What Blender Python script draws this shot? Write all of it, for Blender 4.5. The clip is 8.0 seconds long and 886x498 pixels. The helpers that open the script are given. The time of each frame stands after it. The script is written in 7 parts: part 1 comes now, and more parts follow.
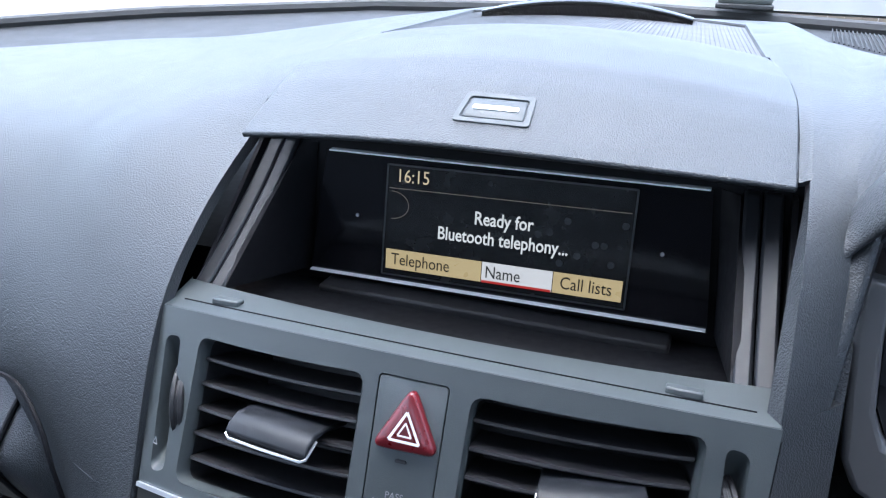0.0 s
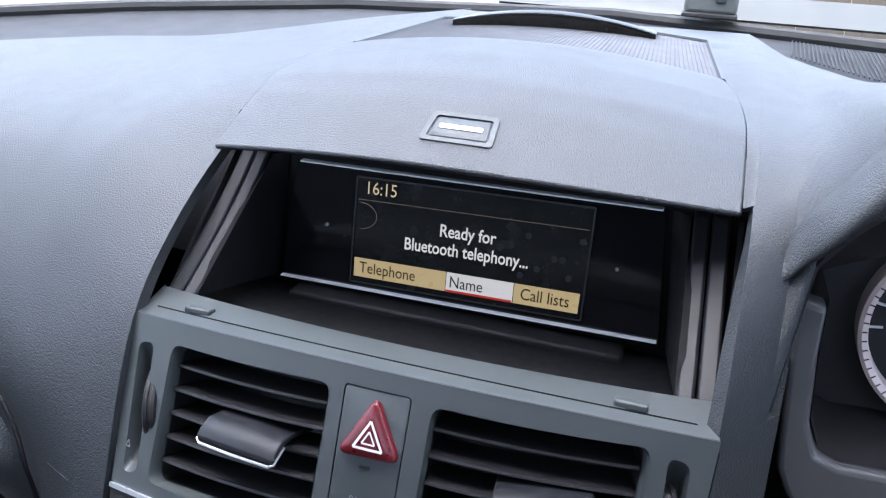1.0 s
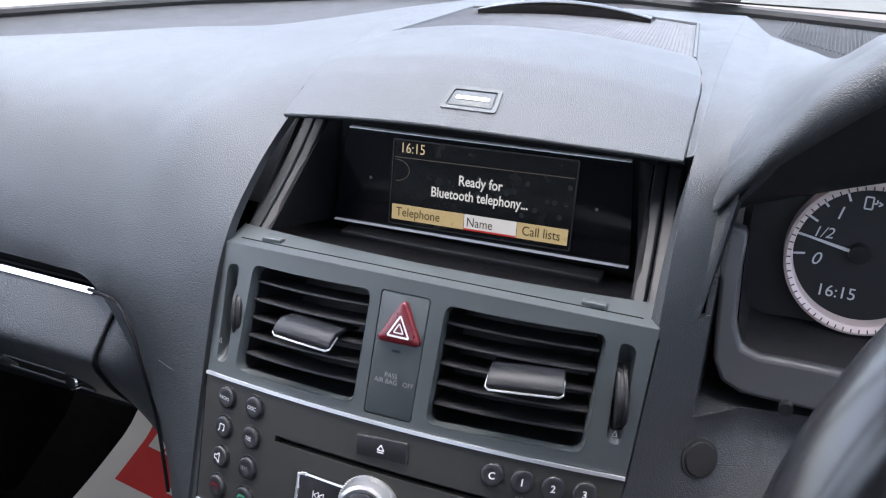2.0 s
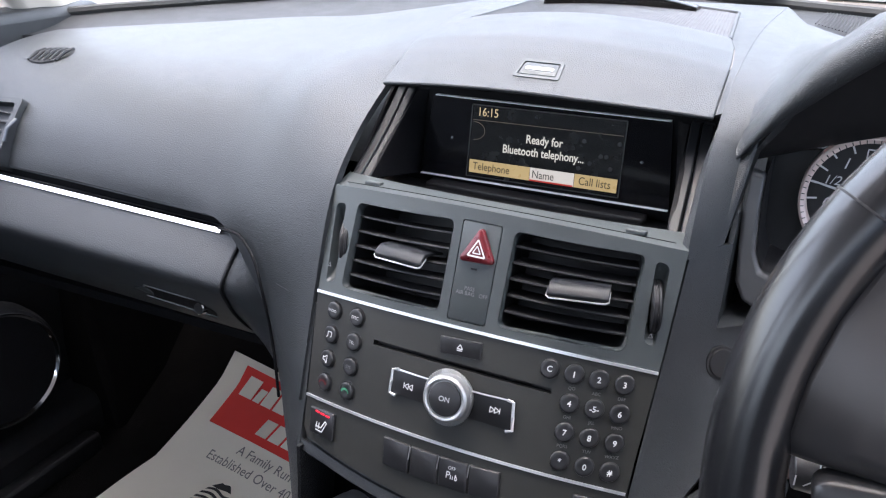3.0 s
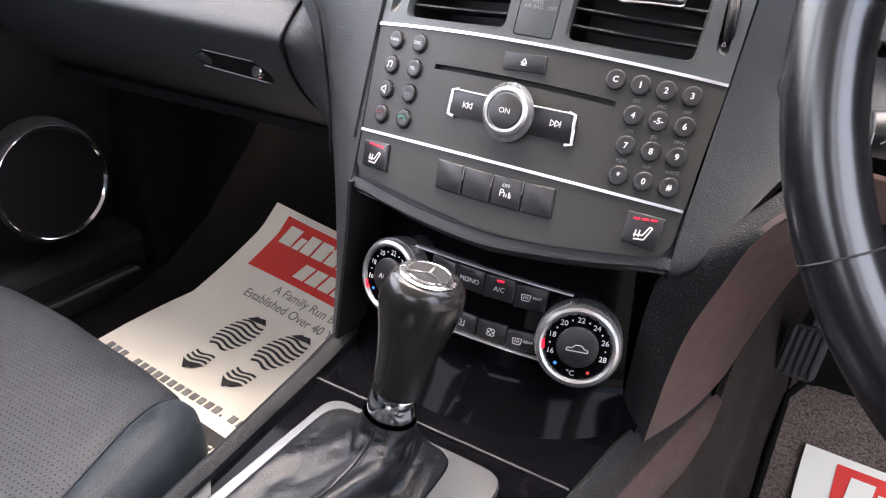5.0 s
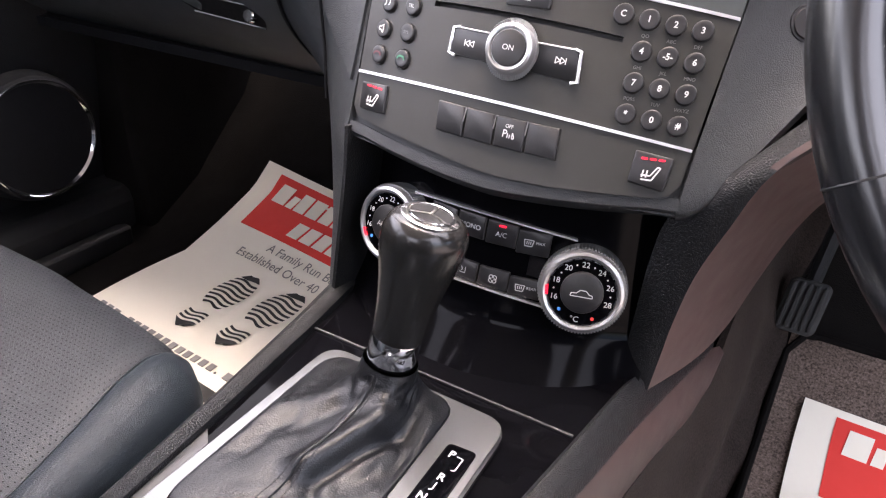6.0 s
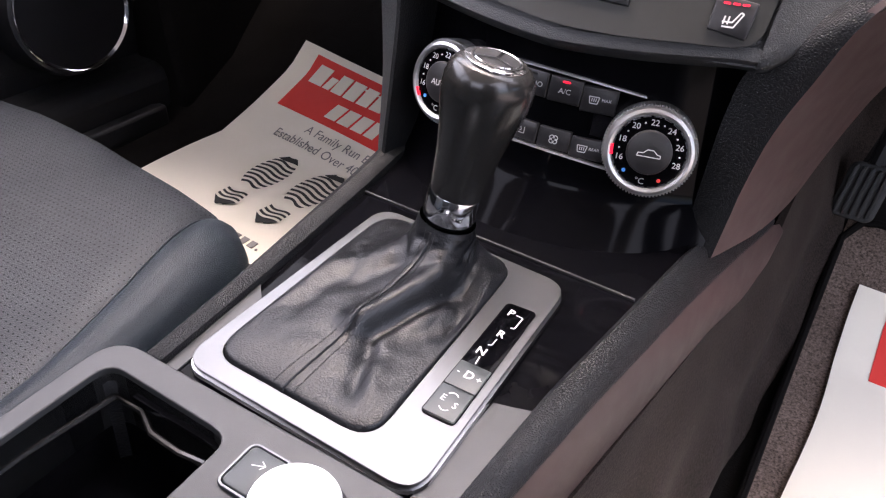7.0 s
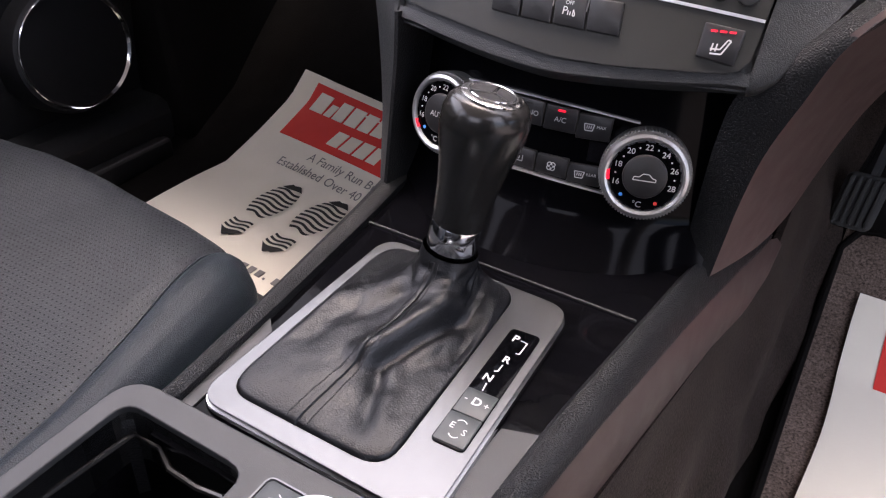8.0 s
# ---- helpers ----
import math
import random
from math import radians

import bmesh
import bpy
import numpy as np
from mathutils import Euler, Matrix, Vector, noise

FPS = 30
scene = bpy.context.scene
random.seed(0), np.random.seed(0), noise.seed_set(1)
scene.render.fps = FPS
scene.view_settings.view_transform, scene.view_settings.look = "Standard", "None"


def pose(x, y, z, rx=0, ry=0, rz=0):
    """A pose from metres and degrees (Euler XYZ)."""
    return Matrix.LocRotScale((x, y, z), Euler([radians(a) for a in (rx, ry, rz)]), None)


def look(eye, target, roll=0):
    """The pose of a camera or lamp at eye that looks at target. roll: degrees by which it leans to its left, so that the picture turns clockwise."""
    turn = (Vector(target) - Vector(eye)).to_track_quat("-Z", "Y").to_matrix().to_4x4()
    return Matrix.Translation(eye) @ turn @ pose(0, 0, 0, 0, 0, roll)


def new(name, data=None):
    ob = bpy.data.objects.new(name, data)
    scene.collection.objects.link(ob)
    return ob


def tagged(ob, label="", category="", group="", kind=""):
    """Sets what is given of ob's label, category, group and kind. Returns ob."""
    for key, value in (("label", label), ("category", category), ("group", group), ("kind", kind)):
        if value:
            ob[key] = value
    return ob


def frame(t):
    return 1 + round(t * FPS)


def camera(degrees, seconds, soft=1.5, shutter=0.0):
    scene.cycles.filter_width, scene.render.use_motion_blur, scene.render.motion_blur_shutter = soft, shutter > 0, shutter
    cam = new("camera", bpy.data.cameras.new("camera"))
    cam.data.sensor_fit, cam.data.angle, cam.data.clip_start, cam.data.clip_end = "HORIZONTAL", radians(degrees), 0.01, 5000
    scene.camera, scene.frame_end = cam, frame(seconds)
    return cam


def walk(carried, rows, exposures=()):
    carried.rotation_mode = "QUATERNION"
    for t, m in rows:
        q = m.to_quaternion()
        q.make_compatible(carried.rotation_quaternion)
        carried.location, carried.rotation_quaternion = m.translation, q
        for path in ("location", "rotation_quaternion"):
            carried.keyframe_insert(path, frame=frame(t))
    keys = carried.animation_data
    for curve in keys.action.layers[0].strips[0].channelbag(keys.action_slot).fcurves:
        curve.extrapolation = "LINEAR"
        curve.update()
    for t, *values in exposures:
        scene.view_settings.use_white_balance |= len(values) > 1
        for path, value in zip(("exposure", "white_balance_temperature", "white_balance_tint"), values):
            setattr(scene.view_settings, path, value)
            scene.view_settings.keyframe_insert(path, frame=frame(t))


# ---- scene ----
cam = camera(58.0, 8.0, soft=1.2)
PATH = [
    (0, (0.0920, -0.2271, 0.9557), (-0.5374, 1.5157, 0.2029), 1.17),
    (0.5, (0.0925, -0.2094, 0.9572), (-0.4810, 1.5304, 0.1546), 1.40),
    (1, (0.0978, -0.2345, 0.9728), (-0.4623, 1.5173, 0.1868), 2.81),
    (1.2, (0.1012, -0.2381, 0.9765), (-0.4365, 1.5050, 0.1564), 2.89),
    (2.3, (0.1571, -0.3577, 0.9997), (-0.5512, 1.3181, 0.1692), 1.05),
    (2.5, (0.1556, -0.3738, 1.0016), (-0.5426, 1.3073, 0.1731), 1.62),
    (3, (0.1813, -0.4246, 0.9975), (-0.6225, 1.2087, 0.1691), 0.59),
    (3.5, (0.1903, -0.4711, 0.9763), (-0.6801, 1.0621, 0.0318), 1.01),
    (4, (0.1966, -0.4795, 0.9324), (-0.6722, 1.0666, 0.0079), 2.13),
    (4.5, (0.2020, -0.4848, 0.8657), (-0.6696, 1.0916, -0.0032), 3.85),
    (5.8, (0.1977, -0.4906, 0.8276), (-0.6410, 1.0925, -0.0613), 3.98),
    (6, (0.1949, -0.4874, 0.8190), (-0.6274, 1.0781, -0.1153), 4.20),
    (6.5, (0.1851, -0.4931, 0.7926), (-0.6213, 0.9951, -0.2727), 4.60),
    (7, (0.1788, -0.4955, 0.7808), (-0.6252, 0.9441, -0.3511), 4.41),
    (7.5, (0.1783, -0.4967, 0.7802), (-0.6306, 0.9390, -0.3531), 4.43),
    (8, (0.1814, -0.4999, 0.7945), (-0.6447, 0.9507, -0.3071), 2.15),
]
EXPOSURE = [
    (0, 2.4, 5400, 9),
    (1, 2.25, 5650, 12),
    (2.5, 2.31, 6050, 12),
    (3.5, 2.55, 6250, 13),
    (4, 2.72, 6400, 13),
    (4.5, 3.1, 6600, 14),
    (6, 3.12, 6950, 20),
    (6.5, 3.1, 6850, 21),
    (7, 2.92, 6750, 21),
    (7.5, 2.68, 6750, 21),
    (8, 2.45, 6780, 21),
]
walk(cam, [(t, look(eye, target, roll)) for t, eye, target, roll in PATH], EXPOSURE)

# ---- daylight ----
SUN_EL, SUN_ROT = 79.0, -78.0
world = bpy.data.worlds.new("sky")
scene.world = world
world.use_nodes = True
wn = world.node_tree
wn.nodes.clear()
sky = wn.nodes.new("ShaderNodeTexSky")
sky.sky_type = "NISHITA"
sky.sun_disc = False
sky.sun_elevation = radians(SUN_EL)
sky.sun_rotation = radians(SUN_ROT)
sky.air_density, sky.dust_density, sky.ozone_density = 1.0, 4.0, 1.0
bg = wn.nodes.new("ShaderNodeBackground")
bg.inputs["Strength"].default_value = 0.15
wo = wn.nodes.new("ShaderNodeOutputWorld")
wn.links.new(sky.outputs["Color"], bg.inputs["Color"])
wn.links.new(bg.outputs["Background"], wo.inputs["Surface"])
sun = new("sun", bpy.data.lights.new("sun", "SUN"))
sun.data.energy, sun.data.angle, sun.data.color = 1.5, radians(165), (1.0, 0.96, 0.9)
sun.matrix_world = look((0, 0, 0), (-math.sin(radians(SUN_ROT)), -math.cos(radians(SUN_ROT)), -math.tan(radians(SUN_EL))))

# ---- materials ----


def mat(name, color, rough=0.5, metal=0.0, grain=0.0, scale=900.0, kind="noise", vary=0.12, vscale=14.0, coat=0.0, spec=0.5, rvary=0.1, tint=None):
    """A principled surface with slow colour drift, roughness wear and a fine relief."""
    m = bpy.data.materials.new(name)
    m.use_nodes = True
    nt = m.node_tree
    b = nt.nodes["Principled BSDF"]
    b.inputs["Metallic"].default_value = metal
    b.inputs["Coat Weight"].default_value = coat
    b.inputs["Coat Roughness"].default_value = 0.05
    b.inputs["Specular IOR Level"].default_value = spec
    tc = nt.nodes.new("ShaderNodeTexCoord")
    n1 = nt.nodes.new("ShaderNodeTexNoise")
    n1.inputs["Scale"].default_value = vscale
    n1.inputs["Detail"].default_value = 6
    nt.links.new(tc.outputs["Object"], n1.inputs["Vector"])
    mix = nt.nodes.new("ShaderNodeMix")
    mix.data_type = "RGBA"
    other = tint or tuple(c * (1 - 2 * vary) for c in color)
    mix.inputs[6].default_value = (*[min(1, c * (1 + vary)) for c in color], 1)
    mix.inputs[7].default_value = (*other, 1)
    nt.links.new(n1.outputs["Fac"], mix.inputs[0])
    nt.links.new(mix.outputs[2], b.inputs["Base Color"])
    n2 = nt.nodes.new("ShaderNodeTexNoise")
    n2.inputs["Scale"].default_value = vscale * 7
    n2.inputs["Detail"].default_value = 4
    nt.links.new(tc.outputs["Object"], n2.inputs["Vector"])
    mr = nt.nodes.new("ShaderNodeMapRange")
    mr.inputs["To Min"].default_value = max(0.02, rough - rvary)
    mr.inputs["To Max"].default_value = min(1.0, rough + rvary)
    nt.links.new(n2.outputs["Fac"], mr.inputs["Value"])
    nt.links.new(mr.outputs["Result"], b.inputs["Roughness"])
    if grain:
        bump = nt.nodes.new("ShaderNodeBump")
        bump.inputs["Strength"].default_value = grain
        bump.inputs["Distance"].default_value = 0.0006
        if kind == "leather":
            v = nt.nodes.new("ShaderNodeTexVoronoi")
            v.inputs["Scale"].default_value = scale
            w = nt.nodes.new("ShaderNodeTexNoise")
            w.inputs["Scale"].default_value = scale * 0.5
            ad = nt.nodes.new("ShaderNodeVectorMath")
            ad.operation = "MULTIPLY_ADD"
            ad.inputs[1].default_value = (0.0009, 0.0009, 0.0009)
            nt.links.new(tc.outputs["Object"], w.inputs["Vector"])
            nt.links.new(w.outputs["Color"], ad.inputs[0])
            nt.links.new(tc.outputs["Object"], ad.inputs[2])
            nt.links.new(ad.outputs["Vector"], v.inputs["Vector"])
            nt.links.new(v.outputs["Distance"], bump.inputs["Height"])
            bump.invert = True
        else:
            g = nt.nodes.new("ShaderNodeTexNoise")
            g.inputs["Scale"].default_value = scale
            g.inputs["Detail"].default_value = 3
            nt.links.new(tc.outputs["Object"], g.inputs["Vector"])
            nt.links.new(g.outputs["Fac"], bump.inputs["Height"])
        nt.links.new(bump.outputs["Normal"], b.inputs["Normal"])
    return m


def glow(name, color, strength, rough=0.3):
    m = mat(name, tuple(0.3 * c for c in color), rough, vary=0.02)
    b = m.node_tree.nodes["Principled BSDF"]
    b.inputs["Emission Color"].default_value = (*color, 1)
    b.inputs["Emission Strength"].default_value = strength
    return m


M_DASH = mat("grained_dash_vinyl", (0.021, 0.0235, 0.0255), 0.44, grain=0.45, scale=1350, kind="leather", vscale=9, rvary=0.05)
M_PAD = mat("fine_grained_dash_top", (0.026, 0.027, 0.029), 0.65, spec=0.2, grain=0.3, scale=900, kind="noise", vscale=7)
M_PANEL = mat("satin_grey_plastic", (0.037, 0.0435, 0.0445), 0.44, grain=0.12, scale=2200, vscale=11, rvary=0.05)
M_RADIO = mat("dark_bronze_grey_plastic", (0.0195, 0.0194, 0.0172), 0.44, spec=0.42, grain=0.08, scale=2600, vscale=12, rvary=0.05)
M_DARK = mat("matt_black_plastic", (0.010, 0.010, 0.011), 0.55, spec=0.35, grain=0.12, scale=1500, vscale=20)
M_TRIM = mat("black_moulded_trim", (0.009, 0.0095, 0.0105), 0.43, spec=0.22, grain=0.8, scale=950, kind="leather", vscale=15)
M_FRAME = mat("dark_satin_frame", (0.026, 0.0275, 0.0285), 0.42, spec=0.4, grain=0.12, scale=2200, vscale=11, rvary=0.05)
# Reddish light reflected on the knee trim is put into this base colour.
M_KNEE = mat("knee_trim_red_bounce", (0.046, 0.025, 0.022), 0.5, grain=0.08, scale=1500, vscale=9)
M_KEY = mat("soft_black_key", (0.013, 0.013, 0.014), 0.4, grain=0.05, scale=2500, vscale=60)
M_RAIL = mat("satin_black_rail", (0.010, 0.011, 0.013), 0.38, spec=0.25, vscale=30)
M_GLOSS = mat("piano_black", (0.002, 0.002, 0.0026), 0.08, spec=0.05, vscale=40, rvary=0.03)
M_CHROME = mat("chrome", (0.85, 0.85, 0.86), 0.1, metal=1.0, vary=0.03, vscale=30, rvary=0.05)
M_STRIP = mat("bright_trim_strip", (0.88, 0.88, 0.9), 0.32, metal=0.9, vary=0.03, vscale=30)
M_KNOB = mat("silver_knob", (0.50, 0.50, 0.50), 0.34, metal=0.9, vary=0.04, vscale=60)
M_SATIN = mat("satin_aluminium", (0.118, 0.122, 0.128), 0.34, metal=1.0, grain=0.06, scale=1800, vary=0.05, vscale=25, rvary=0.06)
M_LEVER = mat("dark_polished_leather", (0.012, 0.0115, 0.011), 0.22, vscale=30, rvary=0.03)
M_BOOT = mat("soft_black_leather", (0.006, 0.0066, 0.008), 0.33, spec=0.32, grain=0.3, scale=900, kind="leather", vscale=25)
M_SEAT = mat("blue_black_seat_leather", (0.013, 0.018, 0.023), 0.38, spec=0.26, grain=0.55, scale=1100, kind="leather", vscale=12)
M_RIM = mat("rim_leather", (0.007, 0.007, 0.008), 0.25, spec=0.8, grain=0.03, scale=1600, vscale=18, rvary=0.02)
M_SPOKE = mat("dark_grey_spoke", (0.045, 0.042, 0.042), 0.36, metal=0.2, grain=0.05, scale=1500, vscale=12)
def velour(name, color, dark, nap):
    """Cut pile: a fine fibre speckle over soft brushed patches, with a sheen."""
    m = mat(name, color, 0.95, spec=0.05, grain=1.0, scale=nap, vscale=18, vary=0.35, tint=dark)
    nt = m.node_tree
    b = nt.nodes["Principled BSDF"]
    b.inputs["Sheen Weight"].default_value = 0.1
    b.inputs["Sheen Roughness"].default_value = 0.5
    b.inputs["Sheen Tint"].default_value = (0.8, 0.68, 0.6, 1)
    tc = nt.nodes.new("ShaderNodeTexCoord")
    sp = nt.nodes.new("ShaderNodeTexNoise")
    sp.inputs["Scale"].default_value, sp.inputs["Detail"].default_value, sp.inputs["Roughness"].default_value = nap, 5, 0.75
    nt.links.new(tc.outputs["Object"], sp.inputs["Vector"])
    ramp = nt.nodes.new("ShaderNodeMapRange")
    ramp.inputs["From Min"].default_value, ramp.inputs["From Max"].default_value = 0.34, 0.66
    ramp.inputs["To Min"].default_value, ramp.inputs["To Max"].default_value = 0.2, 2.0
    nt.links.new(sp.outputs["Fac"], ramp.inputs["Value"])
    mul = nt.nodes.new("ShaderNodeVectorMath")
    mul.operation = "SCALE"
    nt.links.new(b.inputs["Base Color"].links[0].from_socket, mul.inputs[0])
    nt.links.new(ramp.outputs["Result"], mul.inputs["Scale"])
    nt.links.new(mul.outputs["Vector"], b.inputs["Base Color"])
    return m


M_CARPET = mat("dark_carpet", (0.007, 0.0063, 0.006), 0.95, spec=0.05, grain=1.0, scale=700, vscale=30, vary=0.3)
M_CARPET2 = velour("brown_grey_velour", (0.125, 0.095, 0.080), (0.055, 0.041, 0.035), 420)
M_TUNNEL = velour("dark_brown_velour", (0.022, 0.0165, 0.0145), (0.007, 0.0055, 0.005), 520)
M_PAPER = mat("cream_paper", (0.86, 0.81, 0.69), 0.75, grain=0.15, scale=300, vscale=6, vary=0.05)
M_RED = mat("red_print", (0.76, 0.045, 0.035), 0.7, vary=0.06)
M_INK = mat("black_print", (0.03, 0.03, 0.03), 0.75, vary=0.1)
M_GREY_INK = mat("grey_print", (0.22, 0.21, 0.2), 0.75, vary=0.1)
M_WHITE = mat("white_legend", (0.55, 0.55, 0.55), 0.5, vary=0.03)
M_DIM = mat("dim_legend", (0.16, 0.16, 0.165), 0.5, vary=0.03)
M_HAZ = mat("hazard_red", (0.085, 0.005, 0.008), 0.3, coat=0.1, vscale=50)
M_CREAM = mat("cream_pillar_trim", (0.62, 0.58, 0.52), 0.75, grain=0.2, scale=900)
M_RUBBER = mat("black_rubber", (0.02, 0.02, 0.02), 0.7, grain=0.2, scale=900)
M_MESH = mat("speaker_mesh", (0.05, 0.05, 0.053), 0.6, grain=0.3, scale=1800)
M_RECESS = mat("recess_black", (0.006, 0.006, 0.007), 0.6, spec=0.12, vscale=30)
# Pale paint gives the screen's chrome lines a gleam the recess doesn't reflect.
M_LINE = mat("painted_line_gleam", (0.8, 0.8, 0.8), 0.4, metal=0.2, vary=0.03)
M_SCREEN = mat("screen_glass", (0.004, 0.004, 0.005), 0.12, vary=0.02, rvary=0.03)
M_LED = glow("red_led", (1.0, 0.015, 0.04), 0.30)
M_LCD_W = glow("lcd_white", (1.0, 0.93, 0.8), 0.10)
M_LCD_T = glow("lcd_tan", (0.83, 0.6, 0.27), 0.085)
M_LCD_N = glow("lcd_pale", (0.9, 0.82, 0.72), 0.11)
M_LCD_Y = glow("lcd_amber_text", (1.0, 0.75, 0.42), 0.09)
M_LCD_R = glow("lcd_red", (0.6, 0.03, 0.02), 0.09)
M_LCD_D = glow("lcd_dim", (0.35, 0.28, 0.2), 0.03)
M_LCD_K = mat("lcd_black_text", (0.008, 0.007, 0.006), 0.3)
M_BLUE = mat("blue_dot", (0.05, 0.25, 0.7), 0.4)
M_GLASS = bpy.data.materials.new("window_glass")
M_GLASS.use_nodes = True
gb = M_GLASS.node_tree.nodes["Principled BSDF"]
gb.inputs["Transmission Weight"].default_value, gb.inputs["Roughness"].default_value, gb.inputs["IOR"].default_value = 1.0, 0.0, 1.02
gb.inputs["Base Color"].default_value = (0.96, 0.98, 0.97, 1)

# ---- building tools ----


def smooth(me, angle=40):
    me.shade_smooth()
    me.set_sharp_from_angle(angle=radians(angle))


def part(name, bm, material, parent=None, label="", bevel=0.0, angle=40, seg=2):
    """Link a bmesh as one mesh object under a thing or a part."""
    me = bpy.data.meshes.new(name)
    bmesh.ops.recalc_face_normals(bm, faces=bm.faces)
    bm.to_mesh(me)
    bm.free()
    smooth(me, angle)
    me.materials.append(material)
    ob = new(name, me)
    if parent is not None:
        ob.parent = parent
    if label:
        ob["label"] = label
    if bevel:
        bv = ob.modifiers.new("edge", "BEVEL")
        bv.width, bv.segments, bv.limit_method, bv.angle_limit = bevel, seg, "ANGLE", radians(35)
    return ob


def thing(name, label, category, at=(0, 0, 0), group="", kind=""):
    ob = new(name)
    ob.empty_display_size = 0.02
    ob.location = at
    return tagged(ob, label, category, group, kind)


def solo(name, bm, material, label, category, group="", kind="", **kw):
    return tagged(part(name, bm, material, None, **kw), label, category, group, kind)


def rrect(w, h, r, n=5, cx=0.0, cy=0.0):
    pts = []
    for sx, sy, a0 in ((1, 1, 0), (-1, 1, 90), (-1, -1, 180), (1, -1, 270)):
        for k in range(n + 1):
            a = radians(a0 + 90 * k / n)
            pts.append((cx + sx * (w / 2 - r) + r * math.cos(a), cy + sy * (h / 2 - r) + r * math.sin(a)))
    return pts


def round_poly(corners, r, n=4):
    """A polygon with every corner rounded to about r."""
    out = []
    k = len(corners)
    for i in range(k):
        p, a, b = Vector(corners[i]), Vector(corners[i - 1]), Vector(corners[(i + 1) % k])
        da, db = (a - p), (b - p)
        ra, rb = min(r, da.length * 0.49), min(r, db.length * 0.49)
        p0, p1 = p + da.normalized() * ra, p + db.normalized() * rb
        for j in range(n + 1):
            t = j / n
            q = p0 * (1 - t) ** 2 + p * 2 * t * (1 - t) + p1 * t * t
            out.append((q.x, q.y))
    return out


def circle(r, n=32, cx=0.0, cy=0.0):
    return [(cx + r * math.cos(2 * math.pi * k / n), cy + r * math.sin(2 * math.pi * k / n)) for k in range(n)]


def flat(u, v, d=0.0):
    return Vector((u, v, d))


def plate(bm, outer, holes, d0, d1, place, ucuts=(), vcuts=()):
    """A plate with openings: drawn flat in (u, v), cut so that it can bend, given thickness from d0 to d1 and laid by place(u, v, d)."""
    tmp = bmesh.new()
    edges = []
    for loop in (outer, *holes):
        vs = [tmp.verts.new((u, v, 0)) for u, v in loop]
        edges += [tmp.edges.new((vs[i - 1], vs[i])) for i in range(len(vs))]
    bmesh.ops.triangle_fill(tmp, use_beauty=True, use_dissolve=False, edges=edges, normal=(0, 0, 1))
    for c in ucuts:
        bmesh.ops.bisect_plane(tmp, geom=tmp.verts[:] + tmp.edges[:] + tmp.faces[:], plane_co=(c, 0, 0), plane_no=(1, 0, 0), dist=1e-6)
    for c in vcuts:
        bmesh.ops.bisect_plane(tmp, geom=tmp.verts[:] + tmp.edges[:] + tmp.faces[:], plane_co=(0, c, 0), plane_no=(0, 1, 0), dist=1e-6)
    tmp.verts.ensure_lookup_table()
    tmp.verts.index_update()
    top = [bm.verts.new(place(v.co.x, v.co.y, d1)) for v in tmp.verts]
    low = [bm.verts.new(place(v.co.x, v.co.y, d0)) for v in tmp.verts]
    for f in tmp.faces:
        ix = [v.index for v in f.verts]
        bm.faces.new([top[i] for i in ix])
        bm.faces.new([low[i] for i in reversed(ix)])
    for e in tmp.edges:
        if len(e.link_faces) == 1:
            a, b = e.verts[0].index, e.verts[1].index
            bm.faces.new((top[a], top[b], low[b], low[a]))
    tmp.free()
    return bm


def slab(outer, d0, d1, place=flat, dome=0.0, inset=0.0):
    """A solid of the outline, from d0 to d1; inset rounds its upper edge, dome raises its middle."""
    bm = bmesh.new()
    n = len(outer)
    cu, cv = sum(p[0] for p in outer) / n, sum(p[1] for p in outer) / n
    rings = [(0.0, d0), (0.0, d1 - inset), (0.35 * inset, d1 - 0.3 * inset), (inset, d1)] if inset else [(0.0, d0), (0.0, d1)]
    if dome:
        rings += [(-0.5, d1 + dome * 0.75), (-0.8, d1 + dome * 0.97)]
    loops = []
    for off, d in rings:
        row = []
        for u, v in outer:
            du, dv = u - cu, v - cv
            ln = math.hypot(du, dv) or 1
            k = (1 + off) if off < 0 else max(0.05, 1 - off / ln)
            row.append(bm.verts.new(place(cu + du * k, cv + dv * k, d)))
        loops.append(row)
    for a, b in zip(loops, loops[1:]):
        for i in range(n):
            bm.faces.new((a[i - 1], a[i], b[i], b[i - 1]))
    bm.faces.new(loops[-1])
    bm.faces.new(list(reversed(loops[0])))
    return bm


def add(bm, other):
    """Join another bmesh into bm."""
    other.verts.index_update()
    vs = [bm.verts.new(v.co) for v in other.verts]
    for f in other.faces:
        bm.faces.new([vs[v.index] for v in f.verts])
    other.free()
    return bm


def lathe(profile, n=40, m=None, bm=None):
    """Turn (radius, height) pairs about z."""
    bm = bm or bmesh.new()
    m = m or Matrix()
    loops = []
    for r, h in profile:
        if r < 1e-6:
            loops.append([bm.verts.new(m @ Vector((0, 0, h)))])
        else:
            loops.append([bm.verts.new(m @ Vector((r * math.cos(2 * math.pi * k / n), r * math.sin(2 * math.pi * k / n), h))) for k in range(n)])
    for a, b in zip(loops, loops[1:]):
        for i in range(n):
            va = [a[0]] if len(a) == 1 else [a[i - 1], a[i]]
            vb = [b[0]] if len(b) == 1 else [b[i], b[i - 1]]
            if len(va) + len(vb) > 2:
                bm.faces.new(va + vb)
    return bm


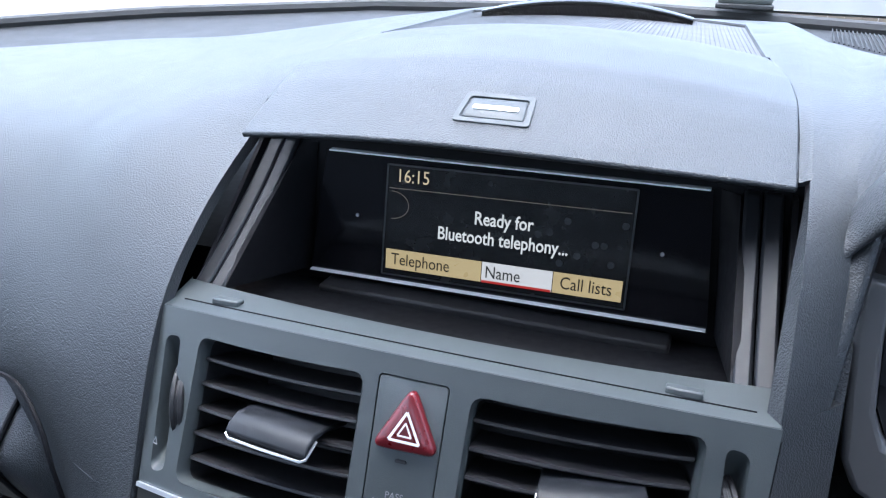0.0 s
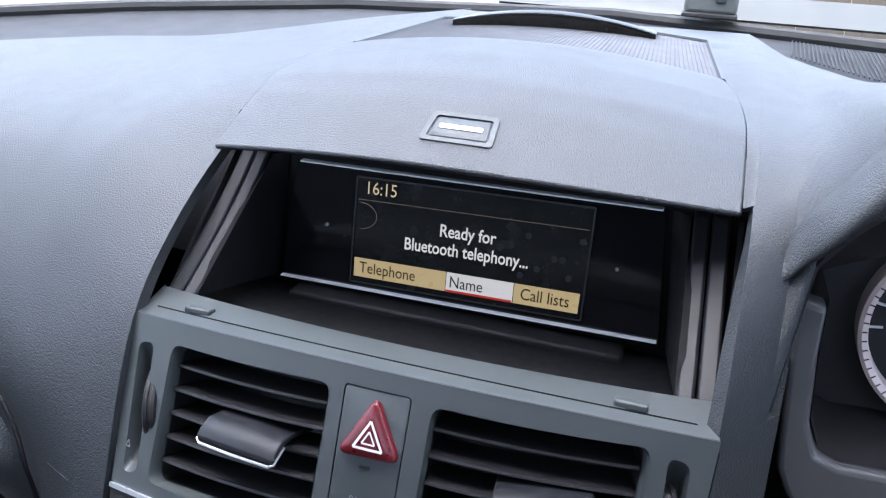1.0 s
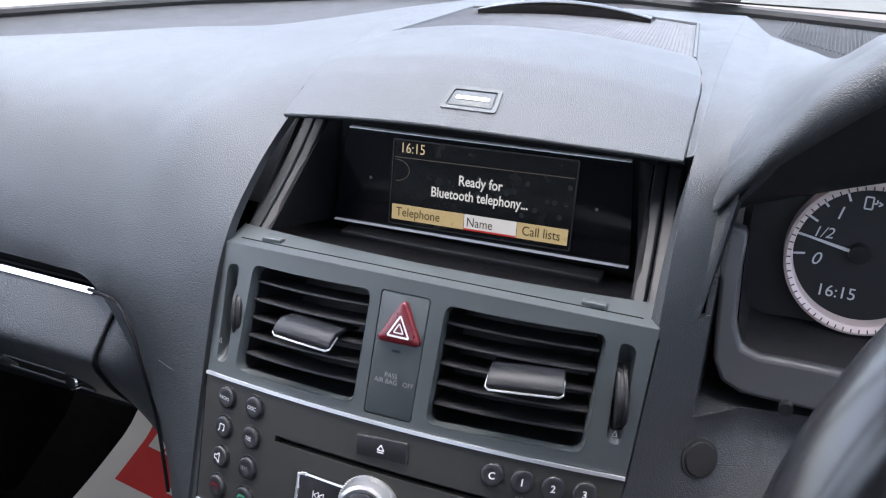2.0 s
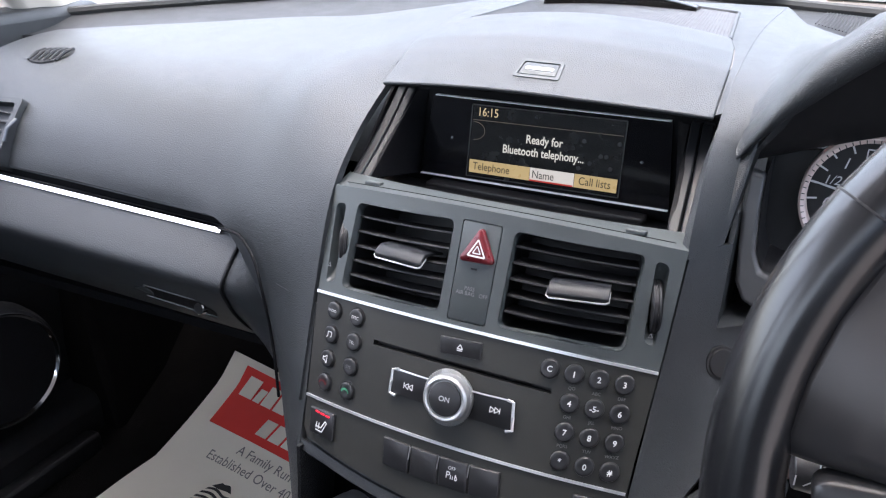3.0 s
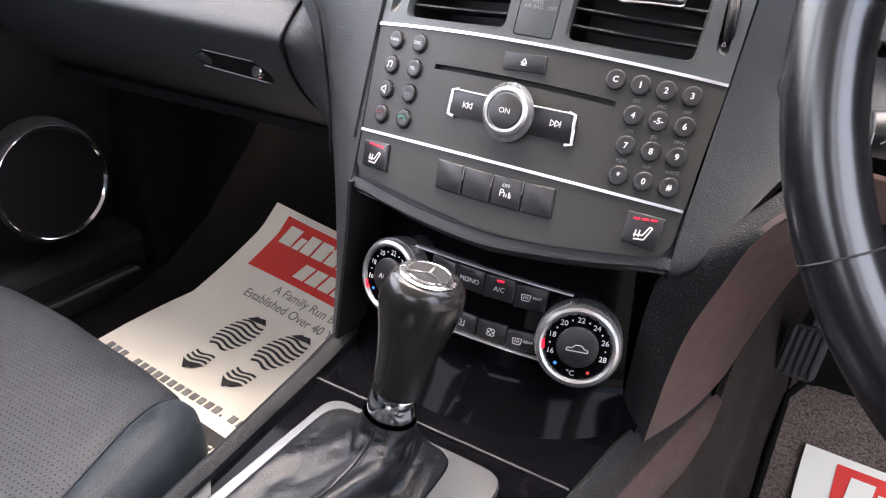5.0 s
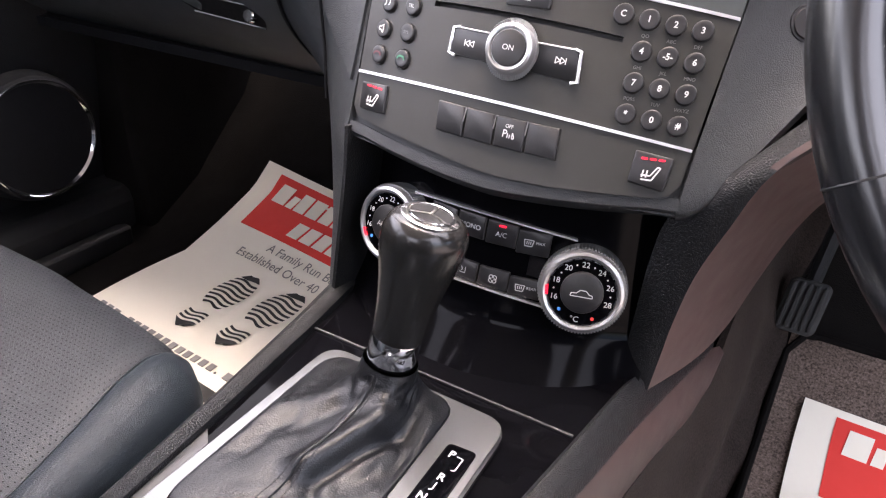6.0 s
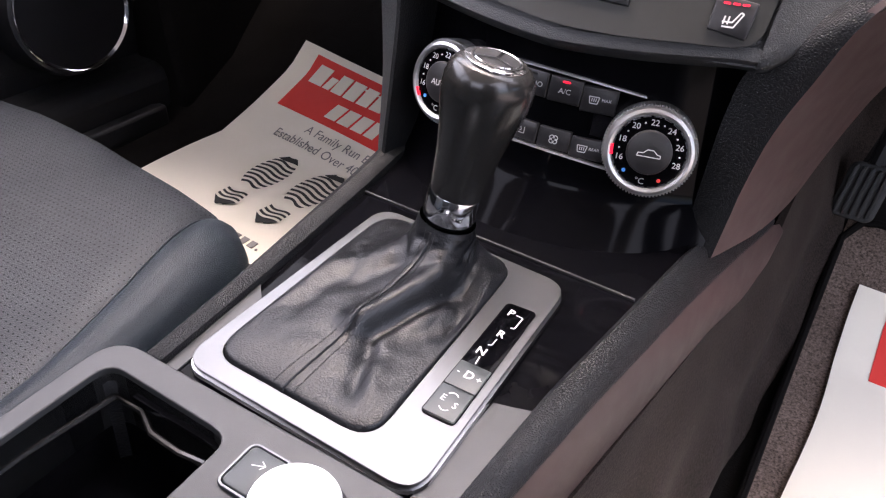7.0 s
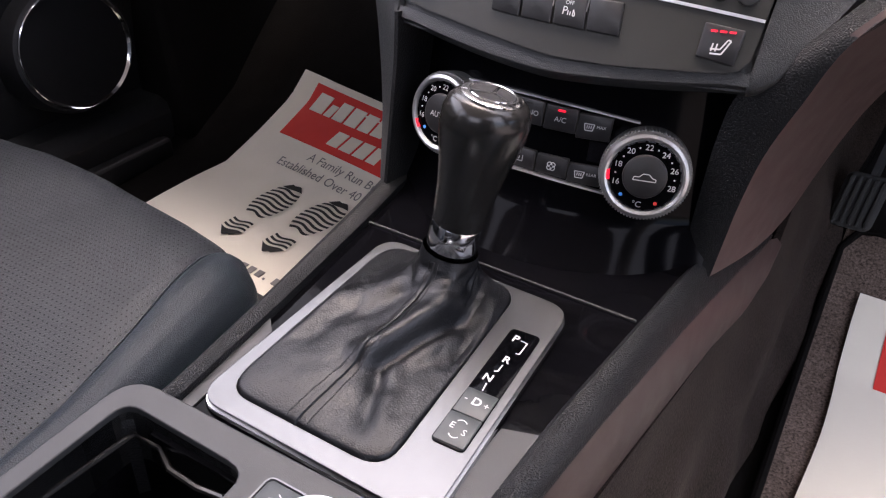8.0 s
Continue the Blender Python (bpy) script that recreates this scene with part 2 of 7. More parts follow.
def loft(rings, closed=True, cap=True, bm=None):
    """Skin rings of points; closed: each ring is a loop."""
    bm = bm or bmesh.new()
    rows = [[bm.verts.new(p) for p in r] for r in rings]
    for a, b in zip(rows, rows[1:]):
        for i in range(0 if closed else 1, len(a)):
            bm.faces.new((a[i - 1], a[i], b[i], b[i - 1]))
    if cap and closed:
        bm.faces.new(rows[-1])
        bm.faces.new(list(reversed(rows[0])))
    return bm


def sheet(f, nu, nv, thick=0.004, bm=None):
    """A thick sheet of f(s, t), s and t from 0 to 1, thickened away from its front (du x dv)."""
    bm = bm or bmesh.new()
    pts = [[Vector(f(i / nu, j / nv)) for j in range(nv + 1)] for i in range(nu + 1)]
    front, back = [], []
    for i in range(nu + 1):
        fr, bk = [], []
        for j in range(nv + 1):
            du = pts[min(i + 1, nu)][j] - pts[max(i - 1, 0)][j]
            dv = pts[i][min(j + 1, nv)] - pts[i][max(j - 1, 0)]
            nn = du.cross(dv)
            nn = nn.normalized() if nn.length > 1e-12 else Vector((0, 0, 1))
            fr.append(bm.verts.new(pts[i][j]))
            bk.append(bm.verts.new(pts[i][j] - nn * thick))
        front.append(fr)
        back.append(bk)
    for i in range(nu):
        for j in range(nv):
            bm.faces.new((front[i][j], front[i + 1][j], front[i + 1][j + 1], front[i][j + 1]))
            bm.faces.new((back[i][j], back[i][j + 1], back[i + 1][j + 1], back[i + 1][j]))
    for i in range(nu):
        bm.faces.new((front[i][0], back[i][0], back[i + 1][0], front[i + 1][0]))
        bm.faces.new((front[i][nv], front[i + 1][nv], back[i + 1][nv], back[i][nv]))
    for j in range(nv):
        bm.faces.new((front[0][j], front[0][j + 1], back[0][j + 1], back[0][j]))
        bm.faces.new((front[nu][j], back[nu][j], back[nu][j + 1], front[nu][j + 1]))
    return bm


def tube(path, r, n=10, closed=False, bm=None, squash=1.0, up=(0, 0, 1)):
    bm = bm or bmesh.new()
    path = [Vector(p) for p in path]
    rings = []
    k = len(path)
    for i in range(k):
        d = (path[(i + 1) % k] - path[i - 1]) if closed else path[min(i + 1, k - 1)] - path[max(i - 1, 0)]
        d.normalize()
        s = d.cross(Vector(up))
        if s.length < 1e-4:
            s = d.cross(Vector((1, 0, 0)))
        s.normalize()
        t = s.cross(d)
        rr = r[i] if isinstance(r, (list, tuple)) else r
        rings.append([path[i] + s * (rr * math.cos(2 * math.pi * a / n)) + t * (rr * squash * math.sin(2 * math.pi * a / n)) for a in range(n)])
    if closed:
        rings.append(rings[0])
        bm = loft(rings, cap=False, bm=bm)
        bmesh.ops.remove_doubles(bm, verts=bm.verts, dist=1e-6)
        return bm
    return loft(rings, bm=bm)


def box(sx, sy, sz, at=(0, 0, 0), bm=None, rot=(0, 0, 0)):
    bm = bm or bmesh.new()
    bmesh.ops.create_cube(bm, size=1, matrix=Matrix.LocRotScale(Vector(at), Euler([radians(a) for a in rot]), Vector((sx, sy, sz))))
    return bm


def catmull(vals, t):
    """A smooth curve through evenly spaced values (tuples), t from 0 to 1."""
    n = len(vals) - 1
    i = min(int(t * n), n - 1)
    f = t * n - i
    p = [Vector(vals[max(0, min(n, i + k))]) for k in (-1, 0, 1, 2)]
    return 0.5 * ((2 * p[1]) + (p[2] - p[0]) * f + (2 * p[0] - 5 * p[1] + 4 * p[2] - p[3]) * f * f + (3 * p[1] - p[0] - 3 * p[2] + p[3]) * f ** 3)


def lerp_table(table, x):
    """Piecewise smooth value from (x, value) rows."""
    if x <= table[0][0]:
        return table[0][1]
    for (a, va), (b, vb) in zip(table, table[1:]):
        if x <= b:
            f = (x - a) / (b - a)
            return va + (vb - va) * f
    return table[-1][1]


def words(text, size, place, u=0.0, v=0.0, d=0.0003, align="CENTER", bm=None, stretch=1.0, shear=0.0, turn=0.0, bold=0.0):
    """Letters of the built-in font, laid on a surface by place(u, v, d)."""
    cu = bpy.data.curves.new("letters", "FONT")
    cu.body, cu.size, cu.align_x, cu.align_y, cu.resolution_u, cu.shear, cu.offset = text, size, align, "CENTER", 3, shear, bold
    ob = new("letters", cu)
    me = bpy.data.meshes.new_from_object(ob.evaluated_get(bpy.context.evaluated_depsgraph_get()))
    bpy.data.objects.remove(ob)
    bpy.data.curves.remove(cu)
    bm = bm or bmesh.new()
    c, s = math.cos(radians(turn)), math.sin(radians(turn))
    vs = []
    for w in me.vertices:
        x, y = w.co.x * stretch, w.co.y
        vs.append(bm.verts.new(place(u + x * c - y * s, v + x * s + y * c, d)))
    for p in me.polygons:
        try:
            bm.faces.new([vs[i] for i in p.vertices])
        except ValueError:
            pass
    bpy.data.meshes.remove(me)
    return bm


def strokes(lines, w, place, d=0.0003, bm=None, u=0.0, v=0.0, k=1.0):
    """Flat strokes of width w along polylines, for pictograms."""
    bm = bm or bmesh.new()
    for line in lines:
        for (x0, y0), (x1, y1) in zip(line, line[1:]):
            dx, dy = x1 - x0, y1 - y0
            ln = math.hypot(dx, dy) or 1
            nx, ny = -dy / ln * w / 2 / k, dx / ln * w / 2 / k
            bm.faces.new([bm.verts.new(place(u + k * a, v + k * b, d)) for a, b in ((x0 + nx, y0 + ny), (x0 - nx, y0 - ny), (x1 - nx, y1 - ny), (x1 + nx, y1 + ny))])
    return bm


def curved(f):
    """place(u, v, d) for a front given as y = f(x, z), facing the cabin."""
    def place(u, v, d=0.0):
        e = 0.0005
        fx, fz = (f(u + e, v) - f(u - e, v)) / (2 * e), (f(u, v + e) - f(u, v - e)) / (2 * e)
        n = Vector((fx, -1, fz)).normalized()
        return Vector((u, f(u, v), v)) + n * d
    return place


def panel_y(x, z):
    k = 0.035 * min(1.0, max(0.0, (0.805 - z) / 0.07))
    return 0.0165 + 0.38 * (z - 0.804) - 0.018 * (1 - (x / 0.118) ** 2) + k * x


def climate_y(x, z):
    return -0.0245 + 0.22 * (z - 0.565) - 0.038 * (1 - (x / 0.107) ** 2) + 0.03 * x


def arch_up(x):
    """Height of the chrome strip between vents and radio."""
    return 0.7426 - 0.0011 * (x / 0.118) - 0.0075 * (x / 0.118) ** 2


def arch_low(x):
    """Height of the chrome strip under the radio keys."""
    return 0.6710 - 0.0024 * (x / 0.114) - 0.0060 * (x / 0.114) ** 2


def arch_top(x):
    """Height of the vent panel's upper edge."""
    return 0.8134 - 0.0084 * (x / 0.121) ** 2


FACE = curved(panel_y)
CLIM = curved(climate_y)


def CON(u, v, d=0.0):
    """The console's top: u across, v along the car, d above it."""
    return Vector((u, v, 0.497 + 0.065 * (v + 0.104) + d))


def SCR(u, v, d=0.0):
    """The display's glass, leaning back a little."""
    return Vector((u, 0.0990 + 0.108 * (v - 0.794) - d, v))


def steps(a, b, n):
    return [a + (b - a) * (i + 0.5) / n for i in range(n)]

# ---- the setting: ground, yard, car body ----
bm = bmesh.new()
bmesh.ops.create_grid(bm, x_segments=24, y_segments=24, size=400, matrix=Matrix.Translation((0, 0, -0.05)))
M_GROUND = mat("yard_ground", (0.24, 0.205, 0.18), 0.9, grain=0.4, scale=60, vscale=0.8, vary=0.2)
solo("ground", bm, M_GROUND, "pale worn concrete yard round the car", "ground", kind="structure")

M_FENCE = mat("weathered_pale_boards", (0.15, 0.12, 0.085), 0.85, grain=0.3, scale=40, vscale=3, vary=0.25)
fence = thing("fence", "pale timber board fence beyond the windscreen", "fence", (1.2, 9.0, -0.05))
fence_me = None
for i in range(46):
    x = -1.2 + i * 0.155
    if fence_me is None:
        b = part("board", box(0.15, 0.03, 2.2), M_FENCE, fence, bevel=0.004)
        fence_me = b.data
    else:
        b = new("board", fence_me)
        b.parent = fence
    b.location = (x, 0.012 * (i % 3), 1.1)
M_WALL = mat("pale_render", (0.14, 0.12, 0.09), 0.9, grain=0.3, scale=30, vscale=0.7)
solo("yard_wall", box(30, 0.4, 5.0, (-16.0, 19, 2.4)), M_WALL, "cream rendered wall at the back of the yard", "wall", kind="structure")


def parked_car(name, paint, at, turn, label):
    m = mat(name + "_paint", paint, 0.25, coat=0.6, vscale=2)
    t = thing(name, label, "car", at)
    prof = [(-2.1, 0.35), (-2.15, 0.75), (-1.9, 0.95), (-1.2, 1.0), (-0.7, 1.4), (0.6, 1.45), (1.2, 1.05), (2.0, 0.95), (2.15, 0.6), (2.1, 0.35)]
    rings = []
    for w, k in ((-0.85, 0.93), (-0.8, 1.0), (0.8, 1.0), (0.85, 0.93)):
        rings.append([Vector((p[0] * (0.97 if k < 1 else 1), w * (0.8 if p[1] > 1.2 else 1), 0.35 + (p[1] - 0.35) * k)) for p in prof])
    part("body", loft(rings), m, t, bevel=0.03)
    gl = [(-1.12, 1.02), (-0.68, 1.36), (0.58, 1.4), (1.08, 1.06)]
    for s in (-1, 1):
        part("side_window", loft([[Vector((p[0], s * (0.80 if p[1] < 1.2 else 0.69), p[1])) for p in gl], [Vector((p[0], s * (0.82 if p[1] < 1.2 else 0.71), p[1])) for p in gl]]), M_GLOSS, t)
    for wx in (-1.3, 1.3):
        for s in (-1, 1):
            w = part("wheel", lathe([(0.0, -0.1), (0.31, -0.1), (0.33, -0.06), (0.33, 0.06), (0.31, 0.1), (0.0, 0.1)], 24, pose(wx, s * 0.8, 0.33, 90)), M_RUBBER, t)
            part("rim", lathe([(0.0, 0.03), (0.2, 0.02), (0.21, 0.0), (0.0, 0.0)], 20, pose(wx, s * 0.905, 0.33, 90 * s)), M_SATIN, w)
    t.rotation_euler = (0, 0, radians(turn))
    return t


parked_car("parked_car", (0.30, 0.012, 0.012), (-7.6, 14.5, -0.05), 8, "red hatchback parked across the yard")
parked_car("parked_car", (0.30, 0.012, 0.018), (-3.4, 15.5, -0.05), 4, "red saloon parked across the yard")
parked_car("parked_car", (0.18, 0.18, 0.18), (-12.2, 14.0, -0.05), 12, "pale silver car parked across the yard")

# cabin floor, sills, roof and pillars
bm = bmesh.new()
FLOOR_Y = [(-1.9, 0.24), (-0.4, 0.26), (0.1, 0.285), (0.18, 0.292), (0.30, 0.345), (0.42, 0.44), (0.60, 0.70), (0.62, 0.80)]


def floor_z(y):
    return lerp_table(FLOOR_Y, y)


ys = [-1.9, -1.2, -0.8, -0.4, -0.2, 0.0, 0.1, 0.18, 0.24, 0.30, 0.36, 0.42, 0.5, 0.6, 0.62]
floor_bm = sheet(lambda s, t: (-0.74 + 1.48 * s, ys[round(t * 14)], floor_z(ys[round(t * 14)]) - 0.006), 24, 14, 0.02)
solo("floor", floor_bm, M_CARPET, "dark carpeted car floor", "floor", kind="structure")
M_HEAD = mat("pale_grey_headlining", (0.58, 0.585, 0.585), 0.85, grain=0.2, scale=700)
solo("ceiling", sheet(lambda s, t: (-0.62 + 1.24 * s, -1.9 + 1.72 * t, 1.40 - 0.05 * (2 * s - 1) ** 2 - 0.03 * t * t), 16, 16, 0.02), M_HEAD, "pale woven headlining", "ceiling", kind="structure")
# Unseen wall behind the bench; its height sets how much rear light enters.
solo("wall_rear", box(1.5, 0.03, 0.78, (0, -1.92, 0.63)), M_TRIM, "unseen dark wall limiting the light from the rear", "wall", kind="structure")
for s in (-1, 1):
    # window pillar between windscreen and side window
    rings = []
    for k in range(7):
        f = k / 6
        c = Vector((s * (0.735 - 0.12 * f), 0.30 - 0.50 * f, 0.84 + 0.53 * f))
        rings.append([c + Vector((0.03 * s, 0.04, 0)), c + Vector((0.035 * s, -0.03, -0.01)), c + Vector((-0.03 * s, -0.05, -0.01)), c + Vector((-0.045 * s, 0.0, 0)), c + Vector((-0.02 * s, 0.05, 0.0))])
    solo("pillar_trim", loft(rings), M_CREAM, "cream fabric windscreen pillar trim", "pillar", kind="structure", bevel=0.012, seg=3)
    solo("centre_pillar", box(0.05, 0.12, 1.0, (s * 0.70, -0.78, 0.88), rot=(0, -8 * s, 0)), M_CREAM, "pale door pillar trim", "pillar", kind="structure", bevel=0.015)
    solo("sill", box(0.14, 2.5, 0.16, (s * 0.73, -0.65, 0.27)), M_DARK, "black plastic door sill", "sill", kind="structure", bevel=0.02)

# rear bench and driver's seat back, dark leather behind the camera
M_BENCH = mat("black_bench_leather", (0.03, 0.031, 0.034), 0.45, grain=0.3, scale=700, kind="leather", vscale=9)
bench = thing("rear_bench", "black leather rear bench seat", "car seat")
part("cushion", box(1.26, 0.48, 0.20, (0, -1.45, 0.36)), M_BENCH, bench, bevel=0.05, seg=4)
part("backrest", box(1.26, 0.16, 0.62, (0, -1.74, 0.70), rot=(-14, 0, 0)), M_BENCH, bench, bevel=0.05, seg=4)
drv = thing("driver_seat", "black leather driver's seat", "car seat")
part("cushion", box(0.46, 0.46, 0.14, (0.40, -0.52, 0.32)), M_BENCH, drv, bevel=0.05, seg=4)
part("backrest", box(0.46, 0.13, 0.66, (0.40, -0.86, 0.70), rot=(-18, 0, 0)), M_BENCH, drv, bevel=0.05, seg=4)
ddoor = thing("driver_door", "open black driver's door swung out from the sill", "car door", (0.74, 0.33, 0))
part("door_panel", sheet(lambda s, t: (0.03 * (1 - t), -1.11 + 1.10 * s, 0.30 + 0.54 * t), 10, 8, -0.03), mat("door_trim_black", (0.03, 0.03, 0.031), 0.6, grain=0.2, scale=800), ddoor)
ddoor.rotation_euler = (0, 0, radians(62))
for s in (-1, 1):
    rd = thing("rear_door", "closed black rear door trim", "car door", (s * 0.71, -1.35, 0.3), group="rear doors")
    part("door_panel", box(0.05, 1.1, 0.56, (0, 0, 0.26)), M_BENCH, rd, bevel=0.01)

# ---- dashboard ----
dash = thing("dashboard", "dark grey grained dashboard with a raised centre hood", "dashboard", (0, 0.1, 0.8))
dash.location = (0, 0, 0)

# passenger pad: (y, z) from its lower lip up to its crest, at stations across the car
PAD = [
    (-0.640, [(0.0375, 0.7515), (0.044, 0.764), (0.062, 0.788), (0.092, 0.811), (0.125, 0.826), (0.160, 0.835), (0.195, 0.8395), (0.228, 0.841)]),
    (-0.553, [(0.0365, 0.7530), (0.043, 0.766), (0.061, 0.791), (0.092, 0.816), (0.127, 0.833), (0.163, 0.843), (0.200, 0.848), (0.240, 0.850)]),
    (-0.450, [(0.0345, 0.7545), (0.041, 0.769), (0.060, 0.797), (0.092, 0.823), (0.130, 0.841), (0.172, 0.852), (0.218, 0.858), (0.265, 0.859)]),
    (-0.360, [(0.0320, 0.7545), (0.038, 0.771), (0.057, 0.800), (0.089, 0.828), (0.130, 0.847), (0.180, 0.859), (0.235, 0.866), (0.295, 0.867)]),
    (-0.280, [(0.0285, 0.7540), (0.034, 0.771), (0.053, 0.801), (0.083, 0.831), (0.123, 0.852), (0.175, 0.865), (0.238, 0.872), (0.308, 0.873)]),
    (-0.230, [(0.0190, 0.7520), (0.026, 0.770), (0.045, 0.802), (0.076, 0.834), (0.115, 0.857), (0.172, 0.871), (0.250, 0.878), (0.345, 0.879)]),
    (-0.180, [(0.0010, 0.700), (0.0070, 0.760), (0.030, 0.803), (0.060, 0.838), (0.098, 0.861), (0.160, 0.877), (0.270, 0.885), (0.420, 0.884)]),
    (-0.1215, [(-0.0415, 0.660), (-0.0075, 0.755), (0.0150, 0.803), (0.0450, 0.8325), (0.0880, 0.8590), (0.150, 0.8870), (0.260, 0.897), (0.500, 0.888)]),
]


def pad_point(s, t):
    n = len(PAD) - 1
    i = min(int(s * n), n - 1)
    cols = []
    for k in (-1, 0, 1, 2):
        x, prof = PAD[max(0, min(n, i + k))]
        q = catmull([(0.0, *p) for p in prof], t)
        cols.append(Vector((x, q.y, q.z)))
    f = s * n - i
    p = cols
    return 0.5 * ((2 * p[1]) + (p[2] - p[0]) * f + (2 * p[0] - 5 * p[1] + 4 * p[2] - p[3]) * f * f + (3 * p[1] - p[0] - 3 * p[2] + p[3]) * f ** 3)


part("passenger_pad", sheet(pad_point, 56, 28, 0.006), M_DASH, dash)

# driver's pad, from the lid's side to the instrument hood
PADR = [
    (0.1220, [(0.0185, 0.799), (0.0275, 0.822), (0.047, 0.850), (0.076, 0.871), (0.130, 0.890), (0.250, 0.899), (0.480, 0.889)]),
    (0.1435, [(0.0455, 0.799), (0.0535, 0.825), (0.067, 0.851), (0.090, 0.874), (0.140, 0.890), (0.240, 0.896), (0.400, 0.887)]),
    (0.1465, [(0.066, 0.860), (0.072, 0.872), (0.082, 0.880), (0.105, 0.887), (0.150, 0.892), (0.240, 0.893), (0.390, 0.886)]),
    (0.1700, [(0.064, 0.902), (0.072, 0.910), (0.085, 0.913), (0.115, 0.911), (0.160, 0.905), (0.240, 0.896), (0.360, 0.884)]),
    (0.2000, [(0.062, 0.925), (0.070, 0.934), (0.085, 0.938), (0.120, 0.934), (0.170, 0.920), (0.240, 0.900), (0.330, 0.880)]),
    (0.2500, [(0.060, 0.945), (0.070, 0.954), (0.088, 0.957), (0.125, 0.951), (0.180, 0.931), (0.240, 0.905), (0.310, 0.878)]),
    (0.3600, [(0.060, 0.960), (0.070, 0.969), (0.090, 0.972), (0.130, 0.965), (0.180, 0.943), (0.240, 0.910), (0.300, 0.872)]),
    (0.4700, [(0.060, 0.945), (0.070, 0.954), (0.088, 0.957), (0.125, 0.950), (0.180, 0.928), (0.230, 0.898), (0.270, 0.862)]),
    (0.5600, [(0.030, 0.790), (0.050, 0.825), (0.085, 0.850), (0.130, 0.862), (0.170, 0.862), (0.200, 0.857), (0.240, 0.850)]),
    (0.6400, [(0.034, 0.742), (0.045, 0.770), (0.070, 0.800), (0.110, 0.820), (0.150, 0.832), (0.190, 0.838), (0.228, 0.841)]),
]


def padr_point(s, t):
    n = len(PADR) - 1
    x = PADR[0][0] + (PADR[-1][0] - PADR[0][0]) * s
    i = max(k for k in range(n) if PADR[k][0] <= x + 1e-9)
    f = (x - PADR[i][0]) / (PADR[i + 1][0] - PADR[i][0])
    f = f * f * (3 - 2 * f) * 0.5 + f * 0.5
    a, b = catmull([(0.0, *p) for p in PADR[i][1]], t), catmull([(0.0, *p) for p in PADR[i + 1][1]], t)
    q = a.lerp(b, f)
    return Vector((x, q.y, q.z))


part("driver_pad", sheet(padr_point, 64, 24, 0.006), M_DASH, dash)

# defrost strip behind the pads up to the glass
SEAL = [(-0.72, (0.25, 0.846)), (-0.66, (0.300, 0.853)), (-0.55, (0.365, 0.862)), (-0.44, (0.420, 0.871)), (-0.25, (0.510, 0.880)), (0.0, (0.560, 0.885)), (0.25, (0.525, 0.880)), (0.44, (0.420, 0.871)), (0.55, (0.365, 0.862)), (0.66, (0.300, 0.853)), (0.72, (0.25, 0.846))]


def seal_yz(x):
    for (a, pa), (b, pb) in zip(SEAL, SEAL[1:]):
        if x <= b:
            f = (x - a) / (b - a)
            return pa[0] + (pb[0] - pa[0]) * f, pa[1] + (pb[1] - pa[1]) * f
    return SEAL[-1][1]


CREST = [(-0.72, (0.20, 0.834)), (-0.64, (0.218, 0.840)), (-0.45, (0.255, 0.857)), (-0.36, (0.285, 0.865)), (-0.28, (0.298, 0.871)), (-0.23, (0.335, 0.877)), (-0.18, (0.410, 0.882)), (-0.124, (0.490, 0.885)), (0.122, (0.470, 0.885)), (0.1465, (0.38, 0.884)), (0.20, (0.322, 0.878)), (0.36, (0.290, 0.870)), (0.56, (0.232, 0.848)), (0.72, (0.20, 0.834))]


def crest_yz(x):
    for (a, pa), (b, pb) in zip(CREST, CREST[1:]):
        if x <= b:
            f = (x - a) / (b - a)
            return pa[0] + (pb[0] - pa[0]) * f, pa[1] + (pb[1] - pa[1]) * f
    return CREST[-1][1]


def strip_point(s, t):
    x = -0.72 + 1.44 * s
    a, b = crest_yz(x), seal_yz(x)
    return Vector((x, a[0] + (b[0] - a[0]) * t, a[1] + (b[1] - a[1]) * t - 0.003 - 0.003 * math.sin(math.pi * t)))


part("defrost_strip", sheet(strip_point, 60, 5, 0.006), M_PAD, dash, "smooth dark grey strip under the windscreen")
part("windscreen_seal", tube([Vector((-0.72 + 1.44 * k / 40, *seal_yz(-0.72 + 1.44 * k / 40))) + Vector((0, 0.004, 0.001)) for k in range(41)], 0.006, 8), M_RUBBER, dash, "black rubber windscreen seal")
# fine ribs of the defroster outlets before the driver
for k in range(120):
    x = 0.150 + k * 0.0030
    a, b = crest_yz(x), seal_yz(x)
    pa, pb = Vector((x, *a)).lerp(Vector((x + 0.01, *b)), 0.25), Vector((x, *a)).lerp(Vector((x + 0.01, *b)), 0.85)
    part("defrost_rib", tube([pa, pb], 0.0006, 5), M_PAD, dash)

# lid over the display


def lid_z(x, y):
    prof = [(0.058, 0.8704), (0.064, 0.8737), (0.078, 0.8805), (0.090, 0.8863), (0.105, 0.8932), (0.125, 0.9005), (0.160, 0.9065), (0.205, 0.907), (0.30, 0.905)]
    for (a, za), (b, zb) in zip(prof, prof[1:]):
        if y <= b:
            f = (y - a) / (b - a)
            z = za + (zb - za) * f
            break
    else:
        z = prof[-1][1]
    drop = 0.0070 + 0.0040 * min(1, max(0, (y - 0.066) / 0.1))
    return z - drop * (x / 0.11) ** 2


def lid_half(y):
    return lerp_table([(0.066, 0.1145), (0.10, 0.1148), (0.14, 0.1145), (0.18, 0.1110), (0.21, 0.1050)], y)


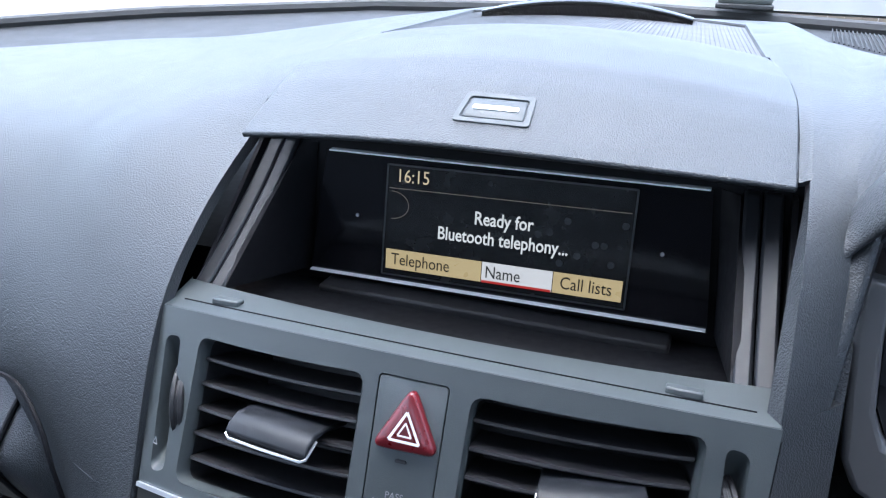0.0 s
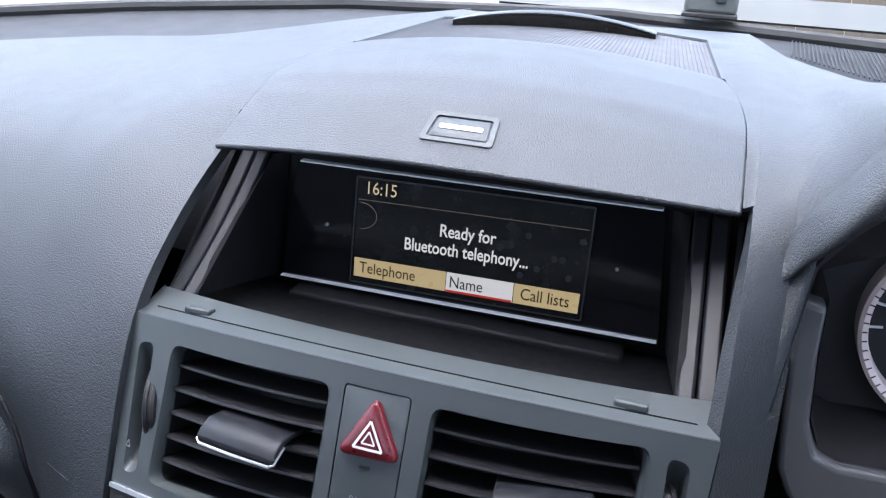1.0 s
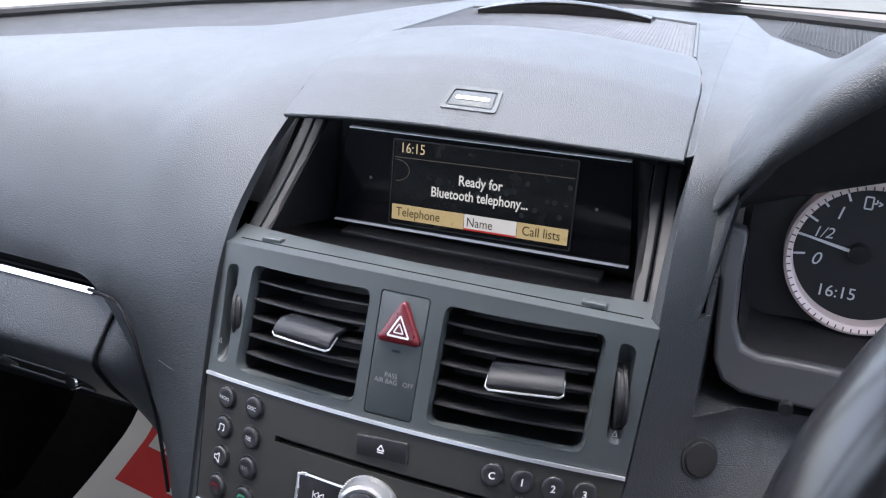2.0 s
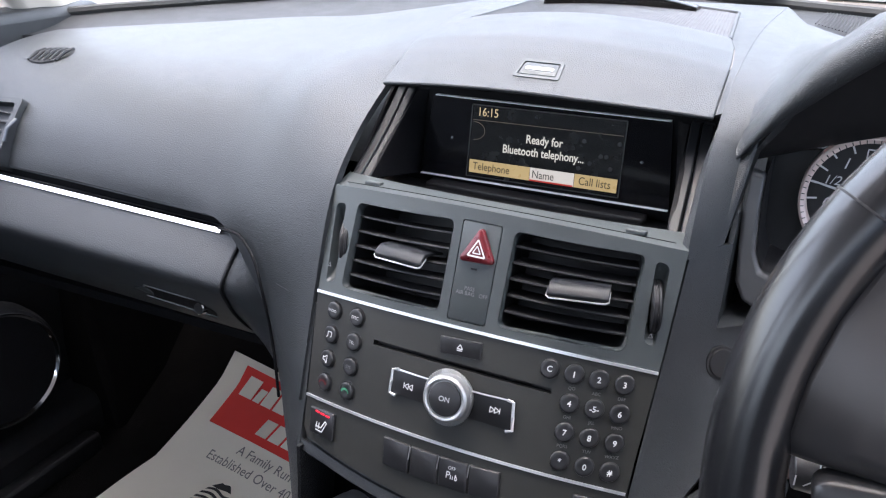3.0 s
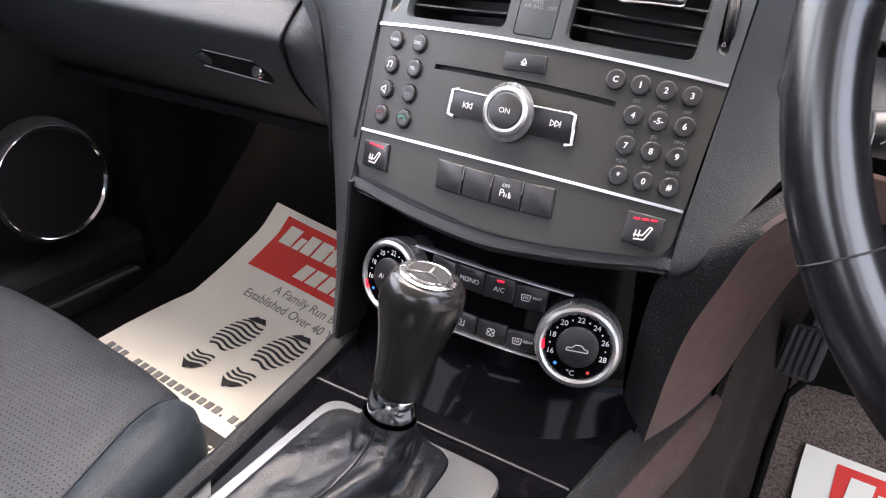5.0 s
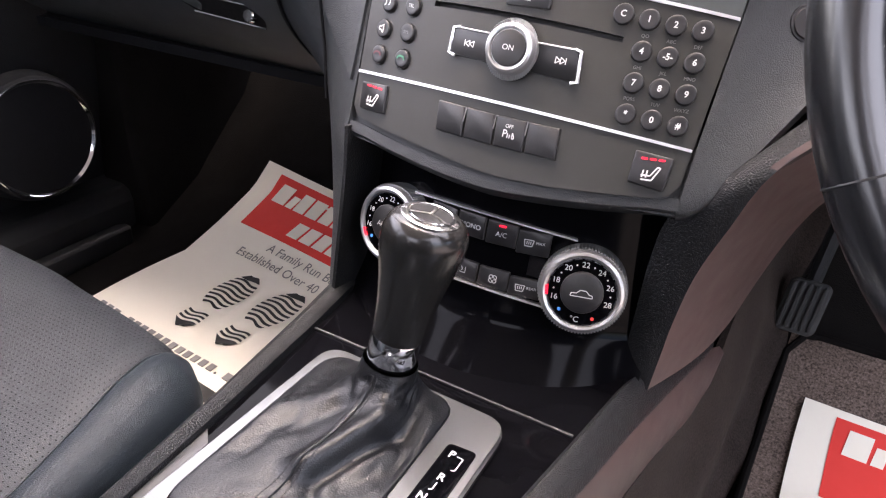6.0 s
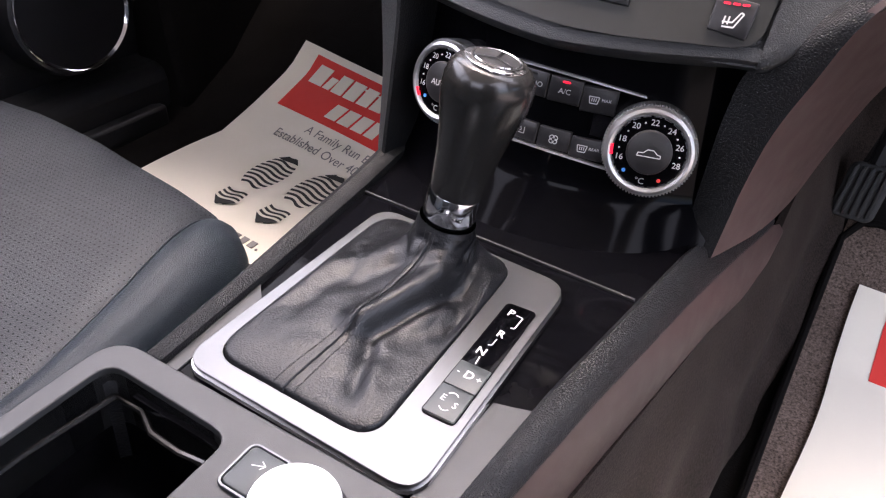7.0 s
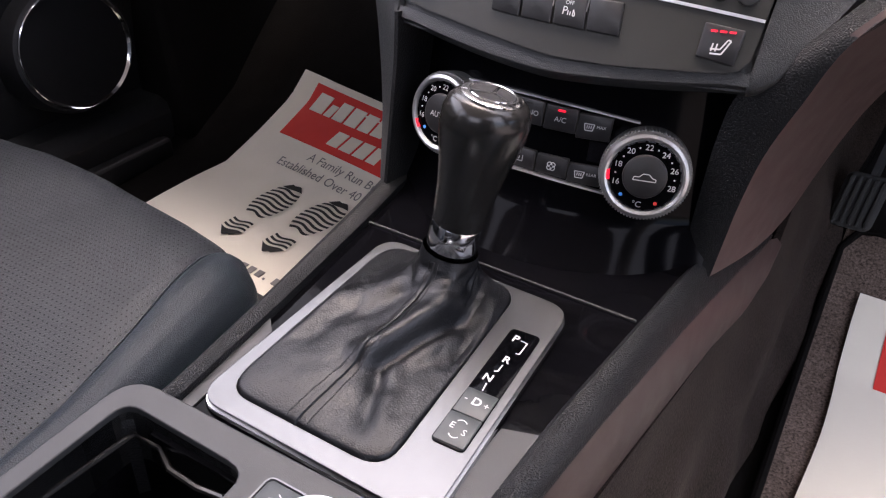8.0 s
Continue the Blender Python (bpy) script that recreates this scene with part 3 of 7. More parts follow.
def lid_point(s, t):
    u = 2 * s - 1
    y0 = 0.0655 + (0.0025 if u < 0 else 0.0090) * u * u
    y = y0 + (0.2100 - y0) * t
    x = 0.0035 * (1 - t) + u * lid_half(y)
    return Vector((x, y, lid_z(x, y)))


display = thing("display_unit", "dashboard display in a recess under a grey hinged lid", "display", (0, 0.1, 0.82))
display.location = (0, 0, 0)
lid = part("lid", sheet(lid_point, 40, 30, 0.0028), M_DASH, display, "soft grey grained lid with a release button", bevel=0.0010)


def LIDTOP(u, v, d=0.0):
    """On the lid round its button: v runs up the slope."""
    c, s = math.cos(radians(26)), math.sin(radians(26))
    return Vector((u + 0.0003, 0.0878 + 1.15 * v * c - d * s, 0.8853 + 1.15 * v * s + d * c))


frame_bm = bmesh.new()
plate(frame_bm, round_poly([(-0.0165, -0.0085), (0.0165, -0.0085), (0.0150, 0.0085), (-0.0150, 0.0085)], 0.002), [round_poly([(-0.0140, -0.0062), (0.0140, -0.0062), (0.0128, 0.0062), (-0.0128, 0.0062)], 0.0015)], -0.004, 0.0006, LIDTOP)
btn = part("release_button", frame_bm, M_PANEL, lid, bevel=0.0004)
part("push_plate", slab(round_poly([(-0.0134, -0.0056), (0.0134, -0.0056), (0.0122, 0.0056), (-0.0122, 0.0056)], 0.0014), -0.004, 0.0004, LIDTOP, inset=0.0008), M_PANEL, lid)
part("bright_bar", slab(rrect(0.0195, 0.0022, 0.0006, 3), 0.0, 0.0009, LIDTOP), M_STRIP, lid, "small chrome bar on the release button")

# speaker grille and sensor dome behind the lid


def grille_point(s, t):
    y = 0.2115 + 0.130 * t - 0.004 * (2 * s - 1) ** 2
    u = 2 * s - 1
    x = u * (0.1045 - 0.012 * t)
    return Vector((x, y, lid_z(x, 0.205) - 0.0015 - 0.004 * t + 0.004 * t * u * u))


gr = part("speaker_grille", sheet(grille_point, 30, 8, 0.004), M_MESH, dash, "fine dark mesh speaker grille")
for k in range(80):
    part("grille_rib", tube([grille_point((k + 0.5) / 80, 0.06 + 0.22 * j) + Vector((0, 0, 0.0001)) for j in range(5)], 0.0004, 5), M_MESH, gr)
surround = [grille_point(0, 0), grille_point(0, 0.5), grille_point(0, 1), grille_point(0.25, 1), grille_point(0.5, 1), grille_point(0.75, 1), grille_point(1, 1), grille_point(1, 0.5), grille_point(1, 0)]
part("grille_edge", tube([p + Vector((0, 0, 0.0005)) for p in surround], 0.0016, 6), M_DASH, gr)
# flanks joining lid, grille and pads
EDGES = {}
for side, prof in ((-1, PAD[-1][1]), (1, PADR[0][1])):
    EDGES[side] = [(q.y, q.z) for q in [catmull([(0.0, *p) for p in prof], k / 60) for k in range(61)]]


def flank(s):
    def f(a, b):
        y = (0.096 if s < 0 else 0.0790) + (0.475 - (0.096 if s < 0 else 0.0790)) * a
        hx = lid_half(y) + 0.0035 * s * max(0.0, 1 - (y - 0.066) / 0.144) if y < 0.21 else max(0.0, 0.1048 - 0.09 * (y - 0.21) - 4.0 * max(0, y - 0.335) ** 1.2)
        x0, x1 = hx + 0.0004, 0.1224
        z0 = lid_z(hx, min(y, 0.205)) - 0.0012 - 0.10 * max(0, y - 0.30)
        z1 = lerp_table(EDGES[s], y) + 0.0002
        return Vector((s * (x0 + (x1 - x0) * b), y, z0 + (z1 - z0) * b * b * (3 - 2 * b)))
    return f if s < 0 else (lambda a, b: f(a, 1 - b))


for s in (-1, 1):
    part("hood_flank", sheet(flank(s), 40, 6, 0.002), M_DASH, dash)
dome_rings = []
for k in range(25):
    f = k / 24
    u = 2 * f - 1
    h = 0.0060 * (1 - abs(u) ** 2.0) + 0.0080
    x, y0 = u * 0.0665 - 0.006, 0.3040 + 0.008 * u
    zb = 0.8995 - 0.0030 * u * u
    dome_rings.append([Vector((x, y0 + 0.026, zb)), Vector((x, y0, zb)), Vector((x, y0 - 0.0015, zb + h * 0.5)), Vector((x, y0 - 0.001, zb + h * 0.88)), Vector((x, y0 + 0.003, zb + h)), Vector((x, y0 + 0.020, zb + h * 0.75))])
solo("sensor_dome", loft(dome_rings), mat("dome_black", (0.006, 0.005, 0.004), 0.12, spec=0.4, vscale=40), "long glossy black sensor dome on the speaker grille", "sensor")

# recess round the display
hous = bmesh.new()
add(hous, sheet(lambda s, t: (-0.1215 + 0.243 * s, 0.021 + 0.0125 * ((-0.1215 + 0.243 * s) / 0.1) ** 2 + (0.085 - 0.0125 * ((-0.1215 + 0.243 * s) / 0.1) ** 2) * t, 0.7975 - 0.012 * t), 20, 4, 0.004))
add(hous, box(0.250, 0.003, 0.092, (0, 0.1065, 0.822)))
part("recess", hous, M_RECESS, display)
for s in (-1, 1):
    def cheek(a, b, s=s):
        front = Vector((0.1052 - 0.005 * a, 0.038 + 0.064 * a, 0.806 + 0.051 * a))
        rear = Vector((0.0985 - 0.006 * a, 0.104, 0.792 + 0.066 * a))
        p = front.lerp(rear, b)
        return Vector((s * p.x, p.y, p.z))
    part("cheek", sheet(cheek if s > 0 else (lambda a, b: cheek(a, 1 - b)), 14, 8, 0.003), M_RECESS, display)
    for off, w in ((0.0036, 0.0068), (0.0114, 0.0075)):
        rib = []
        for k in range(13):
            f = k / 12
            c = Vector((s * (0.1055 - 0.0045 * f + off), 0.0370 + 0.0640 * f + 0.004 * math.sin(math.pi * f), 0.806 + 0.053 * f))
            rib.append([c + Vector((-s * w / 2, 0.006, 0)), c + Vector((-s * w / 2, 0, 0)), c + Vector((s * w / 2, -0.001, 0)), c + Vector((s * w / 2, 0.006, 0))])
        part("side_rail", loft(rib), M_RAIL, display, bevel=0.0012)
# Added dark sheets block the light that leaked through beside the rails.
for s in (-1, 1):
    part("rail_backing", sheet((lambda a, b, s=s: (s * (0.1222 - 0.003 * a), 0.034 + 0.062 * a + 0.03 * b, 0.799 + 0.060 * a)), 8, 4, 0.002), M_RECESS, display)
def ledge_point(s, t):
    x = -0.1225 + 0.245 * s
    z0 = arch_top(x)
    y0, y1 = panel_y(x, z0) + 0.0005, 0.0320 + 0.0055 * (x / 0.1) ** 2
    return Vector((x, y0 + (y1 - y0) * t, z0 + (0.8085 - z0) * t ** 1.5 - 0.010 * max(0.0, t - 0.93) / 0.07))


part("ledge", sheet(ledge_point, 36, 14, 0.004), M_PANEL, display, bevel=0.0006)
part("groove", tube([ledge_point(k / 30, 0.30) + Vector((0, 0, 0.0001)) for k in range(1, 30)], 0.0004, 5), M_RECESS, display)
for x in (-0.0925, 0.0905):
    c = ledge_point((x + 0.1225) / 0.245, 0.45)
    part("tab", box(0.0125, 0.0055, 0.003, c + Vector((0, 0, 0.0006)), rot=(-12, 0, 0)), M_PANEL, display, bevel=0.0008)
scr = part("screen", slab([(-0.0945, 0.7945), (0.0955, 0.7965), (0.0895, 0.8575), (-0.0870, 0.8555)], 0.0, 0.003, SCR), M_SCREEN, display, "black glass screen")
part("screen_trim", add(slab([(-0.0850, 0.8552), (0.0885, 0.8574), (0.0885, 0.8580), (-0.0850, 0.8558)], 0.0, 0.0045, SCR), slab([(-0.0940, 0.7951), (0.0948, 0.7976), (0.0948, 0.7982), (-0.0940, 0.7957)], 0.0, 0.0055, SCR)), M_LINE, display, "thin chrome lines by the screen, their gleam given by pale paint")
part("step", box(0.167, 0.014, 0.010, (-0.002, 0.0925, 0.7870)), M_DARK, display, bevel=0.0015)


def LCD(u, v, d=0.0):
    """The lit picture: u and v in its own measure, set with the tilt of the screen."""
    return SCR(u, v + 0.018 * u, d)


lcd = part("picture", slab([(-0.0560, 0.7998), (0.0600, 0.7998), (0.0600, 0.8530), (-0.0545, 0.8530)], 0.003, 0.0034, LCD), mat("lcd_ground", (0.006, 0.006, 0.006), 0.25, vary=0.02), scr)
part("picture_frame", strokes([[(-0.0560, 0.7998), (0.0600, 0.7998), (0.0600, 0.8530), (-0.0545, 0.8530), (-0.0560, 0.7998)]], 0.0009, LCD, 0.0037), M_KEY, scr)
part("clock", words("16:15", 0.0088, LCD, -0.0418, 0.8478, 0.0038, stretch=0.86), M_LCD_Y, scr)
part("rule", strokes([[(-0.0535, 0.8420), (0.0586, 0.8427)]], 0.0004, LCD, 0.0038), M_LCD_D, scr)
part("rule_mark", strokes([[(-0.0520 + 0.0086 * math.sin(a), 0.8340 + 0.0066 * math.cos(a)) for a in [math.pi * k / 12 for k in range(13)]]], 0.0004, LCD, 0.0038), M_LCD_D, scr)
part("message", words("Ready for", 0.0086, LCD, 0.0027, 0.8322, 0.0038, bm=words("Bluetooth telephony...", 0.0086, LCD, 0.0023, 0.8232, 0.0038, stretch=0.80, bold=0.00014), stretch=0.82, bold=0.00014), M_LCD_W, scr)
for x0, x1, text, mm, cx in ((-0.0540, -0.0062, "Telephone", M_LCD_T, -0.0363), (-0.0058, 0.0272, "Name", M_LCD_N, 0.0042), (0.0276, 0.0582, "Call lists", M_LCD_T, 0.0424)):
    bar = part("menu_field", slab([(x0, 0.8028), (x1, 0.8028), (x1, 0.8124), (x0, 0.8124)], 0.0034, 0.0038, LCD), mm, scr)
    part("menu_word", words(text, 0.0082, LCD, cx, 0.8077, 0.0041, stretch=0.84), M_LCD_K, bar)
part("menu_underline", strokes([[(-0.0056, 0.8034), (0.0270, 0.8034)]], 0.0011, LCD, 0.0042), M_LCD_R, scr)
random.seed(3)
for k in range(9):
    part("smudge", slab(circle(0.0016, 10, 0.020 + 0.0045 * k + random.uniform(-0.002, 0.002), random.uniform(0.815, 0.840)), 0.0034, 0.0036, LCD), M_KEY, lcd)
for x, z in ((-0.0698, 0.8255), (0.0729, 0.8278)):
    part("light_sensor", slab(circle(0.0009, 10, x, z), 0.003, 0.0034, SCR), M_DIM, scr)

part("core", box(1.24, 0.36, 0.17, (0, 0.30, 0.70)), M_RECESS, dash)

# grained wings beside the stack and the lip under the radio
WING_OUT = [(0.500, 0.155, -0.012), (0.550, 0.161, -0.002), (0.600, 0.171, 0.004), (0.640, 0.177, 0.006), (0.680, 0.182, 0.008), (0.710, 0.187, 0.010), (0.730, 0.194, 0.012), (0.744, 0.204, 0.014)]
PANEL_HALF = [(0.49, 0.115), (0.60, 0.113), (0.63, 0.1145), (0.663, 0.1155), (0.735, 0.120), (0.806, 0.1235)]


def wing(side, z0, z1):
    def f(s, t):
        z = z0 + (z1 - z0) * s
        xi = lerp_table(PANEL_HALF, z) + 0.0004
        yi = panel_y(side * xi, z) + 0.001 if z > 0.62 else panel_y(side * xi, 0.62) + (z - 0.62) * 0.12 + 0.001
        xo = lerp_table([(a, b) for a, b, c in WING_OUT], z)
        yo = lerp_table([(a, c) for a, b, c in WING_OUT], z)
        if t < 0.75:
            q = t / 0.75
            x = xi + (xo - xi) * q
            y = yi + (yo - yi) * q - 0.005 * math.sin(math.pi * q)
        else:
            q = (t - 0.75) / 0.25
            x = xo + 0.006 * math.sin(q * math.pi / 2)
            y = yo + 0.07 * (1 - math.cos(q * math.pi / 2)) + 0.01 * q
        return Vector((side * x, y, z))
    return f


fl = wing(-1, 0.50, 0.727)
part("stack_side_trim", sheet(fl, 24, 16, 0.004), M_DASH, dash)

part("stack_cheek", sheet(lambda s, t: Vector((-lerp_table(PANEL_HALF, 0.486 + 0.146 * s) - 0.0005, fl(0.0, 0.0).y + 0.0 + (panel_y(-0.1135, 0.62) + (0.486 + 0.146 * s - 0.62) * 0.12 + 0.001 - fl(0.0, 0.0).y), 0.486 + 0.146 * s)).lerp(Vector((-0.1085, climate_y(-0.1085, 0.486 + 0.146 * s) + 0.006, 0.486 + 0.146 * s)), t), 10, 4, 0.003), M_TRIM, dash)

# driver's side: grained fascia under the instruments with a slanting lower fold


def fascia_y(x, z):
    lean = lerp_table([(0.1195, 0.0), (0.1435, 0.030), (0.16, 0.049), (0.20, 0.056), (0.40, 0.058)], x)
    return panel_y(0.1195, max(z, 0.63)) + 0.06 * min(0, z - 0.63) + lean * min(1.0, max(0.25, (z - 0.62) / 0.12))


FASCIA_LOW = [(0.1145, 0.627), (0.1195, 0.629), (0.1288, 0.636), (0.141, 0.654), (0.152, 0.672), (0.1644, 0.692), (0.18, 0.703), (0.21, 0.712), (0.24, 0.715), (0.42, 0.715)]


def fascia(xa, xb, top):
    def f(s, t):
        x = xa + (xb - xa) * s
        zlow = lerp_table(FASCIA_LOW, x)
        if t < 0.2:
            a = (1 - t / 0.2) * math.pi / 2
            return Vector((x, fascia_y(x, zlow) + 0.012 * (1 - math.cos(a)) + 0.03 * (1 - t / 0.2) ** 3, zlow - 0.010 * math.sin(a)))
        z = zlow + (top - zlow) * (t - 0.2) / 0.8
        return Vector((x, fascia_y(x, z), z))
    return f


def fascia_inner(s, t):
    p = fascia(0.1145, 0.1437, 0.803)(s, t)
    x0 = lerp_table(PANEL_HALF, p.z) + 0.0003
    x = x0 + (0.1437 - x0) * s
    return Vector((x, p.y if t < 0.2 else fascia_y(x, p.z), p.z))


part("driver_fascia", sheet(fascia_inner, 12, 30, 0.004), M_DASH, dash)
part("fascia_return", sheet(lambda s, t: (0.1437 + 0.002 * t, fascia_y(0.1437, 0.745 + 0.075 * s) + (0.085 - fascia_y(0.1437, 0.745 + 0.075 * s)) * t, 0.745 + 0.075 * s), 8, 6, -0.003), M_DASH, dash)
part("fascia_return", sheet(lambda s, t: (0.1437 + 0.28 * s, fascia_y(0.1437 + 0.28 * s, 0.7525) + 0.04 * t, 0.7525 - 0.001 * t), 12, 4, 0.003), M_DASH, dash)
part("driver_fascia", sheet(fascia(0.1437, 0.42, 0.7525), 40, 20, 0.004), M_DASH, dash)


def lip(s, t):
    x = -0.1190 + 0.238 * s
    zb = 0.6285 + 0.0075 * min(1.0, abs(x) / 0.1) ** 1.3
    y0 = panel_y(x, zb)
    a = t * math.pi * 0.62
    return Vector((x, y0 + 0.002 - 0.004 * math.sin(a) + 0.022 * max(0.0, t - 0.45), zb - 0.001 - 0.0155 * t))


part("radio_lip", sheet(lambda a, b: lip(a, 1 - b), 40, 12, 0.004), M_DASH, dash)
part("sensor_cap", lathe([(0.0, 0.001), (0.0085, 0.001), (0.009, 0.0), (0.0105, 0.0), (0.011, -0.003), (0.0, -0.003)], 32, Matrix.Translation((0.1510, fascia_y(0.1520, 0.731) - 0.0035, 0.732)) @ pose(0, 0, 0, 70, 0, 40)), M_DARK, dash, "small round mesh sensor cover")

# ---- centre stack: vents ----
UC = [-0.118 + 0.236 * k / 28 for k in range(1, 28)]


def half(z):
    return lerp_table([(0.62, 0.1125), (0.663, 0.1150), (0.735, 0.1192), (0.806, 0.1228)], z)


vents = thing("air_vent_panel", "satin grey panel with two slatted vents and hazard switch", "air vent")
VENT_L = round_poly([(-0.0965, 0.7995), (-0.0190, 0.8050), (-0.0200, 0.7490), (-0.0985, 0.7445)], 0.005)
VENT_R = round_poly([(0.0220, 0.8050), (0.1005, 0.8010), (0.0980, 0.7445), (0.0205, 0.7480)], 0.005)
SLOT_L = round_poly([(-0.1165, 0.7945), (-0.1075, 0.7965), (-0.1055, 0.7455), (-0.1135, 0.7430)], 0.0038)
SLOT_R = round_poly([(0.1065, 0.7985), (0.1145, 0.7960), (0.1145, 0.7490), (0.1075, 0.7510)], 0.0038)
HAZ = round_poly([(-0.0132, 0.8065), (0.0140, 0.8065), (0.0132, 0.7462), (-0.0132, 0.7462)], 0.002)
outer = [(x, arch_up(x) + 0.0003) for x in [-half(0.7375) + 2 * half(0.7375) * k / 24 for k in range(25)]] + [(x, arch_top(x)) for x in [half(0.806) - 2 * half(0.806) * k / 24 for k in range(25)]]
bm = bmesh.new()
plate(bm, outer, [VENT_L, VENT_R, SLOT_L, SLOT_R, HAZ], -0.006, 0.0, FACE, UC)
part("faceplate", bm, M_PANEL, vents)


def ring_of(loop, d0, d1, grow, place):
    """A thin raised or sunk collar along an outline."""
    n = len(loop)
    cu, cv = sum(p[0] for p in loop) / n, sum(p[1] for p in loop) / n
    inner = [(cu + (u - cu) * grow, cv + (v - cv) * grow) for u, v in loop]
    rows = [[place(u, v, d1) for u, v in loop], [place(u, v, (d0 + d1) / 2) for u, v in inner], [place(u, v, d0) for u, v in inner]]
    b = bmesh.new()
    rr = [[b.verts.new(p) for p in r] for r in rows]
    for a, c in zip(rr, rr[1:]):
        for i in range(n):
            b.faces.new((a[i - 1], a[i], c[i], c[i - 1]))
    return b


for loop, sgn in ((VENT_L, -1), (VENT_R, 1)):
    u0, u1 = min(p[0] for p in loop), max(p[0] for p in loop)
    v0, v1 = min(p[1] for p in loop), max(p[1] for p in loop)
    tub = bmesh.new()
    n = len(loop)
    rows = [[tub.verts.new(FACE(u, v, d)) for u, v in loop] for d in (-0.001, -0.045)]
    for i in range(n):
        tub.faces.new((rows[0][i - 1], rows[0][i], rows[1][i], rows[1][i - 1]))
    tub.faces.new(rows[1])
    part("vent_duct", tub, M_DARK, vents)
    part("vent_rim", ring_of(loop, -0.006, 0.0003, 0.975, FACE), M_PANEL, vents)
    for k in range(5):
        f = (k + 0.92) / 5.85
        rows = []
        for j in range(13):
            g = j / 12
            x = u0 + 0.002 + (u1 - u0 - 0.004) * g
            ztop = (0.7995 + 0.0055 * g) if sgn < 0 else (0.8050 - 0.0040 * g)
            zbot = (0.7445 + 0.0045 * g) if sgn < 0 else (0.7480 - 0.0035 * g)
            z = ztop + (zbot - ztop) * f
            p0, p1 = FACE(x, z, -0.0045), FACE(x, z, -0.024)
            up = Vector((0, -0.0, 0.0009))
            p1 = p1 + Vector((0, 0, 0.002))
            rows.append([p0 + up, p0 + Vector((0, -0.0006, 0)), p0 - up, p1 - up, p1 + up])
        part("vent_slat", loft(rows), M_DARK, vents, "black slat with a paler front edge")
    # direction tab
    cx, cz = (-0.0512, 0.7765) if sgn < 0 else (0.0665, 0.7765)
    w = 0.0178
    rows = []
    for d, dz, th in ((-0.020, 0.0045, 0.0016), (-0.004, 0.0045, 0.0018), (0.0035, 0.0030, 0.0022), (0.0075, -0.0005, 0.0026), (0.0090, -0.0032, 0.0020)):
        rows.append([FACE(cx - w, cz + dz + th / 2 - 0.0006, d), FACE(cx, cz + dz + th / 2 + 0.0002, d + 0.0006), FACE(cx + w, cz + dz + th / 2, d), FACE(cx + w, cz + dz - th / 2, d - 0.0012), FACE(cx, cz + dz - th / 2 + 0.0002, d - 0.0006), FACE(cx - w, cz + dz - th / 2 - 0.0006, d - 0.0012)])
    tab = part("direction_tab", loft(rows), M_RAIL, vents, "satin grey tab with a chrome lip", bevel=0.0006)
    part("tab_lip", tube([FACE(cx - w * 1.0, cz + 0.0010, 0.0020), FACE(cx - w * 1.0, cz - 0.0042, 0.0082), FACE(cx - w * 0.9, cz - 0.0052, 0.0088), FACE(cx, cz - 0.0046, 0.0094), FACE(cx + w * 0.9, cz - 0.0046, 0.0088), FACE(cx + w * 1.0, cz - 0.0036, 0.0082), FACE(cx + w * 1.0, cz + 0.0016, 0.0020)], 0.0006, 6), M_KNOB, tab)
for loop, x, tilt in ((SLOT_L, -0.1110, -2.0), (SLOT_R, 0.1107, 1.5)):
    n = len(loop)
    tub = bmesh.new()
    cv = sum(p[1] for p in loop) / n
    rows = []
    for d, k in ((0.0, 1.0), (-0.003, 0.9), (-0.008, 0.6)):
        rows.append([tub.verts.new(FACE(x + (u - x) * (1 if d == 0 else 0.9), cv + (v - cv) * k, d)) for u, v in loop])
    for a, b in zip(rows, rows[1:]):
        for i in range(n):
            tub.faces.new((a[i - 1], a[i], b[i], b[i - 1]))
    tub.faces.new(rows[-1])
    part("wheel_recess", tub, M_PANEL, vents)
    c = FACE(x, 0.7705, -0.0125)
    wm = Matrix.Translation(c) @ pose(0, 0, 0, -20, 90, 0)
    wheel = part("thumbwheel", lathe([(0.0, -0.003), (0.0168, -0.003), (0.0178, -0.0022), (0.0178, -0.0008), (0.0172, -0.0005), (0.0172, 0.0005), (0.0178, 0.0008), (0.0178, 0.0022), (0.0168, 0.003), (0.0, 0.003)], 60, wm), M_DARK, vents, "ribbed black thumbwheel")
    part("wheel_mark", strokes([[(x - 0.0012, 0.7545), (x + 0.0012, 0.7545), (x, 0.757), (x - 0.0012, 0.7545)]], 0.0004, FACE, 0.0018), M_DIM, wheel)
hz = part("hazard_panel", slab(round_poly([(-0.0128, 0.8061), (0.0136, 0.8061), (0.0128, 0.7466), (-0.0128, 0.7466)], 0.0018), -0.005, -0.0002, FACE, inset=0.0005), M_PANEL, vents)
tri = round_poly([(0.0010, 0.8048), (0.0136, 0.7828), (-0.0122, 0.7822)], 0.0046, 6)
hb = part("hazard_button", slab(tri, -0.001, 0.0028, FACE, inset=0.0014, dome=0.0004), M_HAZ, vents, "dark red triangular hazard warning button")
for r, col in ((0.0066, M_WHITE),):
    T = [(0.001 + r * math.sin(a) * 1.0, 0.7896 + r * math.cos(a)) for a in (0, 2.0944, -2.0944)]
    part("triangle_mark", strokes([[T[0], T[1], T[2], T[0]]], 0.0009, FACE, 0.0041, bm=strokes([[(0.001 + (p[0] - 0.001) * 0.45, 0.7896 + (p[1] - 0.7896) * 0.45) for p in (T[0], T[1], T[2], T[0])]], 0.0006, FACE, 0.0041)), col, hb)
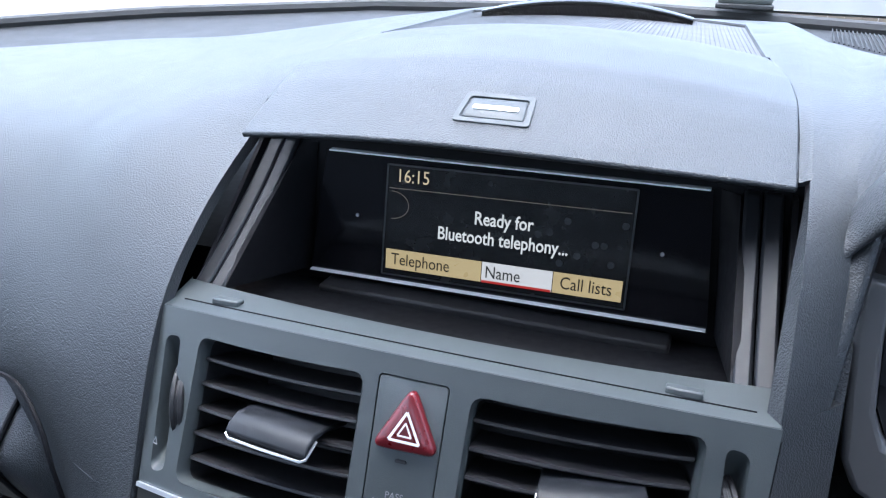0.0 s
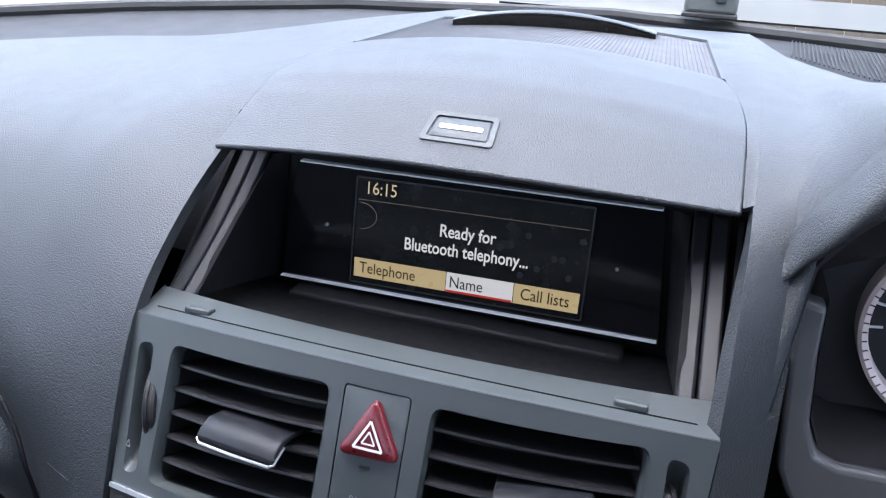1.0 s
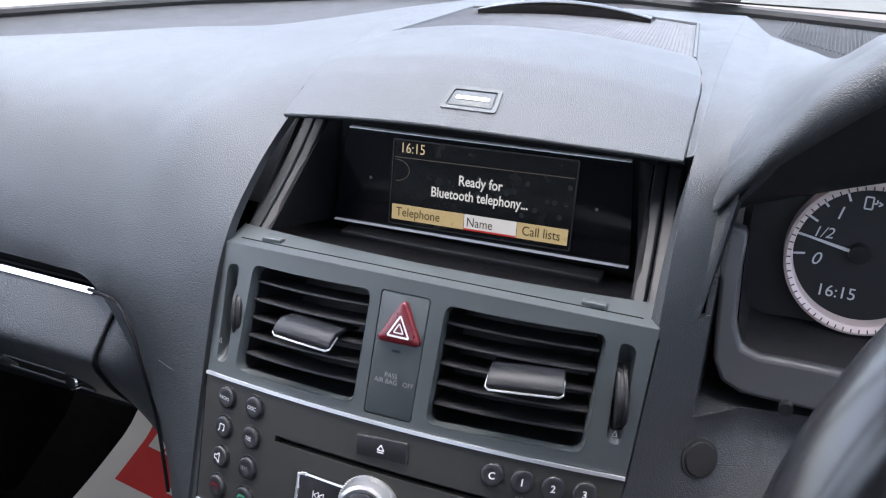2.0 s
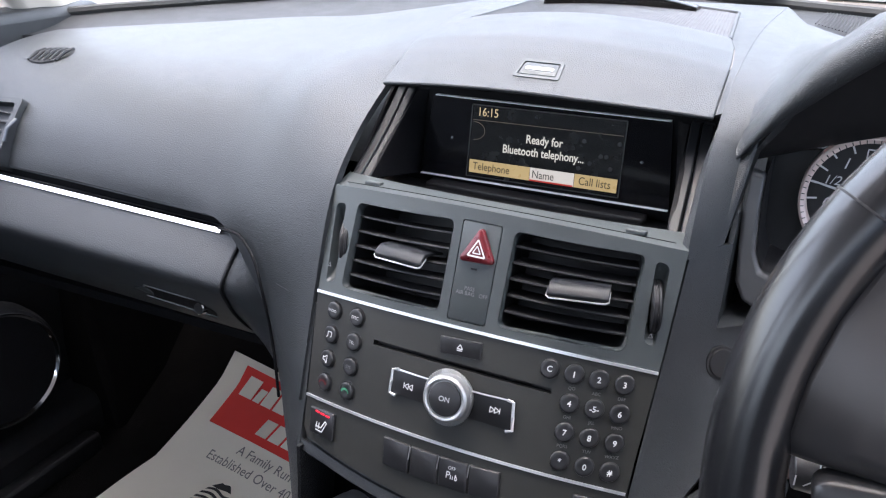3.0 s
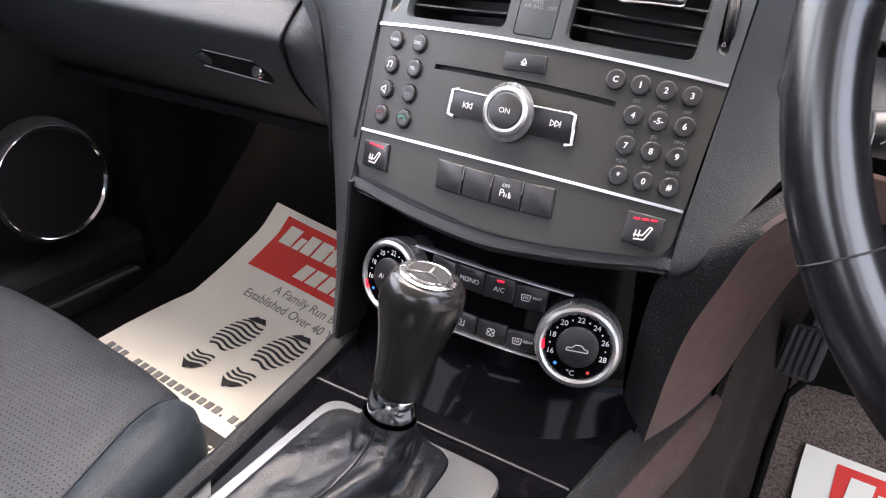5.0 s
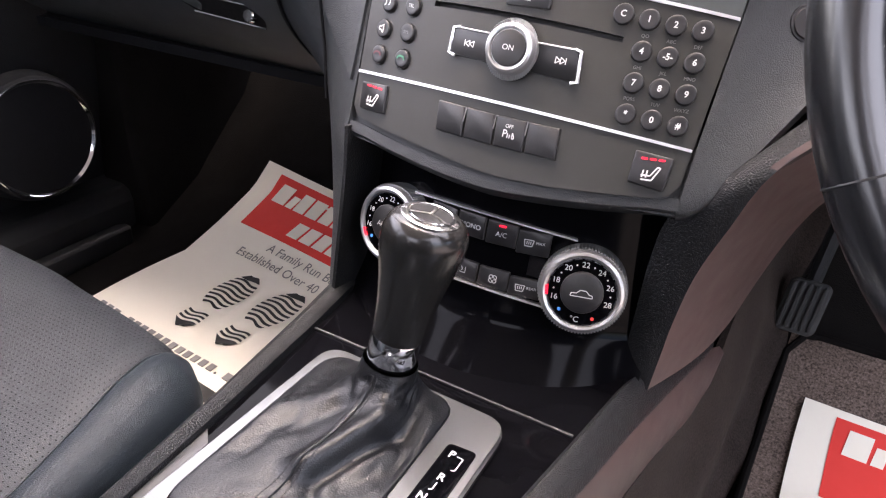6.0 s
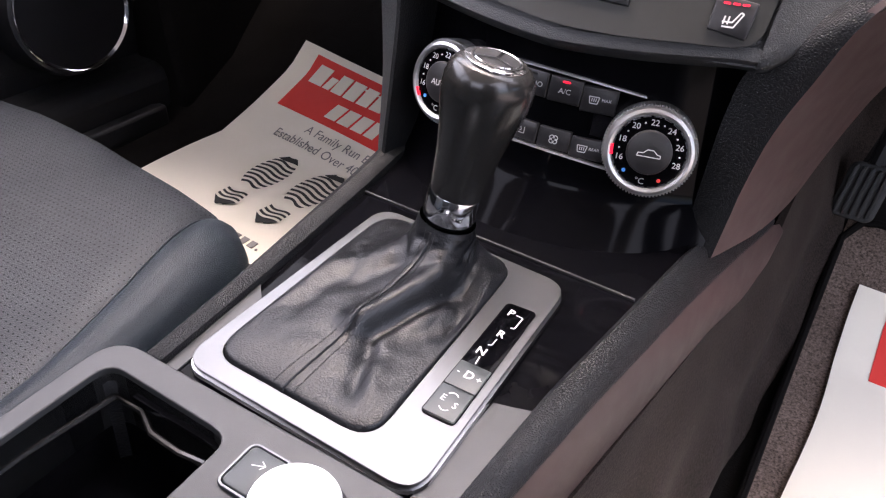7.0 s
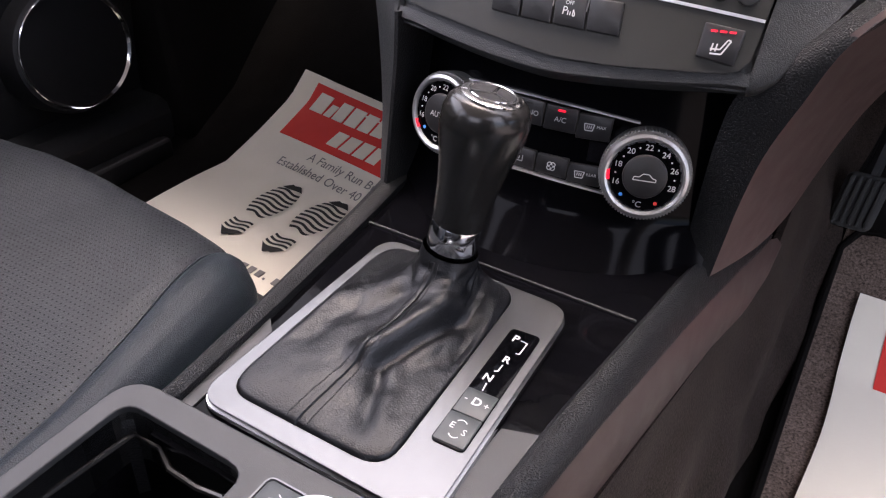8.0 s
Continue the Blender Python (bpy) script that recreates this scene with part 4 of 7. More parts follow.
part("indicator_window", slab(rrect(0.0042, 0.0011, 0.0004, 2, -0.0005, 0.7785), -0.001, 0.0001, FACE), M_DARK, hz)
part("airbag_legend", words("PASS", 0.0034, FACE, -0.001, 0.7665, 0.0002, bm=words("AIR BAG   OFF", 0.0034, FACE, 0.001, 0.7635, 0.0002)), M_DIM, hz)

# ---- radio ----
radio = thing("car_radio", "dark bronze-grey radio with round keys, disc slot and silver knob", "car radio")
LOW = [(-0.1075, 0.6402), (-0.089, 0.6383), (-0.0665, 0.6365), (-0.0457, 0.6348), (-0.0262, 0.6329), (-0.006, 0.6308), (0.008, 0.6300), (0.0393, 0.6306), (0.0738, 0.6331), (0.100, 0.6345), (0.1085, 0.6368)]
lower_edge = [(-0.1125, 0.646)] + LOW + [(0.1130, 0.643)]
rim_pts = lower_edge + [(x, arch_up(x) - 0.0003) for x in [half(0.7365) - 2 * half(0.7365) * k / 24 for k in range(25)]]
SLOT_X = [-0.0635 + 0.1245 * k / 12 for k in range(13)]


def slot_z(x):
    return 0.7200 - 0.0012 * (x / 0.06) - 0.0023 * (x / 0.06) ** 2


SLOT = [(x, slot_z(x) + 0.0016) for x in SLOT_X] + [(x, slot_z(x) - 0.0016) for x in reversed(SLOT_X)]
bm = bmesh.new()
plate(bm, rim_pts, [SLOT], -0.005, 0.0, FACE, UC)
part("faceplate", bm, M_RADIO, radio)
back = bmesh.new()
plate(back, [(-0.1165, 0.626), (0.1165, 0.626), (0.1165, 0.70), (-0.1165, 0.70)], [], -0.007, -0.0055, FACE, UC)
part("backing", back, M_DASH, radio)
part("slot_back", slab(rrect(0.13, 0.010, 0.001, 3, 0.0010, 0.7185), -0.012, -0.006, FACE), M_DARK, radio)


def strip_on(arch, h, hw):
    xs = [-hw + 2 * hw * k / 30 for k in range(31)]
    return loft([[FACE(x, arch(x) - h / 2, 0.0), FACE(x, arch(x) - h / 2, 0.0012), FACE(x, arch(x) + h / 2, 0.0012), FACE(x, arch(x) + h / 2, 0.0)] for x in xs])


part("bright_strip", strip_on(arch_up, 0.0017, 0.1190), M_STRIP, radio, "thin chrome strip")
part("bright_strip", strip_on(arch_low, 0.0016, 0.1140), M_STRIP, radio, "thin chrome strip")


def key(x, z, r=0.0056):
    return slab(circle(r, 22, x, z), -0.001, 0.0026, FACE, inset=0.0009, dome=-0.0004)


def legend(texts, ob, mm=M_WHITE, **kw):
    b = bmesh.new()
    for text, size, u, v in texts:
        words(text, size * 0.82, FACE, u, v, 0.0031, bm=b, **kw)
    return part("legend", b, mm, ob)


LEFT = [[("RADIO", None), ("DISC", None)], [("note", None), ("TEL", None)], [("mute", None), ("SYS", None)], [("red", None), ("green", None)]]
for r, row in enumerate(LEFT):
    for c, (name, _) in enumerate(row):
        x, z = (-0.1001, -0.0796)[c] + 0.0004 * r, 0.7285 + 0.0013 * c - 0.0159 * r
        k = part("round_key", key(x, z), M_KEY, radio)
        part("key_ring", tube([FACE(x + 0.0062 * math.cos(a), z + 0.0062 * math.sin(a), 0.0002) for a in [2 * math.pi * i / 24 for i in range(24)]], 0.0004, 5, closed=True), M_DARK, k)
        if name.isupper():
            legend([(name, 0.0034 if len(name) < 5 else 0.0029, x, z)], k, M_DIM if name == "SYS" else M_WHITE)
        elif name in ("red", "green"):
            mm = M_HAZ if name == "red" else mat("green_legend", (0.03, 0.16, 0.09), 0.5)
            part("handset", strokes([[(-0.003, -0.0006), (-0.0022, 0.0010), (0.0, 0.0016), (0.0022, 0.0010), (0.003, -0.0006)]], 0.0012, FACE, 0.0031, u=x, v=z), mm, k)
        elif name == "note":
            part("pictogram", strokes([[(-0.002, -0.002), (-0.001, -0.001), (-0.001, 0.002), (0.0022, 0.0022), (0.0022, -0.0008), (0.0012, -0.0012)]], 0.0006, FACE, 0.0031, u=x, v=z), M_WHITE, k)
        else:
            part("pictogram", strokes([[(-0.0024, -0.001), (-0.0024, 0.001), (-0.001, 0.001), (0.001, 0.0026), (0.001, -0.0026), (-0.001, -0.001), (-0.0024, -0.001)]], 0.0006, FACE, 0.0031, u=x, v=z), M_WHITE, k)
PADK = [("C", 0, -1), ("1", 0, 0), ("2", 0, 1), ("3", 0, 2), ("4", 1, 0), ("5", 1, 1), ("6", 1, 2), ("7", 2, 0), ("8", 2, 1), ("9", 2, 2), ("*", 3, 0), ("0", 3, 1), ("#", 3, 2)]
UNDER = {"1": "QO", "2": "ABC", "3": "DEF", "4": "GHI", "5": "JKL", "6": "MNO", "7": "PQRS", "8": "TUV", "9": "WXYZ"}
for ch, r, c in PADK:
    x, z = 0.0724 + 0.0147 * c + 0.0003 * r, 0.7284 - 0.0170 * r - 0.0013 * c
    k = part("round_key", key(x, z, 0.0058), M_KEY, radio)
    legend([("-5-" if ch == "5" else ch, 0.0058, x, z)], k, bold=0.0001)
    if ch in UNDER:
        part("key_letters", words(UNDER[ch], 0.0027, FACE, x, z - 0.0086, 0.0002), M_GREY_INK, radio)
ej = part("eject_key", slab(round_poly([(-0.0146, 0.7357), (0.0139, 0.7368), (0.0150, 0.7264), (-0.0132, 0.7256)], 0.001), -0.001, 0.0018, FACE, inset=0.0008), M_KEY, radio)
part("pictogram", strokes([[(-0.0018, -0.0004), (0.0018, -0.0004), (0.0, 0.0022), (-0.0018, -0.0004)], [(-0.0018, -0.0014), (0.0018, -0.0014)]], 0.0006, FACE, 0.0022, u=0.0002, v=0.7310), M_WHITE, ej)
# rocker bar with the knob
bar_loop = round_poly([(-0.0432, 0.7078), (0.0400, 0.7068), (0.0420, 0.6895), (-0.0430, 0.6925)], 0.0018)
rocker = part("rocker", slab(bar_loop, -0.001, 0.0028, FACE, inset=0.001), M_KEY, radio, "black skip rocker with bright ends")
for a, b, c, d in ((-0.0435, 0.7080, -0.0433, 0.6923), (0.0402, 0.7070, 0.0422, 0.6893)):
    part("rocker_end", tube([FACE(a * 0.90, b + 0.0004, 0.0026), FACE(a, b - 0.0006, 0.0026), FACE((a + c) / 2, (b + d) / 2, 0.0028), FACE(c, d + 0.0006, 0.0026), FACE(c * 0.90, d - 0.0004, 0.0026)], 0.0011, 6), M_STRIP, rocker)
part("rocker_edge", tube([FACE(-0.0425, 0.7081, 0.0022), FACE(-0.02, 0.7080, 0.0024), FACE(0.02, 0.7076, 0.0024), FACE(0.0397, 0.7071, 0.0022)], 0.0006, 5), M_STRIP, rocker)
for sx, cx in ((-1, -0.0300), (1, 0.0295)):
    tri2 = [[(cx + sx * 0.0032, 0.7000 + 0.0018), (cx + sx * 0.0032, 0.7000 - 0.0018)]]
    for o in (0.0, 0.003):
        tri2.append([(cx - sx * (0.003 - o), 0.7000 + 0.0018), (cx - sx * (0.003 - o), 0.7000 - 0.0018), (cx - sx * (0.0002 - o), 0.7000), (cx - sx * (0.003 - o), 0.7000 + 0.0018)])
    part("pictogram", strokes(tri2, 0.0005, FACE, 0.0033), M_WHITE, rocker)
kc = FACE(-0.0010, 0.7012, 0.0)
kn = (FACE(-0.0010, 0.7012, 0.01) - kc).normalized()
KM = Matrix.Translation(kc) @ kn.to_track_quat("Z", "Y").to_matrix().to_4x4()
knob = part("knob", lathe([(0.0, 0.0), (0.0158, 0.0), (0.0161, 0.002), (0.0155, 0.008), (0.0148, 0.0105), (0.0132, 0.0115), (0.0120, 0.0112), (0.0115, 0.010), (0.0, 0.010)], 64, KM), M_KNOB, radio, "ribbed silver volume knob")
ribs = bmesh.new()
for k in range(64):
    a = 2 * math.pi * k / 64
    box(0.0012, 0.0007, 0.006, KM @ Vector((0.0157 * math.cos(a), 0.0157 * math.sin(a), 0.0050)), bm=ribs)
part("knob_ribs", ribs, M_KNOB, knob)


def KNOB(u, v, d=0.0):
    up = Vector((0, 0, 1))
    n = KM.to_3x3() @ Vector((0, 0, 1))
    s = up.cross(n).normalized()
    t = n.cross(s)
    return KM.translation + s * u + t * v + n * d


part("knob_cap", slab(circle(0.0111, 32), 0.0095, 0.0112, KNOB, inset=0.0008), M_KEY, knob)
part("legend", words("ON", 0.0048, KNOB, 0, 0, 0.0115), M_WHITE, knob)
# seat heating keys and switch bank
for sx, loop in ((-1, [(-0.1072, 0.6618), (-0.0850, 0.6640), (-0.0829, 0.6466), (-0.1050, 0.6455)]), (1, [(0.0846, 0.6595), (0.1063, 0.6570), (0.1048, 0.6385), (0.0842, 0.6418)])):
    t = thing("seat_heater_switch", "black seat heating switch with three red lights", "switch", group="seat heating switches")
    part("key", slab(round_poly(loop, 0.0012), -0.001, 0.0022, FACE, inset=0.0008), M_KEY, t)
    cx, cz = sum(p[0] for p in loop) / 4, sum(p[1] for p in loop) / 4
    for k in (-1, 0, 1):
        part("lamp", slab(rrect(0.0036, 0.0011, 0.0004, 2, cx + k * 0.0048, cz + 0.0063), 0.001, 0.0025, FACE), M_LED, t)
    part("pictogram", strokes([[(-0.004, -0.0042), (0.0018, -0.0042), (0.0052, 0.0028)], [(-0.0045, -0.0018), (0.0006, -0.0018), (0.0036, 0.0034), (0.0052, 0.0028)], [(-0.0038, -0.003), (-0.0036, 0.001)], [(-0.0016, -0.003), (-0.0014, 0.001)]], 0.0008, FACE, 0.0026, u=cx, v=cz - 0.001), M_WHITE, t)
bank = thing("switch_bank", "row of four black push switches with one parking legend", "switch")
for k in range(4):
    x0, x1 = -0.0424 + 0.0207 * k, -0.0424 + 0.0207 * (k + 1) - 0.0009
    b = part("switch", slab(round_poly([(x0, 0.6648 - 0.0003 * k), (x1, 0.6645 - 0.0003 * k), (x1 + 0.0016, 0.6470 - 0.0004 * k), (x0 + 0.0022, 0.6476 - 0.0004 * k)], 0.0008), -0.001, 0.0024, FACE, inset=0.0009), M_KEY, bank)
    if k < 3:
        part("divider", slab(rrect(0.0005, 0.008, 0.0002, 2, x1 + 0.0008, 0.6600), 0.0018, 0.0028, FACE), M_DIM, bank)
    if k == 2:
        part("legend", words("OFF", 0.0030, FACE, (x0 + x1) / 2, 0.6592, 0.0027, bm=words("P", 0.0062, FACE, (x0 + x1) / 2 - 0.002, 0.6547, 0.0027)), M_WHITE, b)
        part("pictogram", strokes([[(0.0, -0.002), (0.0, 0.0006)], [(0.0014, -0.002), (0.0014, 0.0)], [(0.0030, -0.002), (0.0030, 0.0012), (0.0042, -0.001), (0.0042, -0.002), (0.0030, -0.002)]], 0.0006, FACE, 0.0027, u=(x0 + x1) / 2, v=0.6547), M_WHITE, b)

# ---- climate controls ----
clim = thing("climate_control", "glossy black climate panel with two silver temperature dials", "climate control")


def clim_front(s, t):
    z = 0.4955 + 0.1215 * s
    hx = lerp_table([(0.5, 0.1145), (0.61, 0.1135)], z)
    x = -hx + 2 * hx * t
    y = climate_y(x, z)
    if z < 0.53:
        y -= 0.9 * (0.53 - z) ** 1.15
    return Vector((x, y, z))


part("panel", sheet(lambda a, b: clim_front(a, 1 - b), 24, 30, 0.004), M_GLOSS, clim)


def clim_arch(z, x):
    return z - 0.0012 * (x / 0.06) - 0.0050 * (x / 0.06) ** 2


def clim_strip(zc, xa, xb):
    xs = [xa + (xb - xa) * k / 16 for k in range(17)]
    return loft([[CLIM(x, clim_arch(zc, x) + e, d) for e, d in ((-0.0006, 0.0), (-0.0006, 0.0042), (0.0006, 0.0042), (0.0006, 0.0))] for x in xs])


part("bright_strip", clim_strip(0.5978, -0.0605, 0.0580), M_STRIP, clim)
part("bright_strip", clim_strip(0.5496, -0.0600, 0.0560), M_STRIP, clim)
for r in range(2):
    for k in range(4):
        x = (-0.0315, -0.0098, 0.0119, 0.0330)[k]
        z0, z1 = ((0.5800, 0.5955), (0.5510, 0.5640))[r]
        z0, z1 = clim_arch(z0, x), clim_arch(z1, x)
        b = part("climate_key", slab(round_poly([(x - 0.0104, z1), (x + 0.0104, z1), (x + 0.0104, z0), (x - 0.0104, z0)], 0.001), -0.001, 0.003, CLIM, inset=0.0008), M_KEY, clim)
        zc = (z0 + z1) / 2
        if r == 0 and k < 3:
            part("legend", words(("OFF", "MONO", "A/C")[k], 0.0046, CLIM, x, zc - 0.0005, 0.0034), M_WHITE, b)
            part("lamp", slab(rrect(0.0048, 0.0012, 0.0005, 2, x, zc + 0.0052), 0.001, 0.0034, CLIM), M_LED if k == 2 else M_DARK, b)
        elif k == 3:
            part("pictogram", strokes([[(-0.004, 0.002), (0.002, 0.002), (0.0012, -0.002), (-0.0032, -0.002), (-0.004, 0.002)], [(-0.0022, -0.0008), (-0.0022, 0.0012)], [(-0.001, -0.0008), (-0.001, 0.0012)], [(0.0002, -0.0008), (0.0002, 0.0012)]], 0.0005, CLIM, 0.0034, u=x - 0.002, v=zc), M_WHITE, b)
            part("legend", words(("MAX", "REAR")[r], 0.0026, CLIM, x + 0.0042, zc + 0.0006, 0.0034), M_WHITE, b)
        elif k == 2:
            part("pictogram", strokes([[(0.0004 * 0 + 0.0024 * math.cos(q) + 0.0024 * math.cos(q + a), 0.0024 * math.sin(q) + 0.0024 * math.sin(q + a)) for a in [math.pi * j / 5 for j in range(-4, 5)]] for q in (0.78, 2.36, 3.93, 5.5)], 0.0005, CLIM, 0.0034, u=x, v=zc, k=0.62), M_WHITE, b)
        elif k == 1:
            part("pictogram", strokes([[(-0.002, -0.002), (0.002, -0.002), (0.002, 0.002)], [(-0.001, 0.002), (0.0, 0.0), (-0.001, -0.001)]], 0.0005, CLIM, 0.0034, u=x, v=zc), M_WHITE, b)
part("readout", slab(round_poly([(-0.041, 0.5770), (0.0425, 0.5770), (0.0425, 0.5635), (-0.041, 0.5635)], 0.0008), -0.001, 0.0024, CLIM), M_SCREEN, clim)
for sx in (-1, 1):
    c = Vector((sx * 0.0722, -0.0640 + 0.0008 * sx, 0.5695 - 0.0027 * sx))
    n = Vector((0.25 * sx + 0.03, -1, 0.24)).normalized()
    up = Vector((0, 0, 1))
    su = up.cross(n).normalized()
    sv = n.cross(su)
    DM = Matrix((su, sv, n)).transposed().to_4x4() @ Matrix.Scale(1.06, 4)
    DM.translation = c

    def DIAL(u, v, d=0.0, DM=DM):
        return DM @ Vector((u, v, d))

    dial = part("dial", lathe([(0.0, -0.024), (0.0262, -0.024), (0.0266, -0.010), (0.0258, -0.002), (0.0246, 0.0006), (0.0228, 0.0014), (0.0214, 0.0008), (0.0208, -0.001), (0.0, -0.001)], 72, DM), M_KNOB, clim, "silver ringed temperature dial")
    ribs = bmesh.new()
    for k in range(84):
        a = 2 * math.pi * k / 84
        add(ribs, slab(rrect(0.0009, 0.0011, 0.0002, 1, 0.0262 * math.cos(a), 0.0262 * math.sin(a)), -0.014, -0.0025, DIAL))
    part("dial_ribs", ribs, M_KNOB, dial)
    part("dial_face", slab(circle(0.0207, 48), -0.002, -0.0006, DIAL), M_GLOSS, dial)
    cap = part("dial_button", slab(circle(0.0128, 40), -0.001, 0.0016, DIAL, inset=0.001), M_KEY, dial)
    nums = bmesh.new()
    for i, t in enumerate(("16", "18", "20", "22", "24", "26", "28")):
        a = radians(198 - 36 * i)
        words(t, 0.0048, DIAL, 0.0168 * math.cos(a), 0.0168 * math.sin(a), -0.0002, bm=nums)
    words("°C", 0.005, DIAL, -0.002, -0.0172, -0.0002, bm=nums)
    part("dial_numbers", nums, M_WHITE, dial)
    dots = bmesh.new()
    for i in range(6):
        a = radians(180 - 36 * i)
        add(dots, slab(circle(0.0005, 8, 0.0168 * math.cos(a), 0.0168 * math.sin(a)), -0.001, -0.0002, DIAL))
    part("dial_dots", dots, M_WHITE, dial)
    part("blue_dot", slab(circle(0.0011, 10, -0.0118, -0.0125), -0.001, -0.0002, DIAL), M_BLUE, dial)
    part("red_dot", slab(circle(0.0011, 10, 0.0085, -0.0152), -0.001, -0.0002, DIAL), M_RED, dial)
    band = bmesh.new()
    for i in range(22):
        a0, a1 = radians(16.4 * i), radians(16.4 * i + 12)
        strokes([[(0.0203 * math.cos(a0 + (a1 - a0) * j / 3), 0.0203 * math.sin(a0 + (a1 - a0) * j / 3)) for j in range(4)]], 0.0007, DIAL, -0.0002, bm=band)
    part("dial_scale", band, M_CHROME, dial)
    a0 = 176 if sx > 0 else 205
    part("pointer", strokes([[(0.0209 * math.cos(radians(a0 + 4 * j)), 0.0209 * math.sin(radians(a0 + 4 * j))) for j in range(5)]], 0.0017, DIAL, 0.001), M_LED, dial)
    if sx < 0:
        part("legend", words("AUTO", 0.0050, DIAL, 0, -0.001, 0.0019), M_WHITE, cap)
    else:
        part("pictogram", strokes([[(-0.0065, -0.0012), (-0.006, 0.0006), (-0.003, 0.0008), (-0.001, 0.0028), (0.0025, 0.0028), (0.0045, 0.0008), (0.0065, 0.0004), (0.0065, -0.0012), (-0.0065, -0.0012)]], 0.0005, DIAL, 0.0019, v=-0.001), M_WHITE, cap)

# ---- glovebox ----
glove = thing("glovebox", "closed dark grey glovebox with a chrome strip along its top", "glovebox", (-0.001, -0.0025, 0.005))


# from under the door forward to its nose and up the sloping face to the strip: (y, z)
GLOVE_PROFILE = [(0.100, 0.600), (0.072, 0.617), (0.046, 0.636), (0.028, 0.655), (0.0165, 0.672), (0.0085, 0.687), (0.0038, 0.6975), (0.0042, 0.7055), (0.0125, 0.7165), (0.0225, 0.7275), (0.0310, 0.7355), (0.0400, 0.7375)]


def glove_front(s, t):
    q = catmull([(0.0, *p) for p in GLOVE_PROFILE], t)
    edge = lerp_table([(0.600, -0.200), (0.640, -0.2185), (0.672, -0.2235), (0.700, -0.2220), (0.7375, -0.2180)], q.z) - 0.0012
    return Vector((-0.630 + (edge + 0.630) * s, q.y, q.z + 0.004 * (1 - s) * t))


gdoor = part("door", sheet(glove_front, 30, 60, 0.006), M_DASH, glove, bevel=0.0015)


def GLOVE(u, v, d=0.0):
    return Vector((u, lerp_table([(z, y) for y, z in GLOVE_PROFILE], v) - d, v))


part("chrome_strip", loft([[Vector((x, 0.0320, 0.7352 + e)), Vector((x, 0.0282, 0.7358 + e)), Vector((x, 0.0310, 0.7388 + e)), Vector((x, 0.0345, 0.7390 + e))] for x, e in [(-0.520 + 0.2795 * k / 12, 0.003 * (1 - k / 12)) for k in range(13)]]), M_CHROME, gdoor, "thin chrome strip")
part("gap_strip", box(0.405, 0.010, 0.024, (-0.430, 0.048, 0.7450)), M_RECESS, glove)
part("gap_line", tube([(-0.600, 0.0400, 0.7475), (-0.420, 0.0400, 0.7462), (-0.236, 0.0365, 0.7450)], 0.0006, 6), M_PANEL, glove, "thin grey moulding line in the gap")
pull_loop = round_poly([(-0.338, 0.6685), (-0.318, 0.6775), (-0.262, 0.6765), (-0.247, 0.6660), (-0.250, 0.6570), (-0.3237, 0.6605)], 0.004)
# A flat black plate gives the pull's shade by colour; nothing is scooped out.
part("pull_shade", slab(pull_loop, -0.002, 0.0008, GLOVE), M_RECESS, gdoor, "flat black plate giving the shade of the pull recess")
part("pull_scoop", slab(round_poly([(-0.3365, 0.6685), (-0.3190, 0.6760), (-0.3130, 0.6690), (-0.3180, 0.6620)], 0.002), -0.001, 0.0013, GLOVE, inset=0.0008), M_PANEL, gdoor)
part("pull_lip", tube([GLOVE(-0.3270 + 0.0765 * k / 10, 0.6606 - 0.0034 * k / 10, 0.0012) for k in range(11)], 0.0009, 6), M_PANEL, gdoor)
part("pull_lip", tube([GLOVE(-0.3180 + 0.0560 * k / 10, 0.6776 - 0.0010 * k / 10, 0.0010) for k in range(11)], 0.0006, 6), M_PANEL, gdoor)
part("lock", lathe([(0.0, 0.002), (0.0045, 0.002), (0.0055, 0.001), (0.0058, -0.003), (0.0, -0.003)], 24, Matrix.Translation(GLOVE(-0.2600, 0.6680, 0.003)) @ pose(0, 0, 0, 75)), M_CHROME, gdoor, "small chrome key lock")


def capside(s, t):
    z = 0.600 + 0.138 * s
    x0 = lerp_table([(0.600, -0.200), (0.640, -0.2185), (0.672, -0.2235), (0.700, -0.2220), (0.7375, -0.2180)], z) + 0.0004
    x1 = -lerp_table([(a, b) for a, b, c in WING_OUT], z) - 0.002
    q = t
    y0 = lerp_table([(c, b) for b, c in GLOVE_PROFILE], z) + 0.001
    y1 = lerp_table([(a, c) for a, b, c in WING_OUT], z) + 0.006
    return Vector((x0 + (x1 - x0) * q, y0 + (y1 - y0) * q - 0.003 * math.sin(math.pi * q), z))


part("side_cap", sheet(lambda a, b: capside(a, 1 - b), 18, 10, 0.004), M_DASH, glove, bevel=0.0015)
SIDE_SEAM = [(-0.232, 0.0190, 0.7455), (-0.222, 0.0165, 0.7465), (-0.205, 0.0130, 0.7450), (-0.188, 0.0060, 0.7320), (-0.179, 0.0010, 0.7120), (-0.175, 0.0020, 0.6770), (-0.169, -0.0030, 0.6540), (-0.164, -0.0085, 0.6250)]
DOOR_SEAM = [GLOVE(lerp_table([(0.600, -0.200), (0.640, -0.2185), (0.672, -0.2235), (0.700, -0.2220), (0.7375, -0.2180)], z), z) for z in (0.7370, 0.7275, 0.7165, 0.7055, 0.6975, 0.687, 0.672, 0.655, 0.640)]
